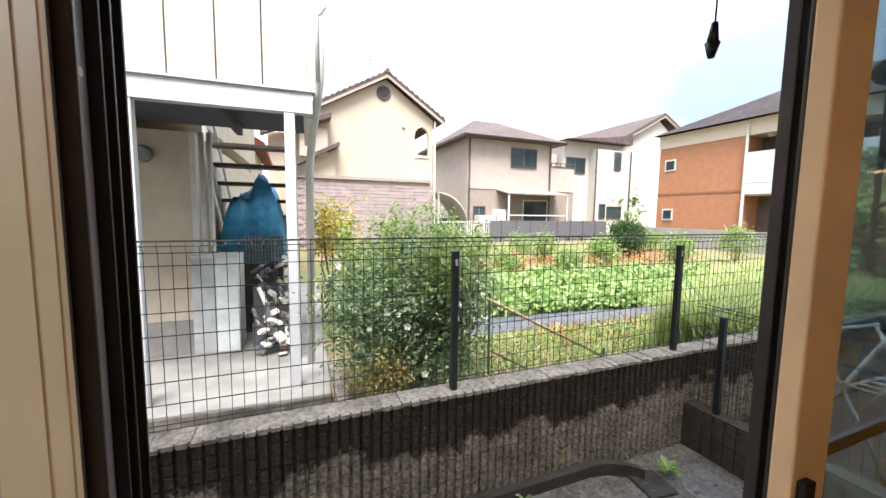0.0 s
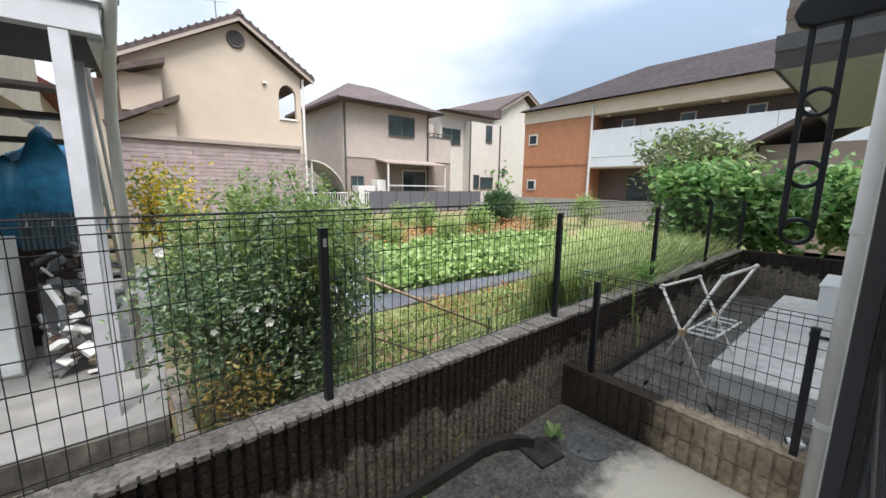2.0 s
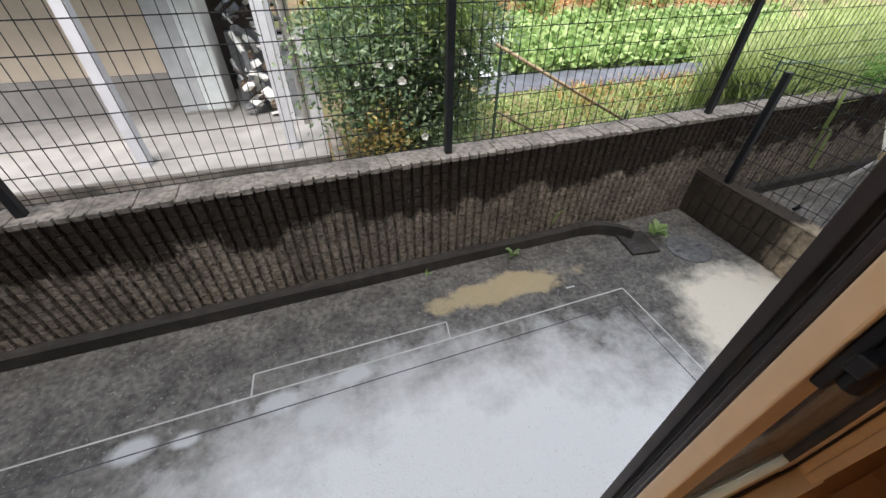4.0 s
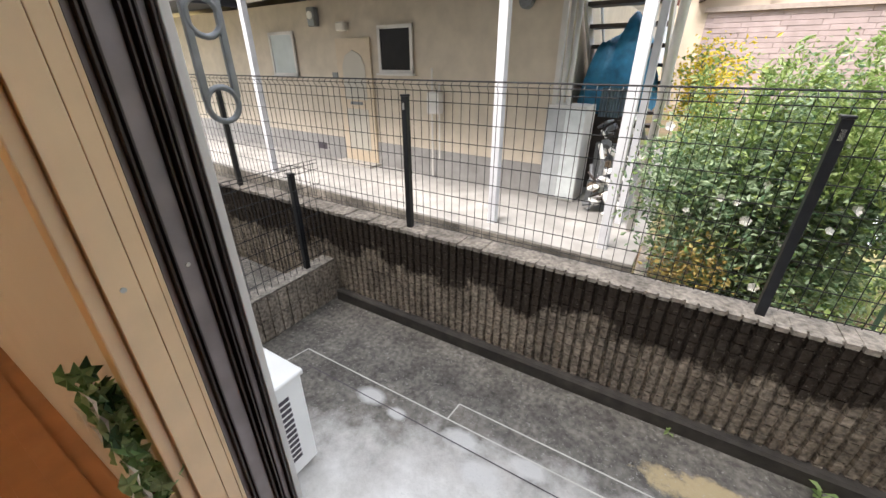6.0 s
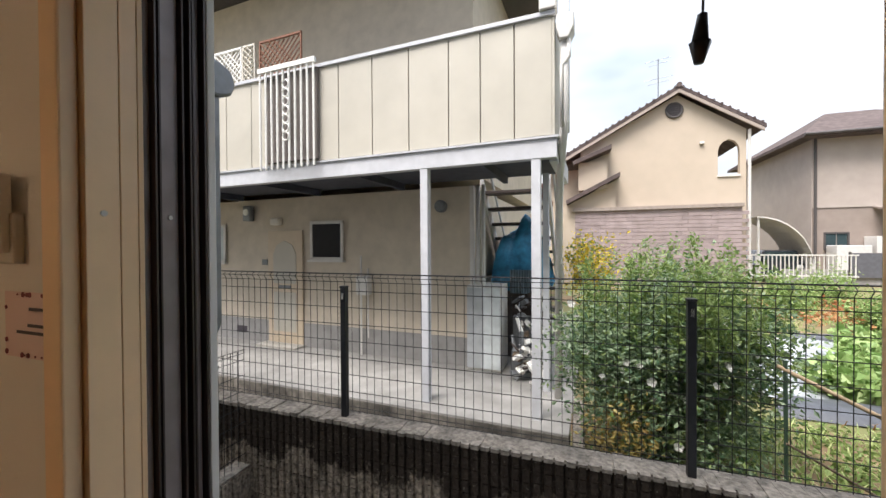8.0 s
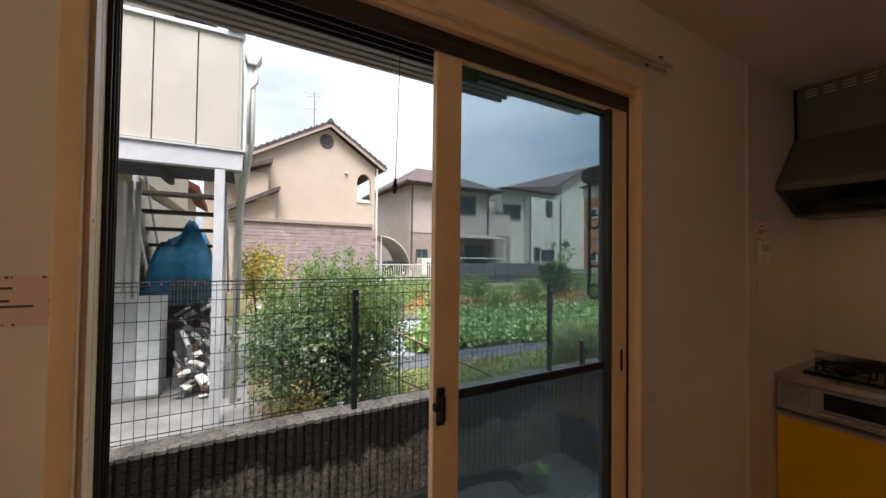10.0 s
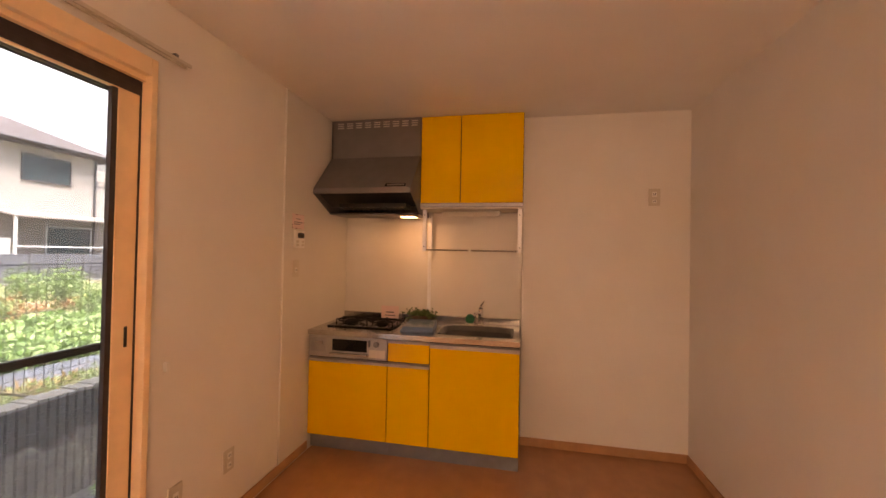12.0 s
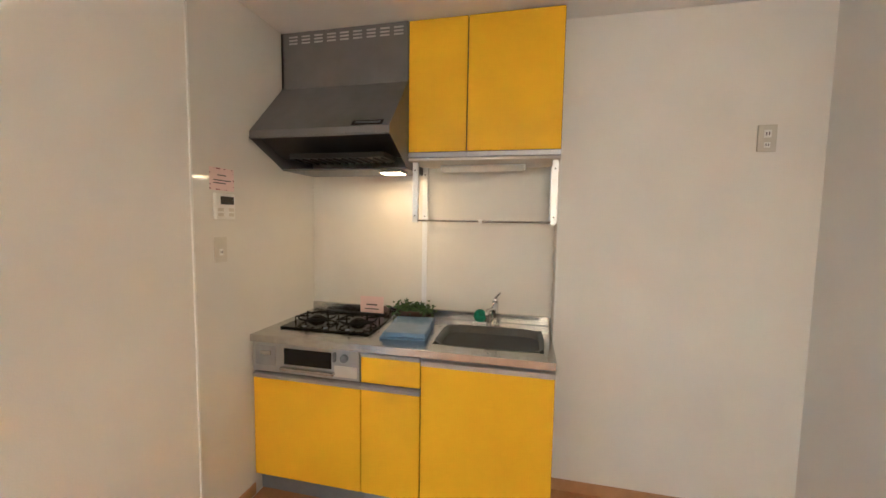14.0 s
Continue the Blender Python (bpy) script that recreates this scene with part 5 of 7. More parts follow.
part("plinth", MB().box(AW, -1.08, AYW - 0.02, 7.0, 0.0, 0.42), APTBASE, apt, "grey plinth")
part("end_wall", MB().box(AW - 2, -1.10, AYW + 0.1, 7.0, AB0 + 0.2, 6.4), APTWALL, apt)
part("corner_trim", MB().box(-1.12, -1.06, AYW - 0.03, AYW + 0.03, 0.0, AB0), PALETRIM, apt)
for xx in (-1.0, -0.92):
    part("drain_pipe", MB().rod((xx, AYW - 0.02, 0.0), (xx, AYW - 0.02, AB0), 0.028, 10), PALETRIM, apt, smooth=True)
for px in (0.0, -1.22, -5.35, -8.5):
    part("post", MB().box(px - 0.045, px + 0.045, -0.045, 0.045, 0, AB0), APTSTEEL, apt, "white steel post", bevel=0.004)
part("post", MB().box(-0.035, 0.035, 0.75, 0.82, 0, AB0), APTSTEEL, apt, bevel=0.004)
part("edge_beam", MB().box(AW, 0.20, -0.05, 0.05, AB0, AB1), APTSTEEL, apt, "white steel edge beam", bevel=0.004)
part("beam_flange", MB().box(AW, 0.22, -0.07, 0.07, AB1, AB1 + 0.02), APTSTEEL, apt)
part("side_beam", MB().box(0.12, 0.20, 0.05, 1.6, AB0 - 0.02, AB1), APTSTEEL, apt)
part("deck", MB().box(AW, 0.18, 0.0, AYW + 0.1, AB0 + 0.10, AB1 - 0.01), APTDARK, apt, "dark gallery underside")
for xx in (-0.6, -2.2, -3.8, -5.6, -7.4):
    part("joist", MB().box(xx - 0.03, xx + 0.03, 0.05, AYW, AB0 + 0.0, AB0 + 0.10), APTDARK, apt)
edges = [0.16, -0.21, -0.565, -0.92] + [-1.40 - 0.48 * k for k in range(20)]
for xb, xa in zip(edges, edges[1:]):
    part("parapet_panel", MB().box(xa + 0.006, xb - 0.006, -0.045, -0.015, AB1 + 0.03, AT), APTCREAM, apt, bevel=0.003)
part("parapet_core", MB().box(AW, 0.155, -0.016, 0.01, AB1 + 0.02, AT - 0.01), surf("panel_gap", (0.12, 0.10, 0.08), 0.8), apt)
part("parapet_end", MB().box(0.155, 0.18, -0.04, 1.3, AB1 + 0.03, AT), APTCREAM, apt)
part("parapet_rail", MB().box(AW, 0.19, -0.07, 0.03, AT, AT + 0.045), APTSTEEL, apt, bevel=0.005)
part("gutter_pipe", MB().path([(0.27, -0.02, 4.3), (0.27, -0.02, 2.95), (0.24, 0.1, 2.72), (0.20, 0.35, 2.5), (0.17, 0.55, 2.2), (0.15, 0.6, 0.0)], 0.04, 10), PALETRIM, apt, smooth=True)
part("gutter_box", MB().box(0.04, 0.20, -0.10, 0.10, 4.03, 4.22), PALETRIM, apt, bevel=0.01)
part("gutter_hopper", MB().prism([(0.20, 3.95), (0.36, 3.95), (0.36, 3.82), (0.31, 3.72), (0.23, 3.72), (0.20, 3.82)], "y", -0.10, 0.10), PALETRIM, apt, bevel=0.008)
part("bracket_pipe", MB().path([(0.31, -0.05, 3.72), (0.31, -0.05, 3.55), (0.25, -0.05, 3.48), (0.25, -0.05, 2.9)], 0.022, 8), PALETRIM, apt, smooth=True)
part("gutter_pipe", MB().rod((0.27, 0.2, 2.9), (0.27, 0.2, 6.2), 0.035, 10), PALETRIM, apt, smooth=True)
part("roof_edge", MB().box(AW - 2, -0.4, -0.1, 7.4, 6.4, 6.6), HOUSETRIM, apt)
gl = part("panel_grille", MB().box(-3.55, -2.62, -0.17, -0.13, AT + 0.03, AT + 0.09), WHITEPLASTIC, apt, "white bar grille on the parapet")
for i in range(10):
    part("bar", MB().rod((-3.52 + i * 0.097, -0.15, AB1 - 0.05), (-3.52 + i * 0.097, -0.15, AT + 0.04), 0.014, 6), WHITEPLASTIC, gl)
part("grille_back", MB().box(-3.50, -2.64, -0.10, -0.05, AB1 + 0.05, AT), surf("grille_shadow", (0.14, 0.12, 0.11), 0.8), gl)
sc = MB()
for k in range(7):
    sc.ring((-3.08, -0.165, AB1 + 0.35 + k * 0.11), 0.05, 0.009, "y", 12, 5)
part("scrollwork", sc, WHITEPLASTIC, gl)
# trellis screens on the gallery
for x0, w, m in ((-5.0, 0.55, WHITEPLASTIC), (-4.4, 0.22, IVORYPLASTIC), (-4.05, 0.75, surf("brown_lattice", (0.22, 0.10, 0.06), 0.7))):
    lat = MB()
    for k in range(-6, 12):
        a = x0 + k * 0.09
        for s in (1, -1):
            u0, z0 = (a, AT + 0.05)
            pts = []
            for q in range(9):
                xx = a + s * q * 0.09
                if x0 <= xx <= x0 + w:
                    pts.append((xx, 0.35 + 0.01 * s, AT + 0.05 + q * 0.09))
            if len(pts) > 1:
                lat.rod(pts[0], pts[-1], 0.010, 4)
    lat.box(x0 - 0.02, x0 + w + 0.02, 0.335, 0.365, AT + 0.78, AT + 0.81).box(x0 - 0.02, x0, 0.335, 0.365, AT - 0.2, AT + 0.8).box(x0 + w, x0 + w + 0.02, 0.335, 0.365, AT - 0.2, AT + 0.8)
    part("trellis", lat, m, apt, "lattice screen")["kind"] = "stuff"


def apt_window(x0, x1, z0, z1, dark):
    w = part("window", MB().box(x0, x1, AYW - 0.05, AYW - 0.03, z0, z0 + 0.05).box(x0, x1, AYW - 0.05, AYW - 0.03, z1 - 0.05, z1).box(x0, x0 + 0.05, AYW - 0.05, AYW - 0.03, z0, z1).box(x1 - 0.05, x1, AYW - 0.05, AYW - 0.03, z0, z1), PALETRIM, apt)
    part("pane", MB().box(x0 + 0.05, x1 - 0.05, AYW - 0.035, AYW - 0.025, z0 + 0.05, z1 - 0.05), surf("dark_pane", (0.012, 0.011, 0.012), 0.35, spec=0.15) if dark else surf("frosted_pane", (0.45, 0.50, 0.50), 0.3, var=0.1, scale=3), w)
    part("sill", MB().box(x0 - 0.03, x1 + 0.03, AYW - 0.09, AYW - 0.02, z0 - 0.03, z0), PALETRIM, w)


apt_window(-3.98, -3.30, 1.52, 2.18, True)
apt_window(-6.75, -6.02, 1.45, 2.18, False)
dv = part("door", MB().box(-4.93, -4.15, AYW - 0.05, AYW - 0.02, 0.05, 2.03), surf("door_cream", (0.56, 0.46, 0.34), 0.6, var=0.04), apt, "cream panelled door", bevel=0.004)
part("door_panel", MB().box(-4.80, -4.28, AYW - 0.062, AYW - 0.05, 0.25, 0.95), APTCREAM, dv, bevel=0.008)
part("door_panel", MB().prism([(-4.80, 1.1), (-4.28, 1.1), (-4.28, 1.62), (-4.36, 1.78), (-4.54, 1.86), (-4.72, 1.78), (-4.80, 1.62)], "y", AYW - 0.062, AYW - 0.05), APTCREAM, dv, bevel=0.008)
part("mail_slot", MB().box(-4.68, -4.40, AYW - 0.066, AYW - 0.05, 1.02, 1.07), GREYMETAL, dv)
part("door_step", MB().box(-4.98, -4.10, AYW - 0.30, AYW - 0.02, 0.0, 0.05), CONCRETE, apt)
part("name_plate", MB().box(-5.10, -4.97, AYW - 0.03, AYW - 0.018, 1.42, 1.52), GREYMETAL, apt)
mt = part("meter", MB().box(-5.45, -5.28, AYW - 0.14, AYW - 0.02, 2.22, 2.50), GREYMETAL, apt, "grey electricity meter", bevel=0.02)
part("dial", MB().rod((-5.36, AYW - 0.14, 2.38), (-5.36, AYW - 0.16, 2.38), 0.06, 16), WHITEPLASTIC, mt)
part("wall_lamp", MB().box(-4.80, -4.60, AYW - 0.14, AYW - 0.02, 2.13, 2.26), IVORYPLASTIC, apt, bevel=0.03, segs=3)
gm = part("gas_meter", MB().box(-2.98, -2.76, AYW - 0.16, AYW - 0.02, 0.98, 1.28), PALETRIM, apt, "grey gas meter", bevel=0.02)
part("pipe", MB().rod((-2.93, AYW - 0.08, 0.0), (-2.93, AYW - 0.08, 1.6), 0.015, 8).rod((-2.80, AYW - 0.08, 0.3), (-2.80, AYW - 0.08, 1.4), 0.012, 8), PALETRIM, gm)
part("vent_hood", MB().rod((-1.55, AYW - 0.12, 2.33), (-1.55, AYW - 0.01, 2.33), 0.09, 18), GREYMETAL, apt, bevel=0.02)
part("floor_vent", MB().box(-5.75, -5.5, AYW - 0.03, AYW - 0.019, 0.15, 0.27), INK, apt)
part("ceiling_pipe", MB().rod((-5.9, 0.4, AB0 - 0.06), (-5.3, 0.35, AB0 - 0.06), 0.05, 10), PALETRIM, apt)
# outside stair, seen from behind, climbing away from the corner
st = part("stair", MB().box(-1.0, -0.955, 1.40, 1.46, 0.0, 0.01), STAIRSTEEL, apt)
for x in (-1.02, -0.07):
    s_ = MB()
    s_.prism([(1.55, 2.55), (1.55, 2.80), (4.10, 0.25), (4.10, 0.0), (4.0, 0.0)], "x", x - 0.02, x + 0.02)
    part("stringer", s_, PALETRIM if x < 0 else STAIRSTEEL, st)
for i in range(11):
    y, z = 1.62 + i * 0.225, 2.52 - i * 0.225
    part("tread", MB().box(-1.0, -0.09, y, y + 0.26, z, z + 0.045), STAIRSTEEL, st, bevel=0.003)
part("stair_rail", MB().rod((-0.05, 1.55, 3.5), (-0.05, 4.1, 1.0), 0.02, 8).rod((-1.04, 1.55, 3.5), (-1.04, 4.1, 1.0), 0.02, 8), APTSTEEL, st)
bx = thing("storage_box", "grey steel storage cabinet beside the stair", "cabinet", at=(-0.55, 5.52, GZ), turn=-2.5)
part("body", MB().box(-0.24, 0.24, -0.20, 0.25, 0.02, 1.20), PALETRIM, bx, bevel=0.006)
part("door", MB().box(-0.235, 0.0, -0.215, -0.2005, 0.05, 1.17), surf("locker_grey", (0.42, 0.44, 0.45), 0.5), bx, bevel=0.003)
part("door", MB().box(0.003, 0.235, -0.215, -0.2005, 0.05, 1.17), surf("locker_pale", (0.62, 0.66, 0.66), 0.5), bx, bevel=0.003)
# tarpaulin heap: a crumpled sheet over a load
tp = MB()
rnd = random.Random(11)
NX, NY = 18, 14
for j in range(NY + 1):
    for i in range(NX + 1):
        u, w = i / NX * 2 - 1, j / NY * 2 - 1
        edge = max(abs(u) ** 4, abs(w) ** 4)
        z = (1.0 + 0.25 * u) * (1 - edge) + 0.38 * noise.noise(Vector((u * 2.3, w * 2.1, 3.0))) + 0.10 * noise.noise(Vector((u * 6, w * 6, 1.0)))
        tp.v.append((u * (0.43 + 0.09 * noise.noise(Vector((u, w * 3, 7)))), w * 0.45, max(z, 0.0)))
for j in range(NY):
    for i in range(NX):
        a = j * (NX + 1) + i
        tp.f.append((a, a + 1, a + NX + 2, a + NX + 1))
single("tarpaulin", tp, TARP, "heap covered by a crumpled blue tarpaulin", "tarpaulin", smooth=True, at=(-0.20, 6.5, GZ + 1.05), turn=-4)
single("tarpaulin_load", MB().box(-0.36, 0.36, -0.38, 0.38, 0, 1.07), STAIRSTEEL, "dark crate under the tarpaulin", "crate", at=(-0.20, 6.5, GZ), bevel=0.01)
wave = [(-0.36 + i * 0.02, 0.012 * (i % 2)) for i in range(25)]
cs_ = MB().prism(wave + [(x, y + 0.006) for x, y in reversed(wave)], "z", 0.0, 0.36)
single("corrugated_sheet", cs_, surf("sheet_grey_blue", (0.11, 0.16, 0.20), 0.5, 0.2, var=0.2), "grey-blue corrugated sheet leaning on the tarpaulin heap", "sheet", at=(0.05, 6.0, GZ + 1.02), turn=-3)
# clutter heap beside the locker
rnd = random.Random(21)
for i in range(110):
    x, y = rnd.uniform(-0.12, 0.34), rnd.uniform(5.0, 5.7)
    z = GZ + rnd.uniform(0.0, 1.15) * min(1.0, 0.35 + (y - 5.0))
    s = rnd.uniform(0.025, 0.085)
    m = rnd.choice((WHITEPLASTIC, GREYMETAL, PALETRIM, WHITEPLASTIC, PALETRIM, STAIRSTEEL, BARK, GREYMETAL))
    q = MB().box(-s, s, -s * 0.7, s * 0.7, 0, s * rnd.uniform(0.3, 1.2)) if i % 3 else MB().rod((0, 0, 0), (s, s, s * 3), s * 0.35, 8)
    o = single("scrap_piece", q, m, "odd piece in a pile of stored scrap", "scrap", "scrap pile", bevel=0.006, at=(x, y, z))
    o.rotation_euler = (rnd.uniform(-0.6, 0.6), rnd.uniform(-0.6, 0.6), rnd.uniform(0, 3))
single("scrap_shelf", MB().box(-0.2, 0.30, 5.45, 5.72, GZ, GZ + 0.30).box(-0.2, 0.30, 5.60, 5.72, GZ + 0.30, GZ + 0.75), GREYMETAL, "dark low shelf under the scrap pile", "shelf", bevel=0.01)


# ---- far houses ----
def pane_window(parent, x0, x1, z0, z1, y, bars=1, trim=HOUSETRIM, name="window"):
    """A window on a wall that faces -y: surround, panes and sill."""
    w = part(name, MB().box(x0 - 0.06, x1 + 0.06, y - 0.06, y, z1, z1 + 0.07).box(x0 - 0.06, x1 + 0.06, y - 0.10, y, z0 - 0.07, z0)
             .box(x0 - 0.06, x0, y - 0.06, y, z0, z1).box(x1, x1 + 0.06, y - 0.06, y, z0, z1), trim, parent)
    n = bars + 1
    for k in range(n):
        a, b = x0 + (x1 - x0) * k / n, x0 + (x1 - x0) * (k + 1) / n
        part("pane", MB().box(a + 0.02, b - 0.02, y - 0.03, y - 0.01, z0, z1), HOUSEGLASS, w)
    return w


def roof_gable(parent, x0, x1, xp, zl, zp, zr, y0, y1, over=0.35, t=0.16, rolls=True):
    """Two tiled slopes with ridge along y; eaves run past the wall."""
    for (xa, za), (xb, zb) in (((x0, zl), (xp, zp)), ((x1, zr), (xp, zp))):
        r = part("roof", MB().prism([(xa, za), (xb, zb), (xb, zb + t), (xa, za + t)], "y", y0 - over, y1 + over), TILEROOF, parent)
        if rolls:
            k = MB()
            n = int(math.hypot(xb - xa, zb - za) / 0.3)
            for i in range(n):
                f = (i + 0.5) / n
                px, pz = xa + (xb - xa) * f, za + (zb - za) * f + t
                k.rod((px, y0 - over - 0.02, pz), (px, y1 + over, pz), 0.055, 6)
            part("tile_courses", k, TILEROOF, r)["kind"] = "stuff"
    part("ridge", MB().rod((xp, y0 - over - 0.03, zp + t), (xp, y1 + over, zp + t), 0.11, 8), TILEROOF, parent)


BARGE = surf("barge_board_taupe", (0.36, 0.30, 0.26), 0.8, var=0.06)
h1 = thing("house", "cream rendered house with a tiled gable roof and round vent", "house", "far houses")
Y1 = 18.9
part("wall", MB().prism([(0.85, GZ), (6.22, GZ), (6.22, 6.83), (4.75, 7.85), (0.85, 5.75)], "y", Y1, Y1 + 9), H1WALL, h1)
part("balcony_base", MB().box(6.222, 7.2, Y1 + 0.002, Y1 + 3, GZ, 4.28), H1WALL, h1)
part("corner_pillar", MB().box(6.98, 7.2, Y1, Y1 + 0.22, 4.281, 5.5), H1WALL, h1)
part("balcony_arch", MB().prism([(6.222, 5.3), (6.27, 5.52), (6.4, 5.7), (6.6, 5.79), (6.8, 5.7), (6.93, 5.52), (6.98, 5.3), (6.98, 5.5), (7.2, 5.5), (7.2, 6.15), (6.222, 6.83)], "y", Y1 + 0.001, Y1 + 0.2), H1WALL, h1)
part("stone_band", MB().box(0.6, 6.95, Y1 - 0.30, Y1 - 0.003, GZ, 2.95), H1STONE, h1, "pink split-face stone cladding")
part("cornice", MB().box(0.5, 7.0, Y1 - 0.42, Y1 - 0.003, 2.955, 3.10), surf("cornice_grey", (0.30, 0.25, 0.22), 0.8), h1)
roof_gable(h1, 0.15, 7.75, 4.75, 5.45, 8.0, 6.05, Y1, Y1 + 9)
part("barge_board", MB().prism([(4.75, 7.86), (7.7, 5.92), (7.7, 6.06), (4.75, 8.0)], "y", Y1 - 0.34, Y1 - 0.26), BARGE, h1)
part("barge_board", MB().prism([(4.75, 7.86), (0.2, 5.33), (0.2, 5.47), (4.75, 8.0)], "y", Y1 - 0.34, Y1 - 0.26), BARGE, h1)
ve = part("round_vent", MB().ring((4.63, Y1 - 0.03, 7.2), 0.30, 0.05, "y", 24, 8), HOUSETRIM, h1)
part("vent_face", MB().rod((4.63, Y1 - 0.01, 7.2), (4.63, Y1 - 0.04, 7.2), 0.28, 24), INK, ve)
sl2 = MB()
for k in range(5):
    sl2.box(4.40, 4.86, Y1 - 0.07, Y1 - 0.04, 7.02 + k * 0.09, 7.05 + k * 0.09)
part("vent_slats", sl2, HOUSETRIM, ve)
part("arch_rail", MB().box(6.2, 7.0, Y1 - 0.05, Y1, 4.24, 4.32), PALETRIM, h1)
part("drain_pipe", MB().rod((7.28, Y1 - 0.08, GZ), (7.28, Y1 - 0.08, 6.1), 0.06, 8), PALETRIM, h1)
part("wall_lamp", MB().box(5.55, 5.72, Y1 - 0.1, Y1, 5.66, 5.76), PALETRIM, h1, bevel=0.01)
# lower wing to the left
part("wing", MB().prism([(0.0, GZ), (2.3, GZ), (2.3, 4.3), (0.35, 3.3), (0.0, 3.2)], "y", Y1 - 0.28, Y1 - 0.004), H1WALL, h1)
part("wing_roof", MB().prism([(0.25, 3.28), (2.45, 4.42), (2.45, 4.60), (0.20, 3.45)], "y", Y1 - 0.75, Y1 + 0.0), TILEROOF, h1)
part("side_wing", MB().box(-0.6, 0.9, Y1 + 1.5, Y1 + 6, GZ, 5.2), H1WALL, h1)
part("side_roof", MB().prism([(-0.9, 4.95), (2.3, 6.25), (2.3, 6.42), (-0.9, 5.12)], "y", Y1 + 0.9, Y1 + 1.4), TILEROOF, h1)
part("bay", MB().box(0.75, 1.95, Y1 - 0.5, Y1, 3.9, 5.15), H1WALL, h1)
part("bay_roof", MB().prism([(0.55, 5.02), (2.1, 5.62), (2.1, 5.80), (0.5, 5.18)], "y", Y1 - 0.85, Y1), TILEROOF, h1)
an = thing("tv_antenna", "thin metal television antenna on the roof", "antenna")
part("mast", MB().rod((4.4, 21.0, 7.9), (4.4, 21.0, 10.4), 0.025, 6), GREYMETAL, an)
for zz, w in ((10.3, 0.55), (10.1, 0.4), (9.4, 0.6), (9.2, 0.45)):
    part("element", MB().rod((4.4 - w, 21, zz), (4.4 + w, 21, zz + 0.15), 0.014, 5), GREYMETAL, an)

wh = thing("house", "white clapboard house with a reddish roof behind the stair", "house", "far houses")
part("wall", MB().prism([(-5.2, GZ), (-0.75, GZ), (-0.75, 3.40), (-3.0, 4.7), (-5.2, 3.4)], "y", 13.0, 18.0), SIDING, wh)
for k in range(16):
    part("board", MB().prism([(12.955, GZ + 0.2 + k * 0.23), (13.0, GZ + 0.2 + k * 0.23), (13.0, GZ + 0.42 + k * 0.23), (12.985, GZ + 0.42 + k * 0.23)], "x", -5.15, -0.78), SIDING, wh)
REDROOF = surf("red_brown_roof", (0.20, 0.07, 0.055), 0.9, var=0.2, scale=4, spec=0.2)
for xa, za in ((-0.35, 3.20), (-5.6, 3.20)):
    part("roof", MB().prism([(xa, za), (-3.0, 4.72), (-3.0, 4.92), (xa, za + 0.2)], "y", 12.6, 18.4), REDROOF, wh)

h2 = thing("house", "beige two-storey house with a hipped roof and porch awning", "house", "far houses")
Y2 = 23.0
part("upper_wall", MB().box(11.25, 17.8, Y2, Y2 + 8, 3.2, 6.55), H2WALL, h2)
part("lower_wall", MB().box(11.22, 20.0, Y2 - 0.03, Y2 + 8, GZ, 3.19), H2BASE, h2, "brown lower siding")
part("wing_wall", MB().box(17.8, 20.0, Y2 - 0.02, Y2 + 5, 3.2, 4.85), H2WALL, h2)
part("wing_upper", MB().box(17.8, 20.4, Y2 + 2.5, Y2 + 8, 3.2, 6.3), H2WALL, h2)
part("side_wall", MB().box(11.20, 11.245, Y2, Y2 + 8, GZ, 6.5), H2WALL, h2)
rf = MB()
e0, e1, f0, f1, ze, zr = 10.6, 18.7, Y2 - 0.7, Y2 + 8.7, 6.55, 8.6
ra, rb = (13.6, Y2 + 4, zr), (15.7, Y2 + 4, zr)
rf.face((e0, f0, ze), (e1, f0, ze), rb, ra).face((e1, f0, ze), (e1, f1, ze), rb).face((e1, f1, ze), (e0, f1, ze), ra, rb).face((e0, f1, ze), (e0, f0, ze), ra).face((e0, f0, ze - 0.16), (e0, f1, ze - 0.16), (e1, f1, ze - 0.16), (e1, f0, ze - 0.16))
rf.face((e0, f0, ze - 0.16), (e1, f0, ze - 0.16), (e1, f0, ze), (e0, f0, ze)).face((e0, f0, ze - 0.16), (e0, f0, ze), (e0, f1, ze), (e0, f1, ze - 0.16)).face((e1, f0, ze - 0.16), (e1, f1, ze - 0.16), (e1, f1, ze), (e1, f0, ze))
part("roof", rf, TILEROOF, h2)
part("gutter", MB().rod((e0, f0 - 0.05, ze - 0.05), (e1, f0 - 0.05, ze - 0.05), 0.07, 8), HOUSETRIM, h2)
pane_window(h2, 14.55, 16.55, 4.75, 5.95, Y2)
pane_window(h2, 11.7, 12.5, 1.2, 1.9, Y2 - 0.03)
pane_window(h2, 15.6, 17.6, 0.2, 2.4, Y2 - 0.03, 1, PALETRIM)
part("string_course", MB().box(11.2, 20.0, Y2 - 0.07, Y2 - 0.031, 3.12, 3.25), H2WALL, h2)
for xx in (11.3, 17.75):
    part("drain_pipe", MB().rod((xx, Y2 - 0.1, GZ), (xx, Y2 - 0.1, 6.5), 0.06, 8), HOUSETRIM, h2)
aw = part("awning", MB().prism([(Y2 - 1.6, 2.75), (Y2 - 0.03, 3.05), (Y2 - 0.03, 3.13), (Y2 - 1.6, 2.83)], "x", 13.4, 18.3), H2BASE, h2, "grey-brown porch awning")
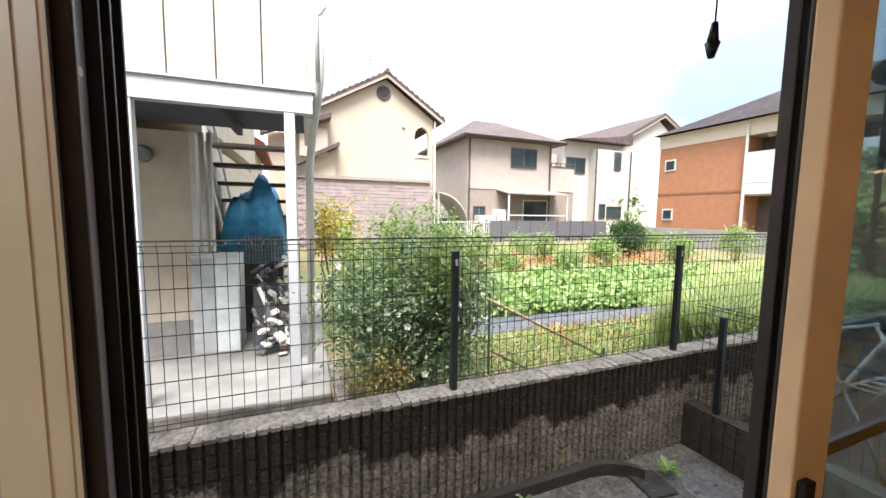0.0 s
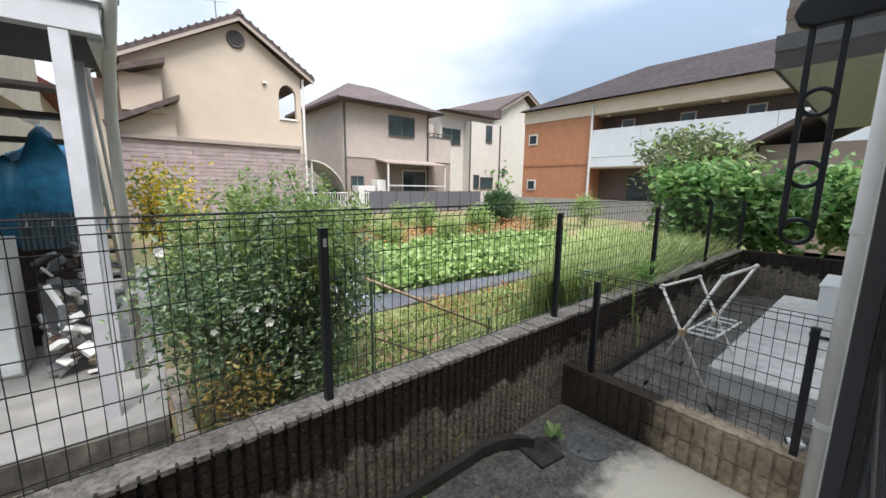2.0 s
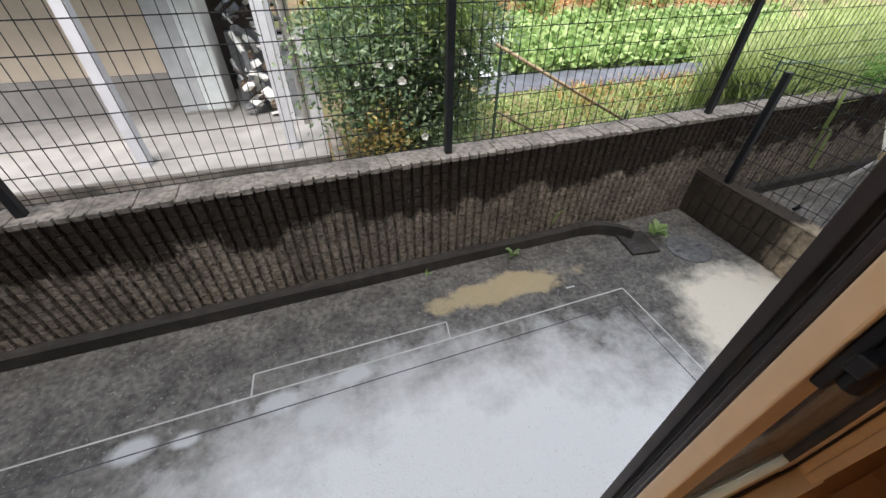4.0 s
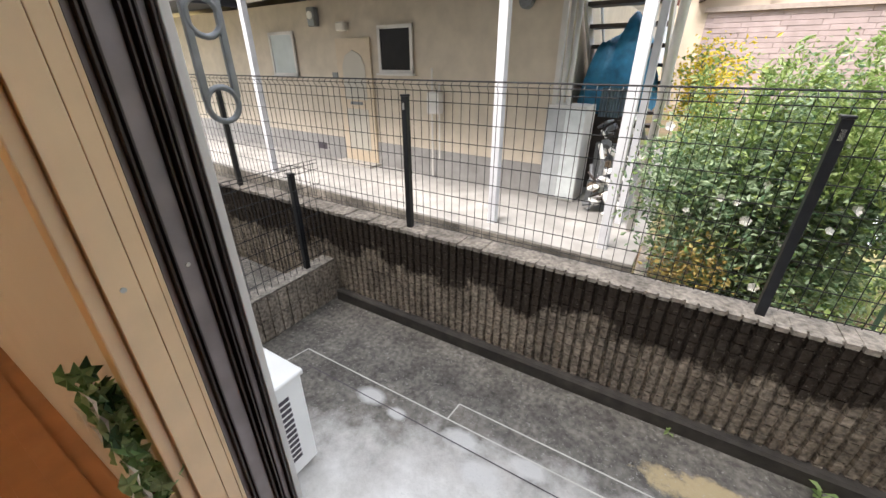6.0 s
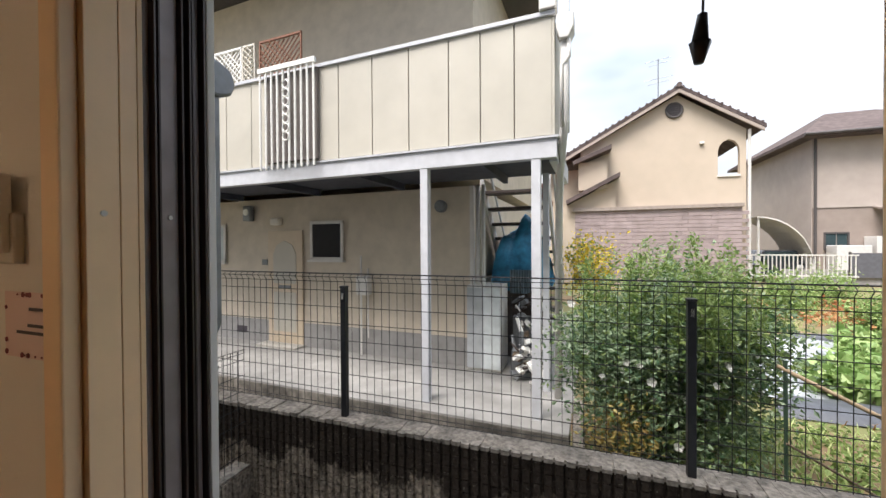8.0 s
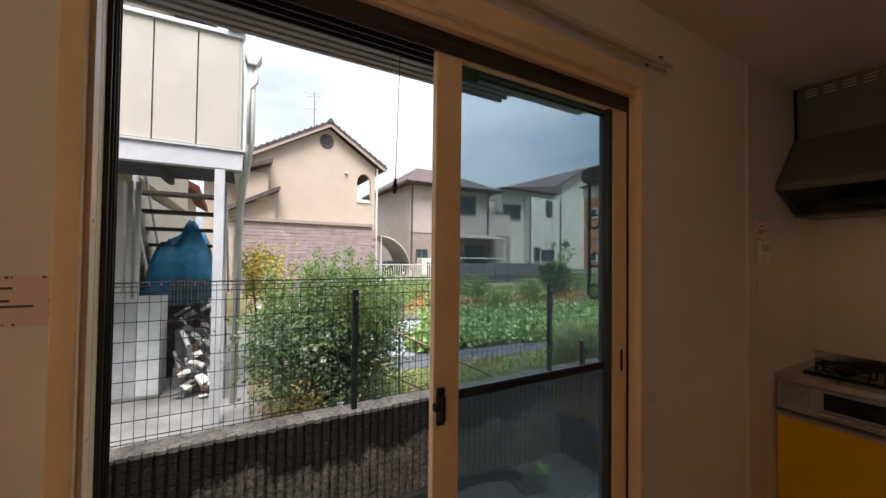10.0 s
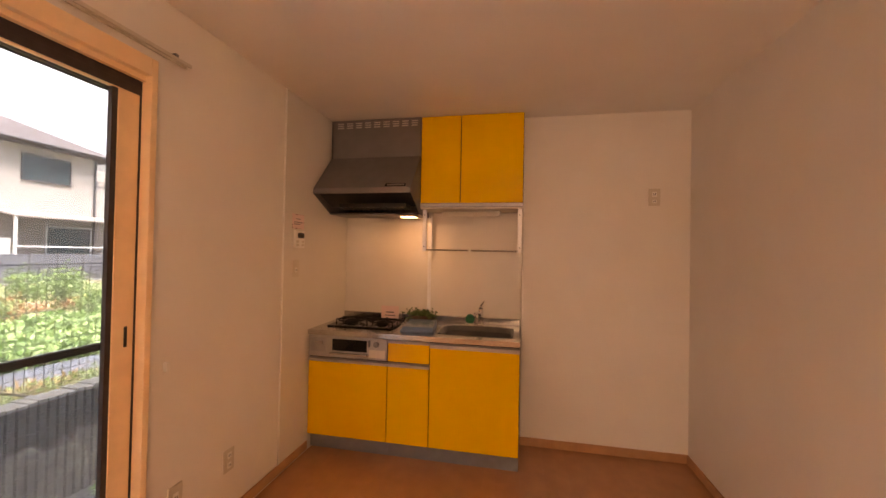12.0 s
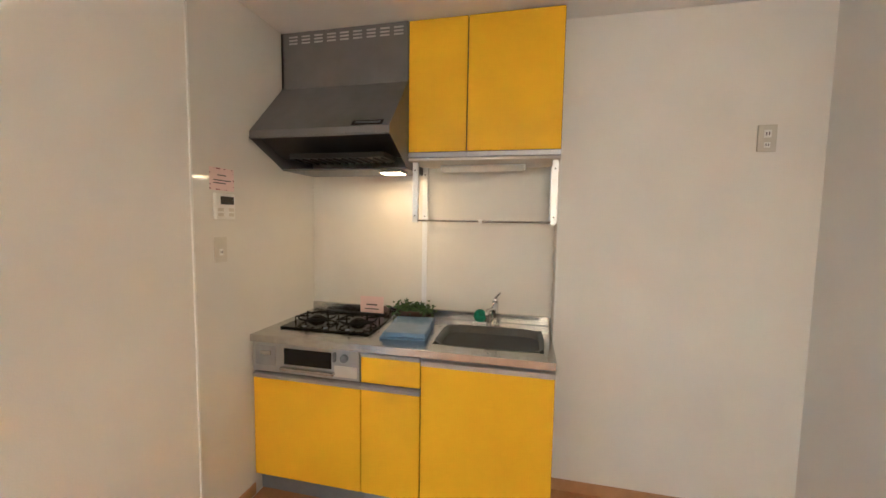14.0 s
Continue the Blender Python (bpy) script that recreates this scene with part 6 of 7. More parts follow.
for xx in (13.5, 18.2):
    part("awning_post", MB().box(xx - 0.05, xx + 0.05, Y2 - 1.55, Y2 - 1.45, GZ, 2.78), PALETRIM, aw)
part("porch_rail", MB().box(13.5, 18.2, Y2 - 1.6, Y2 - 1.55, 1.35, 1.42), PALETRIM, aw)
part("shed", MB().box(11.7, 12.9, Y2 - 0.9, Y2 - 0.1, GZ, 1.35), PALETRIM, h2, "white garden cupboard", bevel=0.02)
part("shed", MB().box(13.05, 13.7, Y2 - 0.9, Y2 - 0.1, GZ, 1.75), PALETRIM, h2, bevel=0.02)
part("balcony_rail", MB().box(17.8, 20.0, Y2 - 0.05, Y2, 4.86, 4.95).box(17.8, 20.0, Y2 - 0.05, Y2, 5.15, 5.2), HOUSETRIM, h2)
for i in range(6):
    part("balcony_bar", MB().box(17.9 + i * 0.4, 17.94 + i * 0.4, Y2 - 0.04, Y2, 4.95, 5.15), HOUSETRIM, h2)

h3 = thing("house", "pale grey-cream house with a brown gable roof", "house", "far houses")
Y3 = 25.0
K3 = (Y3 - 0.62) / (27 - 0.62)


def s3(x):
    return 0.475 + (x - 0.475) * K3


def z3(z):
    return 1.41 + (z - 1.41) * K3


part("wall", MB().box(s3(22.3), s3(29.2), Y3, Y3 + 10, GZ, z3(7.9)), H3WALL, h3)
part("gable_wall", MB().prism([(s3(29.1), GZ), (s3(35.2), GZ), (s3(35.2), z3(9.9)), (s3(33.8), z3(10.8)), (s3(29.1), z3(8.7))], "y", Y3 + 0.3, Y3 + 10), H3WALL, h3)
part("front_bay", MB().box(s3(25.1), s3(29.1), Y3 - 0.8, Y3, GZ, z3(7.2)), H3WALL, h3)
part("roof", MB().prism([(26.3, 7.65), (31.55, 10.40), (31.55, 10.62), (26.2, 7.85)], "y", Y3 - 0.2, Y3 + 13), TILEROOF, h3)
part("roof", MB().prism([(31.55, 10.40), (34.0, 9.10), (34.1, 9.30), (31.55, 10.62)], "y", Y3 - 0.2, Y3 + 13), TILEROOF, h3)
part("barge_board", MB().prism([(26.3, 7.50), (31.55, 10.25), (34.0, 8.95), (34.0, 9.12), (31.55, 10.42), (26.3, 7.67)], "y", Y3 - 0.18, Y3 - 0.1), BARGE, h3)
part("eave_roof", MB().prism([(s3(21.9), 7.35), (27.0, 7.35), (27.0, 8.15), (24.5, 7.75)], "y", Y3 - 0.9, Y3 + 9), TILEROOF, h3)
pane_window(h3, s3(27.2), s3(27.9), z3(5.6), z3(7.0), Y3 - 0.8, 0)
pane_window(h3, s3(25.7), s3(26.3), z3(1.3), z3(2.4), Y3 - 0.8, 0)
pane_window(h3, s3(26.6), s3(28.2), z3(1.3), z3(2.2), Y3 - 0.8, 0)
pane_window(h3, s3(22.6), s3(24.6), z3(5.2), z3(6.4), Y3, 1)
pane_window(h3, s3(31.0), s3(31.3), z3(2.6), z3(3.2), Y3 + 0.3, 0)
for xx in (25.1, 29.1):
    part("drain_pipe", MB().rod((s3(xx), Y3 - 0.86, GZ), (s3(xx), Y3 - 0.86, z3(7.2)), 0.06, 8), HOUSETRIM, h3)

h4 = thing("apartment_block", "orange and cream apartment block with white gallery panels", "apartment block")
X4 = 23.6
part("end_wall", MB().box(X4, X4 + 10, 13.55, 18.8, GZ, 5.9), H4ORANGE, h4, "orange tiled wall")
part("cream_band", MB().box(X4 - 0.05, X4 + 10, -14, 18.85, 5.91, 6.75), H4CREAM, h4)
part("gallery_wall", MB().box(X4 + 1.4, X4 + 10, -14, 13.55, GZ, 5.9), H4DARK, h4)
part("gallery_floor", MB().box(X4, X4 + 1.4, -14, 13.5, 2.65, 2.85), H4CREAM, h4)
for i in range(9):
    y = 13.5 - (i + 1) * 3.0
    part("gallery_panel", MB().box(X4 - 0.06, X4, y + 0.01, y + 2.99, 3.32, 4.98), H4WHITE, h4)
    part("gallery_panel", MB().box(X4 - 0.05, X4 - 0.002, y + 0.01, y + 2.99, 2.72, 3.30), H4WHITE, h4)
part("roof", MB().prism([(X4 - 0.5, 6.76), (X4 + 5, 9.6), (X4 + 10.5, 6.76)], "y", -14.4, 12.6), H4ROOF, h4)
part("roof_hip", MB().face((X4 - 0.5, 12.6, 6.76), (X4 - 0.5, 19.0, 6.76), (X4 + 5, 12.6, 9.6)).face((X4 - 0.5, 19.0, 6.76), (X4 + 10.5, 19.0, 6.76), (X4 + 5, 12.6, 9.6)).face((X4 + 10.5, 19.0, 6.76), (X4 + 10.5, 12.6, 6.76), (X4 + 5, 12.6, 9.6)), H4ROOF, h4)
part("drain_pipe", MB().rod((X4 - 0.1, 13.5, GZ), (X4 - 0.1, 13.5, 6.5), 0.08, 8), PALETRIM, h4)
part("string_course", MB().box(X4 - 0.03, X4, 13.55, 18.8, 2.85, 2.97), surf("orange_dark", (0.30, 0.13, 0.07), 0.8), h4)
for y0, z0 in ((17.6, 4.4), (17.6, 1.2)):
    w = part("window", MB().box(X4 - 0.06, X4, y0, y0 + 0.75, z0, z0 + 0.75), PALETRIM, h4)
    part("pane", MB().box(X4 - 0.08, X4 - 0.061, y0 + 0.1, y0 + 0.65, z0 + 0.1, z0 + 0.65), HOUSEGLASS, w)
for y0 in (11.5, 8.2, 5.2, 2.0):
    for z0 in (4.9,):
        w = part("window", MB().box(X4 + 1.34, X4 + 1.4, y0, y0 + 0.8, z0 + 0.1, z0 + 0.75), PALETRIM, h4)
        part("pane", MB().box(X4 + 1.32, X4 + 1.339, y0 + 0.08, y0 + 0.72, z0 + 0.18, z0 + 0.68), HOUSEGLASS, w)
for y0 in (12.8, 9.8, 6.8):
    part("gallery_lamp", MB().rod((X4 + 0.7, y0, 5.9), (X4 + 0.7, y0, 5.8), 0.15, 12), WHITEPLASTIC, h4)
part("lower_window", MB().box(X4 + 1.34, X4 + 1.4, 9.6, 11.6, 0.2, 2.2), HOUSEGLASS, h4)

# low grey-tiled house far at the end of the yards
lh = thing("house", "low house with a dark tiled roof behind the trees", "house", "far houses")
part("wall", MB().box(15, 21, -1.0, 3.4, GZ, 2.7), H2BASE, lh)
part("roof", MB().prism([(-1.6, 2.4), (1.2, 4.0), (4.0, 2.4), (4.0, 2.55), (1.2, 4.18), (-1.6, 2.55)], "x", 14.5, 21.5), TILEROOF, lh)

# boundary walls and rails past the field
bw = thing("boundary_wall", "grey block boundary wall past the field", "wall", kind="structure")
part("core", MB().box(9, 23, 20.3, 20.45, GZ, 0.35).box(21.0, 21.15, 3, 20.3, GZ, 0.75), APTBASE, bw)
gf = thing("garden_fence", "dark panel fence in front of the far houses", "fence")
for i in range(9):
    part("panel", MB().box(11.2 + i * 1.05, 12.18 + i * 1.05, 20.2, 20.24, GZ + 0.35, 1.05), surf("fence_slate", (0.10, 0.10, 0.115), 0.6), gf)
    part("post", MB().box(11.13 + i * 1.05, 11.19 + i * 1.05, 20.18, 20.26, GZ, 1.1), HOUSETRIM, gf)
gt = thing("iron_fence", "pale upright-bar fence beside the cream house", "fence")
for i in range(26):
    part("bar", MB().box(7.5 + i * 0.14, 7.53 + i * 0.14, 19.6, 19.63, GZ + 0.3, 0.95), PALETRIM, gt)
part("top_rail", MB().box(7.4, 11.1, 19.58, 19.65, 0.95, 1.0).box(7.4, 11.1, 19.58, 19.65, 0.1, 0.15), PALETRIM, gt)
cp = thing("carport", "curved carport roof on slim posts", "carport")
crv = [(8.1 + 2.0 * math.sin(a * math.pi / 16), 0.4 + 2.2 * math.cos(a * math.pi / 16)) for a in range(9)]
cpm = MB()
for (xa, za), (xb, zb) in zip(crv, crv[1:]):
    cpm.prism([(xa, za), (xb, zb), (xb, zb + 0.06), (xa, za + 0.06)], "y", 20.4, 23)
part("canopy", cpm, PALETRIM, cp)
part("post", MB().rod((10.1, 20.5, GZ), (10.1, 20.5, 0.6), 0.05, 8), PALETRIM, cp)
part("post", MB().rod((8.2, 20.5, GZ), (8.2, 20.5, 2.6), 0.05, 8), PALETRIM, cp)
car = thing("parked_car", "dark car parked under the carport", "car", at=(9.2, 22.6, GZ))
part("body", MB().prism([(-0.85, 0.3), (0.85, 0.3), (0.88, 0.8), (0.8, 0.95), (0.6, 1.45), (-0.6, 1.45), (-0.8, 0.95), (-0.88, 0.8)], "y", -1.6, 1.6), surf("car_paint", (0.06, 0.065, 0.08), 0.25, 0.4, coat=0.5), car, bevel=0.06, segs=3)
part("windscreen", MB().prism([(-0.68, 1.0), (0.68, 1.0), (0.54, 1.4), (-0.54, 1.4)], "y", -1.63, -1.605), HOUSEGLASS, car)
for xx in (-0.72, 0.72):
    part("wheel", MB().rod((xx - 0.1, -1.1, 0.3), (xx + 0.1, -1.1, 0.3), 0.3, 18), CASTIRON, car, bevel=0.03)
    part("headlight", MB().box(xx - 0.15, xx + 0.08, -1.64, -1.60, 0.65, 0.8), WHITEPLASTIC, car, bevel=0.02)


# ---- plants ----
def limbs(b, base, tips, r, rnd, kink=0.12):
    for tip in tips:
        pts, n = [Vector(base)], 5
        for k in range(1, n + 1):
            f = k / n
            p = Vector(base).lerp(Vector(tip), f)
            p += Vector((rnd.gauss(0, kink), rnd.gauss(0, kink), 0)) * math.sin(f * math.pi) * 0.6
            pts.append(p)
        for k, (a, c) in enumerate(zip(pts, pts[1:])):
            b.rod(a, c, r * (1 - 0.8 * k / n), 6, r * (1 - 0.8 * (k + 1) / n))


def crown(c, rad, seed, flat=1.0, hollow=0.45):
    """Clump centres on the uneven shell of an oval crown."""
    rnd = random.Random(seed)
    out = []
    while len(out) < 70:
        d = Vector((rnd.gauss(0, 1), rnd.gauss(0, 1), rnd.gauss(0, 1))).normalized()
        k = rnd.uniform(hollow, 1.0) * (0.82 + 0.35 * noise.noise(d * 1.7 + Vector((seed, 0, 0))))
        p = Vector(c) + Vector((d.x * rad[0], d.y * rad[1], d.z * rad[2] * flat)) * k
        if p.z > GZ + 0.05:
            out.append(tuple(p))
    return out


def bush(name, label, base, cs, tips, n, size, spread, mats, seed, trunk_r=0.02, aspect=0.5, droop=0.25, category="shrub"):
    rnd = random.Random(seed)
    ob = thing(name, label, category)
    t = MB()
    limbs(t, base, tips, trunk_r, rnd)
    part("trunk", t, BARK, ob)
    for k, (m, share) in enumerate(mats):
        part("crown" if k == 0 else "young_leaves", leaves(cs, int(n * share), size, spread, seed + k, droop, aspect), m, ob)
    return ob


cs = crown((1.42, 3.95, 0.66), (0.84, 0.85, 0.80), 5) + crown((0.95, 3.6, 0.55), (0.46, 0.5, 0.50), 6) + crown((1.72, 3.8, 0.60), (0.46, 0.55, 0.60), 16) + crown((1.40, 3.9, 0.55), (0.55, 0.6, 0.55), 17, hollow=0.1) + crown((1.42, 3.75, 0.02), (0.70, 0.60, 0.38), 18)
hib = bush("flowering_shrub", "large green shrub with scattered white flowers", (1.5, 3.9, GZ), cs, [random.Random(i).choice(cs) for i in range(16)], 36000, 0.046, (0.125, 0.12, 0.125), ((SHRUBLEAF, 0.84), (SHRUBLITE, 0.16)), 8, 0.03)
rnd = random.Random(70)
shoots, tipc = MB(), []
for i in range(60):
    a, r = rnd.uniform(0, 6.28), 0.80 * math.sqrt(rnd.random())
    p = Vector((1.45 + r * math.cos(a), 3.9 + r * math.sin(a), 0.95 - 0.4 * r))
    q = p + Vector((rnd.gauss(0, 0.10), rnd.gauss(0, 0.10), rnd.uniform(0.30, 0.68)))
    shoots.rod(p, q, 0.006, 5, 0.002)
    tipc += [tuple(p.lerp(q, f)) for f in (0.15, 0.3, 0.45, 0.6, 0.75, 0.9, 1.0)]
part("shoots", shoots, SHRUBLITE, hib)["kind"] = "stuff"
part("young_leaves", leaves(tipc, 7000, 0.045, (0.028, 0.028, 0.03), 71, -0.5, 0.4), SHRUBLITE, hib)
rnd = random.Random(77)
fl = MB()
for i in range(80):
    c = Vector(rnd.choice(cs)) + Vector((rnd.gauss(0, 0.1), -abs(rnd.gauss(0, 0.12)), rnd.gauss(0, 0.08) + 0.08))
    ax = Vector((rnd.gauss(0, 0.5), -1, rnd.gauss(0.2, 0.5))).normalized()
    u = ax.orthogonal().normalized()
    w = ax.cross(u)
    r = rnd.uniform(0.022, 0.036)
    for k in range(5):
        a = k * 1.2566
        d, e = u * math.cos(a) + w * math.sin(a), -u * math.sin(a) + w * math.cos(a)
        fl.face(c, c + d * r * 0.7 + e * r * 0.45 + ax * r * 0.3, c + d * r + ax * r * 0.4, c + d * r * 0.7 - e * r * 0.45 + ax * r * 0.3)
part("flowers", fl, PETAL, hib, "white five-petalled flowers")["kind"] = "stuff"
yc = crown((0.85, 6.0, 1.10), (0.42, 0.4, 0.55), 31)
bush("yellow_shrub", "shrub with yellow leaf tips behind the green one", (0.75, 6.2, GZ), yc, yc[:8], 1800, 0.06, (0.09, 0.09, 0.09), ((YELLOWLEAF, 0.7), (SHRUBLITE, 0.3)), 33)
rc = crown((0.95, 3.25, 0.05), (0.28, 0.25, 0.35), 35)
bush("reddish_weed", "low weed with orange and red leaves", (0.95, 3.25, GZ), rc, rc[:6], 480, 0.042, (0.07, 0.07, 0.07), ((leaf_mat("rust_leaf", (0.26, 0.17, 0.05), (0.42, 0.34, 0.10)), 1.0),), 36, 0.01)
lc = crown((12.4, 4.35, 2.0), (1.35, 1.45, 1.35), 41)
bush("loquat_tree", "broad tree with long drooping leaves", (12.4, 4.35, GZ), lc, lc[:26], 7000, 0.20, (0.18, 0.18, 0.18), ((LOQUATLEAF, 0.8), (SHRUBLITE, 0.2)), 42, 0.09, 0.28, 0.3, "tree")
fc = crown((9.9, 3.35, 1.15), (0.95, 1.15, 1.15), 51) + crown((10.2, 2.2, 1.0), (0.7, 0.7, 0.9), 52) + crown((11.2, 1.3, 1.1), (0.9, 0.9, 0.8), 54)
bush("fig_tree", "leafy bright green tree hanging over the fence", (9.9, 3.2, GZ), fc, fc[:20], 8200, 0.17, (0.16, 0.16, 0.16), ((FIGLEAF, 0.8), (CROPLEAF, 0.2)), 53, 0.05, 0.75, 0.2, "tree")
bc = crown((13.4, 12.0, 0.55), (0.75, 0.75, 0.85), 61, hollow=0.75)
bush("clipped_bush", "dark rounded evergreen bush", (13.4, 12.0, GZ), bc, bc[:8], 6500, 0.09, (0.12, 0.12, 0.12), ((leaf_mat("evergreen_leaf", (0.02, 0.06, 0.015), (0.06, 0.13, 0.03)), 1.0),), 62)
for i, (x, y, z, r) in enumerate(((16.0, 9.3, 0.5, 0.8), (9.6, 14.2, 0.1, 0.7), (11.4, 11.2, 0.15, 0.6), (7.2, 13.6, 0.2, 0.7), (6.2, 9.9, -0.05, 0.5), (16.8, 13.6, 0.2, 0.7), (8.3, 9.6, 0.0, 0.45), (17.5, 21.2, 0.6, 0.5), (8.9, 11.6, 0.25, 0.55), (10.4, 10.4, 0.2, 0.5), (12.6, 9.2, 0.35, 0.6), (5.4, 11.5, 0.15, 0.6))):
    c_ = crown((x, y, z), (r, r, r * 0.9), 80 + i)
    bush("garden_bush", "loose green bush at the edge of the field", (x, y, GZ), c_, c_[:6], 1900, 0.085, (0.12, 0.12, 0.14), ((CROPLEAF, 0.6), (SHRUBLITE, 0.4)), 90 + i, 0.015)
far_c = []
for i in range(24):
    far_c += crown((30 + 3 * math.sin(i * 2.1), -30 + i * 2.4, 2.2), (2, 1.6, 2.2), 200 + i)[:30]
single("far_hedge", leaves(far_c, 5000, 0.5, (0.5, 0.5, 0.5), 300), FIGLEAF, "far trees behind the houses", "trees", kind="stuff")


def row_of(pts, n, size, spread, seed, mat, name, label, category, droop=-0.2, aspect=0.7):
    return single(name, leaves(pts, n, size, spread, seed, droop, aspect), mat, label, category, kind="stuff")


# vegetable bed: mulch film strips and leafy rows
def bed(name, quad, z, mat, label):
    b = MB()
    N = 14
    q = [Vector((*p, 0)) for p in quad]
    for j in range(N + 1):
        for i in range(N * 2 + 1):
            u, w = i / (N * 2), j / N
            p = q[0].lerp(q[1], u).lerp(q[3].lerp(q[2], u), w)
            b.v.append((p.x, p.y, GZ + z * math.sin(math.pi * w) ** 0.5 + 0.03 * noise.noise(Vector((p.x * 3, p.y * 3, 0))) + 0.01))
    for j in range(N):
        for i in range(N * 2):
            a = j * (N * 2 + 1) + i
            b.f.append((a, a + 1, a + N * 2 + 2, a + N * 2 + 1))
    return single(name, b, mat, label, "garden bed", smooth=True)


bed("mulch_strip", ((2.55, 4.95), (7.3, 4.72), (7.6, 5.10), (2.8, 5.55)), 0.10, MULCH, "dark mulch film over a planted row")
bed("mulch_strip", ((3.3, 6.25), (8.8, 5.85), (9.0, 6.10), (3.4, 6.50)), 0.05, MULCH, "dark mulch film between two leafy rows")
bed("mulch_strip", ((2.5, 5.50), (3.4, 5.45), (5.0, 8.9), (3.9, 9.2)), 0.08, surf("pale_mulch_film", (0.33, 0.35, 0.38), 0.35, var=0.25, scale=5, bump=0.5, bscale=8), "grey film at the end of the bed")
bed("mulch_strip", ((4.2, 8.75), (11.5, 8.0), (12.0, 8.4), (4.5, 9.3)), 0.08, MULCH, "dark mulch film behind the leafy rows")
rp = []
rnd = random.Random(55)
for r_ in range(6):
    for i in range(34):
        f = i / 33
        if rnd.random() < 0.08:
            continue
        h = rnd.uniform(0.08, 0.24)
        x, y = 3.25 + 0.36 * r_ + f * (4.2 + 0.55 * r_) + rnd.gauss(0, 0.04), 5.62 + 0.58 * r_ - f * (0.30 + 0.08 * r_) + rnd.gauss(0, 0.05)
        rp += [(x, y, GZ + 0.05 + h * q) for q in (0.35, 0.8, 1.0, 1.0)]
row_of(rp, 9500, 0.135, (0.085, 0.10, 0.045), 501, CROPLEAF, "vegetable_rows", "rows of bright leafy vegetables", "vegetables", -0.1, 0.85)
# low broad-leaved ground cover
gc = random.Random(56)
cover = [(gc.uniform(1.9, 7.6), gc.uniform(2.55, 4.7), GZ + gc.uniform(0.01, 0.06)) for i in range(900)] + [(gc.uniform(5.5, 17), gc.uniform(9.4, 18.5), GZ + gc.uniform(0.02, 0.22)) for i in range(320)]
row_of(cover, 10500, 0.055, (0.09, 0.09, 0.03), 57, SHRUBLITE, "ground_cover", "low weeds covering the field edge", "weeds", -0.2, 0.6)
rust = [(gc.uniform(4.5, 15), gc.uniform(9.6, 12.5), GZ + gc.uniform(0.05, 0.3)) for i in range(90)]
row_of(rust, 2600, 0.09, (0.16, 0.16, 0.09), 58, leaf_mat("russet_leaf", (0.35, 0.13, 0.05), (0.50, 0.27, 0.12), 0.3), "russet_weeds", "reddish dry plants behind the vegetable rows", "weeds")
single("plastic_bag", MB().prism([(-0.16, 0), (0.16, 0), (0.12, 0.14), (0.03, 0.20), (-0.10, 0.12)], "y", -0.1, 0.1), WHITEPLASTIC, "crumpled white plastic bag in the field", "bag", bevel=0.03, at=(8.3, 9.9, GZ))
gp_ = []
rnd = random.Random(9)
for i in range(700):
    x = rnd.uniform(4.4, 9.4)
    gp_.append((x, rnd.uniform(2.65, 3.2 + (x - 4.4) * 0.42), GZ))


def blades(pts, n, h, seed, lean=0.35):
    rnd = random.Random(seed)
    b = MB()
    for i in range(n):
        p = Vector(rnd.choice(pts)) + Vector((rnd.gauss(0, 0.12), rnd.gauss(0, 0.12), 0))
        hh = h * rnd.uniform(0.4, 1.2)
        a = rnd.uniform(0, 6.28)
        d = Vector((math.cos(a), math.sin(a), 0))
        u = Vector((-d.y, d.x, 0)) * 0.006 * (1 + hh * 2)
        m1 = p + d * hh * lean * 0.3 + Vector((0, 0, hh * 0.6))
        m2 = p + d * hh * lean + Vector((0, 0, hh * rnd.uniform(0.75, 1.0)))
        k = len(b.v)
        b.v += [tuple(p - u), tuple(p + u), tuple(m1 + u * 0.8), tuple(m1 - u * 0.8), tuple(m2)]
        b.f += [(k, k + 1, k + 2, k + 3), (k + 3, k + 2, k + 4)]
    return b


single("tall_grass", blades(gp_, 20000, 0.85, 601, 0.5), GRASSLEAF, "tall yellowish green grass behind the fence", "grass", kind="stuff")
lp = [(rnd.uniform(1.6, 7.5), rnd.uniform(2.55, 4.6), GZ) for i in range(500)] + [(rnd.uniform(3, 16), rnd.uniform(8.5, 18), GZ) for i in range(900)]
single("short_grass", blades(lp, 9000, 0.14, 602, 0.8), GRASSLEAF, "short rough grass and weeds in the field", "grass", kind="stuff")
op = [(rnd.uniform(3.3, 6.5), rnd.uniform(3.9, 5.0), GZ) for i in range(160)] + [(rnd.uniform(6, 12), rnd.uniform(11.5, 13), GZ) for i in range(120)]
single("dry_weeds", blades(op, 1800, 0.12, 603, 0.8), leaf_mat("dry_weed", (0.33, 0.16, 0.05), (0.45, 0.28, 0.10)), "orange dry weeds on the path", "weeds", kind="stuff")
sr = thing("slanted_stake", "long bamboo stake leaning across the plants", "stake")
part("pole", MB().rod((1.86, 3.2, 0.68), (3.30, 3.2, -0.06), 0.013, 8), surf("bamboo", (0.34, 0.25, 0.15), 0.6, var=0.2, scale=20), sr, smooth=True)
part("upright", MB().rod((1.92, 3.22, GZ), (1.90, 3.2, 0.72), 0.012, 8), surf("stake_green", (0.05, 0.09, 0.06), 0.5), sr)
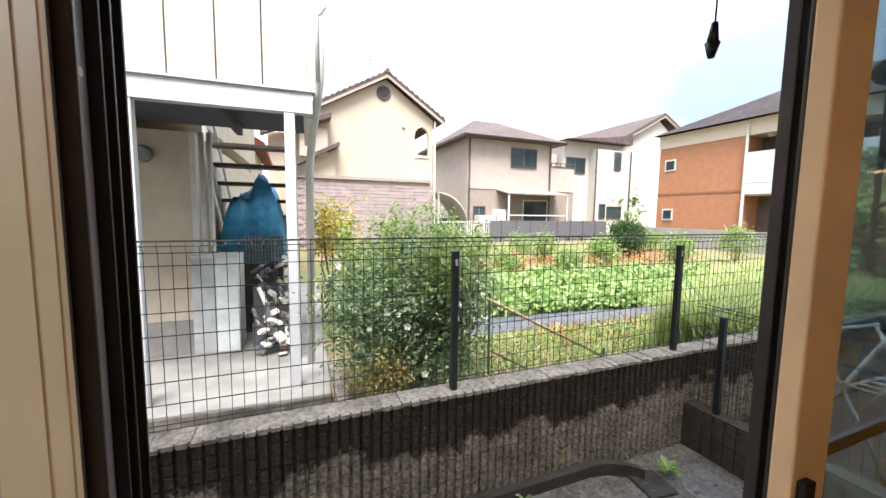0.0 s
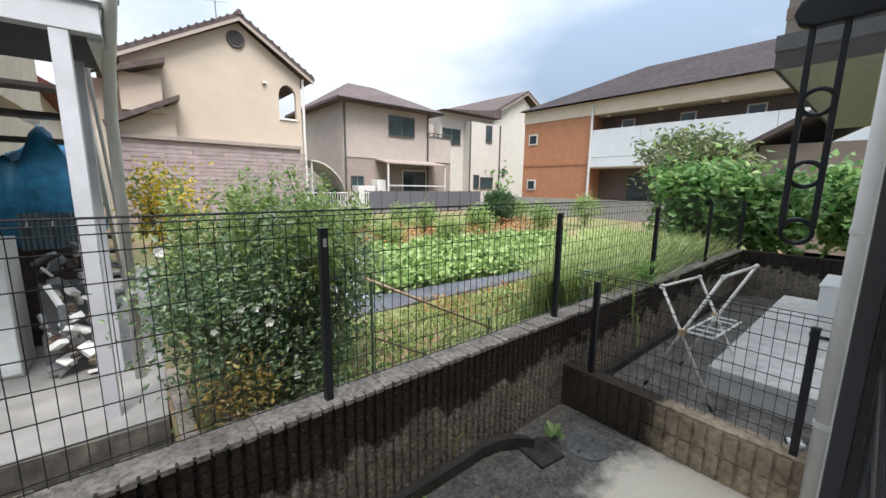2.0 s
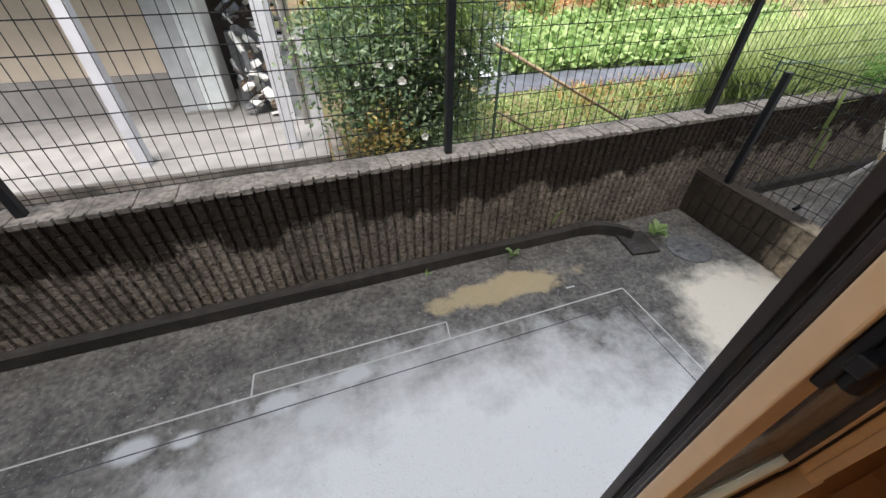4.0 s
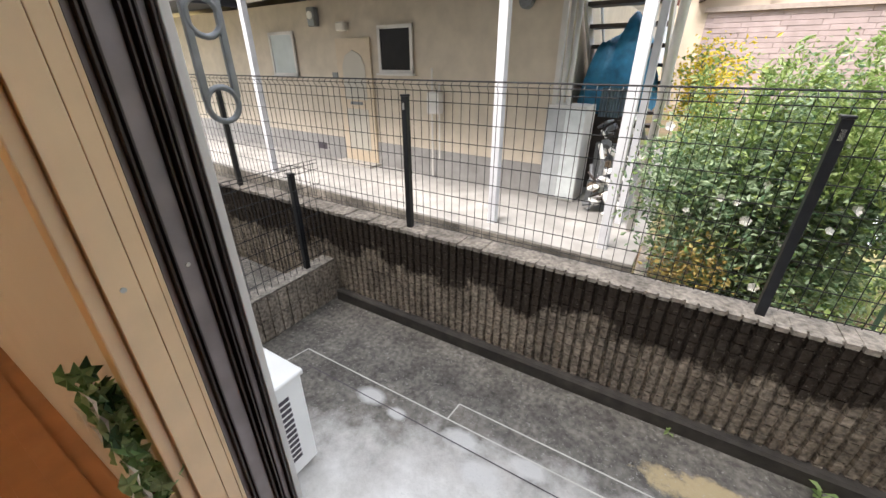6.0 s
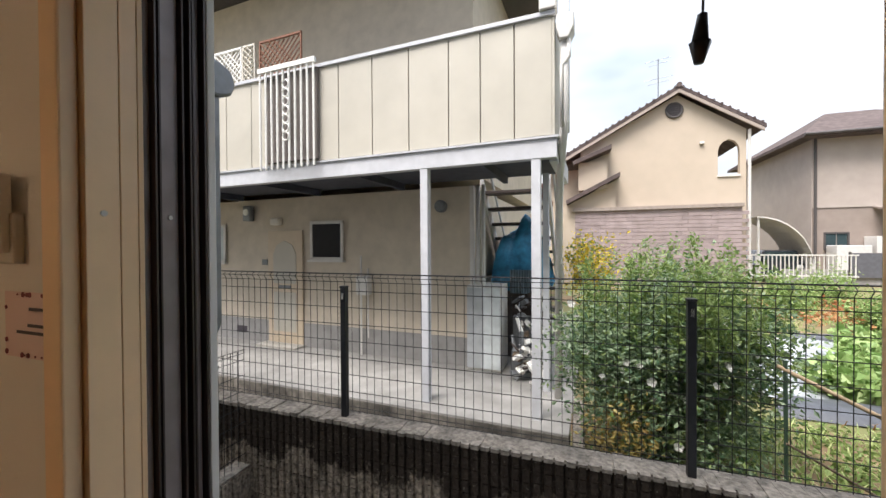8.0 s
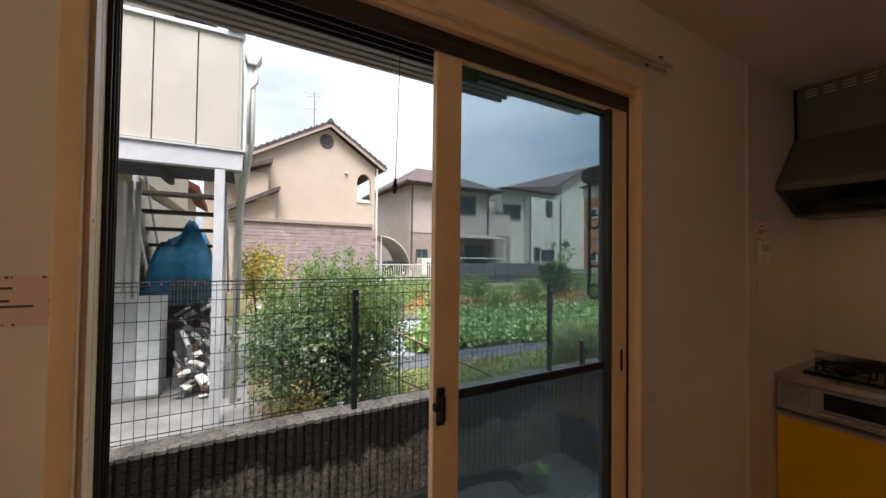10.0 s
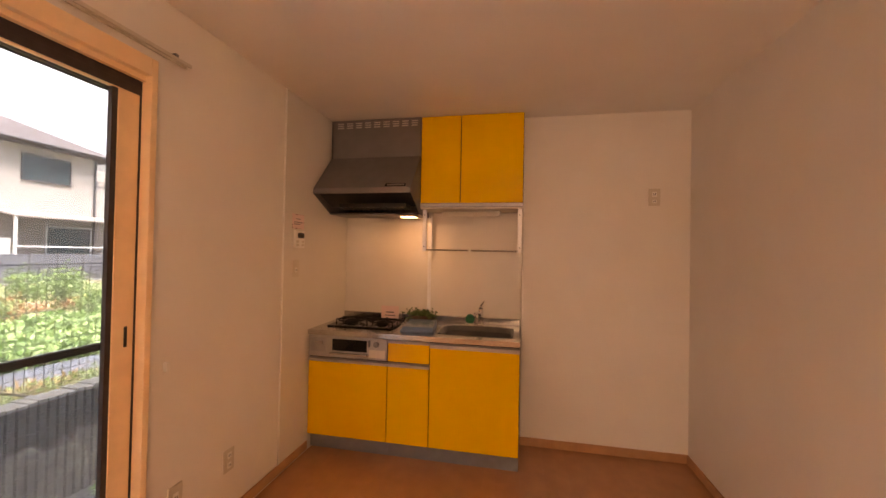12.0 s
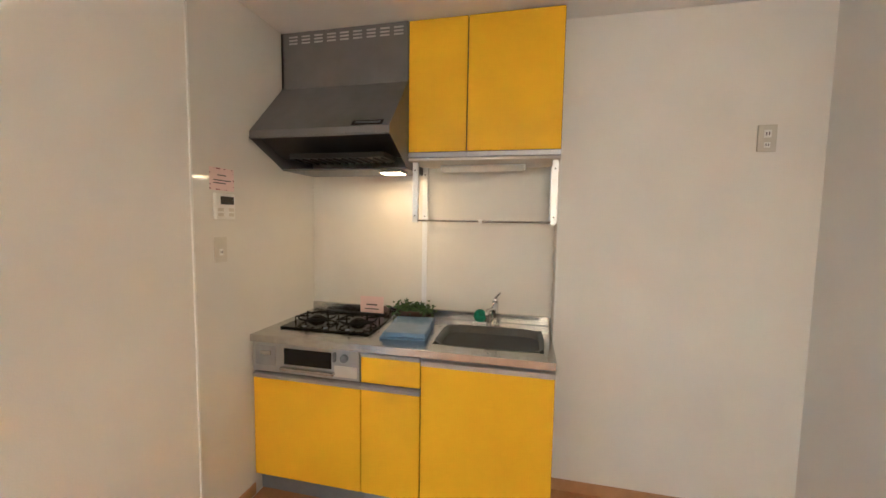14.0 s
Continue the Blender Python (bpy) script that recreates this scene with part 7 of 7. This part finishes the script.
part("upright", MB().rod((3.28, 3.22, GZ), (3.28, 3.2, 0.05), 0.012, 8), surf("stake_green_b", (0.05, 0.09, 0.06), 0.5), sr)
part("lower_pole", MB().rod((1.9, 3.18, 0.20), (2.7, 3.18, -0.25), 0.008, 8), BARK, sr)
single("green_stake", MB().rod((4.25, 2.72, 0.50), (5.6, 2.75, 0.40), 0.012, 8).rod((4.25, 2.72, 0.50), (4.25, 2.72, GZ), 0.012, 8), surf("stake_pale_green", (0.20, 0.30, 0.22), 0.5), "pale green garden frame", "stake")
single("planter_kerb", MB().box(0.62, 0.72, 2.62, 4.6, GZ - 0.05, GZ + 0.06), CAPCONC, "narrow concrete kerb beside the walkway", "kerb", kind="structure", bevel=0.006)
single("planter_kerb", MB().box(0.80, 0.90, 2.55, 3.2, GZ - 0.05, GZ + 0.10), surf("old_plank", (0.24, 0.20, 0.15), 0.9, var=0.3), "weathered edging plank under the shrub", "plank", bevel=0.004)

# young weed on the wall top beside the far post
fp = [(4.78 + 0.02 * math.sin(i * 2.0), 2.30 + 0.02 * math.cos(i * 1.4), CAP + 0.02 + i * 0.022) for i in range(13)]
fw = thing("wall_weed", "bright green weed growing from the wall top", "weed")
part("stem", MB().path(fp, 0.004, 5), SHRUBLITE, fw)
part("leaves", leaves(fp[2:], 160, 0.075, (0.045, 0.04, 0.025), 811, 0.05, 0.22), leaf_mat("weed_leaf", (0.14, 0.30, 0.06), (0.30, 0.48, 0.14), 0.4), fw)

# trailing ivy on the window's inner jamb
iv = thing("ivy_garland", "artificial ivy with white flowers beside the window", "artificial plant")
ivc = [(0.085 + 0.010 * math.sin(i * 1.7) + i * 0.0008, WY - 0.046 - 0.008 * math.cos(i * 2.3), 0.985 - i * 0.0135) for i in range(22)]
part("stem", MB().path(ivc, 0.002, 5), BARK, iv)


def lobed(centres, n, size, spread, seed):
    """Five-lobed leaves, each a cupped star of ten points round its middle."""
    rnd = random.Random(seed)
    b = MB()
    for i in range(n):
        c = Vector(rnd.choice(centres)) + Vector([rnd.gauss(0, 1) * q for q in spread])
        ax = Vector((rnd.gauss(0.5, 0.5), -1, rnd.gauss(0.3, 0.5))).normalized()
        u = ax.orthogonal().normalized()
        w = ax.cross(u)
        s_, a0 = size * rnd.uniform(0.6, 1.2), rnd.uniform(0, 6.28)
        k = len(b.v)
        b.v.append(tuple(c))
        for j in range(10):
            r = s_ * (0.30 if j % 2 else (0.62 if j == 0 else 0.5))
            a = a0 + j * math.pi / 5
            b.v.append(tuple(c + u * r * math.cos(a) + w * r * math.sin(a) + ax * (0.10 * s_ if j % 2 else -0.06 * s_)))
        b.f += [(k, k + 1 + j, k + 1 + (j + 1) % 10) for j in range(10)]
    return b


part("leaves", lobed(ivc, 70, 0.044, (0.012, 0.006, 0.010), 701), IVYLEAF, iv)
part("leaves", lobed(ivc, 20, 0.040, (0.014, 0.004, 0.012), 702), leaf_mat("ivy_dark", (0.03, 0.10, 0.05), (0.10, 0.20, 0.10), 0.25), iv)
f2 = MB()
rnd = random.Random(5)
for i in range(9):
    c = Vector(rnd.choice(ivc)) + Vector((rnd.gauss(0.004, 0.008), -0.015, rnd.gauss(0, 0.010)))
    for k in range(5):
        a = k * 1.2566
        d, e = Vector((math.cos(a), 0, math.sin(a))), Vector((-math.sin(a), 0, math.cos(a)))
        f2.face(c, c + d * 0.013 + e * 0.009 + Vector((0, -0.006, 0)), c + d * 0.026 + Vector((0, -0.008, 0)), c + d * 0.013 - e * 0.009 + Vector((0, -0.006, 0)))
part("flowers", f2, PETAL, iv, "white flowers")["kind"] = "stuff"

# ---- repeated pieces ----
BW, BHT = 0.399, 0.1985


def ribbed_block():
    """Seven rough ribs with deep grooves between; the rib faces are cut in uneven lengths."""
    b = MB()
    b.box(0, BW, 0.022, 0.04, 0, BHT)
    for i in range(7):
        x = 0.004 + i * 0.0571
        x1 = x + 0.0455
        cuts = [0.0, BHT * (0.28 + 0.05 * (i * 5 % 7) / 7), BHT * (0.62 + 0.06 * (i * 3 % 5) / 5), BHT]
        for k in range(3):
            za, zb = cuts[k] + 0.001, cuts[k + 1] - 0.001
            out = 0.004 * ((i * 7 + k * 4) % 5) / 4
            n = len(b.v)
            b.v += [(x, 0.022, za), (x1, 0.022, za), (x1, 0.022, zb), (x, 0.022, zb), (x + 0.006, out, za + 0.002), (x1 - 0.006, out, za + 0.002), (x1 - 0.006, out, zb - 0.002), (x + 0.006, out, zb - 0.002)]
            b.f += [tuple(n + q for q in f) for f in ((4, 5, 6, 7), (0, 1, 5, 4), (1, 2, 6, 5), (2, 3, 7, 6), (3, 0, 4, 7))]
    return b


bmesh_ = ribbed_block().mesh("block", BLOCK)
rnd = random.Random(12)
for r_ in range(4):
    for c_ in range(45):
        o = new("block", bmesh_)
        o.parent = fence_wall
        o.location = (-9 + c_ * 0.4 + (0.2 if r_ % 2 else 0) * 0, 2.280 + rnd.uniform(-0.002, 0.002), CAP - 0.012 - (r_ + 1) * 0.2)
# floor strips
pm = MB().box(0, 0.9, 0, 0.0754, -0.012, 0).mesh("board", FLOORWOOD, 0.0002, segs=1)
for r_ in range(36):
    y = YR + 0.0 + r_ * 0.0755
    if y + 0.0745 > WY:
        break
    off = (r_ * 0.37) % 0.9
    for c_ in range(8):
        x = XL - 0.9 + off + c_ * 0.9003
        x1 = min(x + 0.9, XB)
        if x1 - max(x, XL) < 0.02:
            continue
        x = max(x, XL)
        o = new("board", pm)
        o.parent = floor
        o.location, o.scale = (x, y, 0), ((x1 - x) / 0.9, 1, 1)
# cladding courses on the cream house
sm = MB().box(0, 1.045, -0.02, 0, 0, 0.152).mesh("stone", H1STONE, 0.008, segs=1)
band = [o for o in h1.children if o.name.startswith("stone_band")][0]
for r_ in range(19):
    for c_ in range(6):
        o = new("stone", sm)
        o.parent = band
        o.location = (0.62 + c_ * 1.06 + (0.25 if r_ % 2 else 0) * 0.9, Y1 - 0.302 - (0.008 if (r_ + c_) % 3 == 0 else 0), GZ + 0.18 + r_ * 0.162)
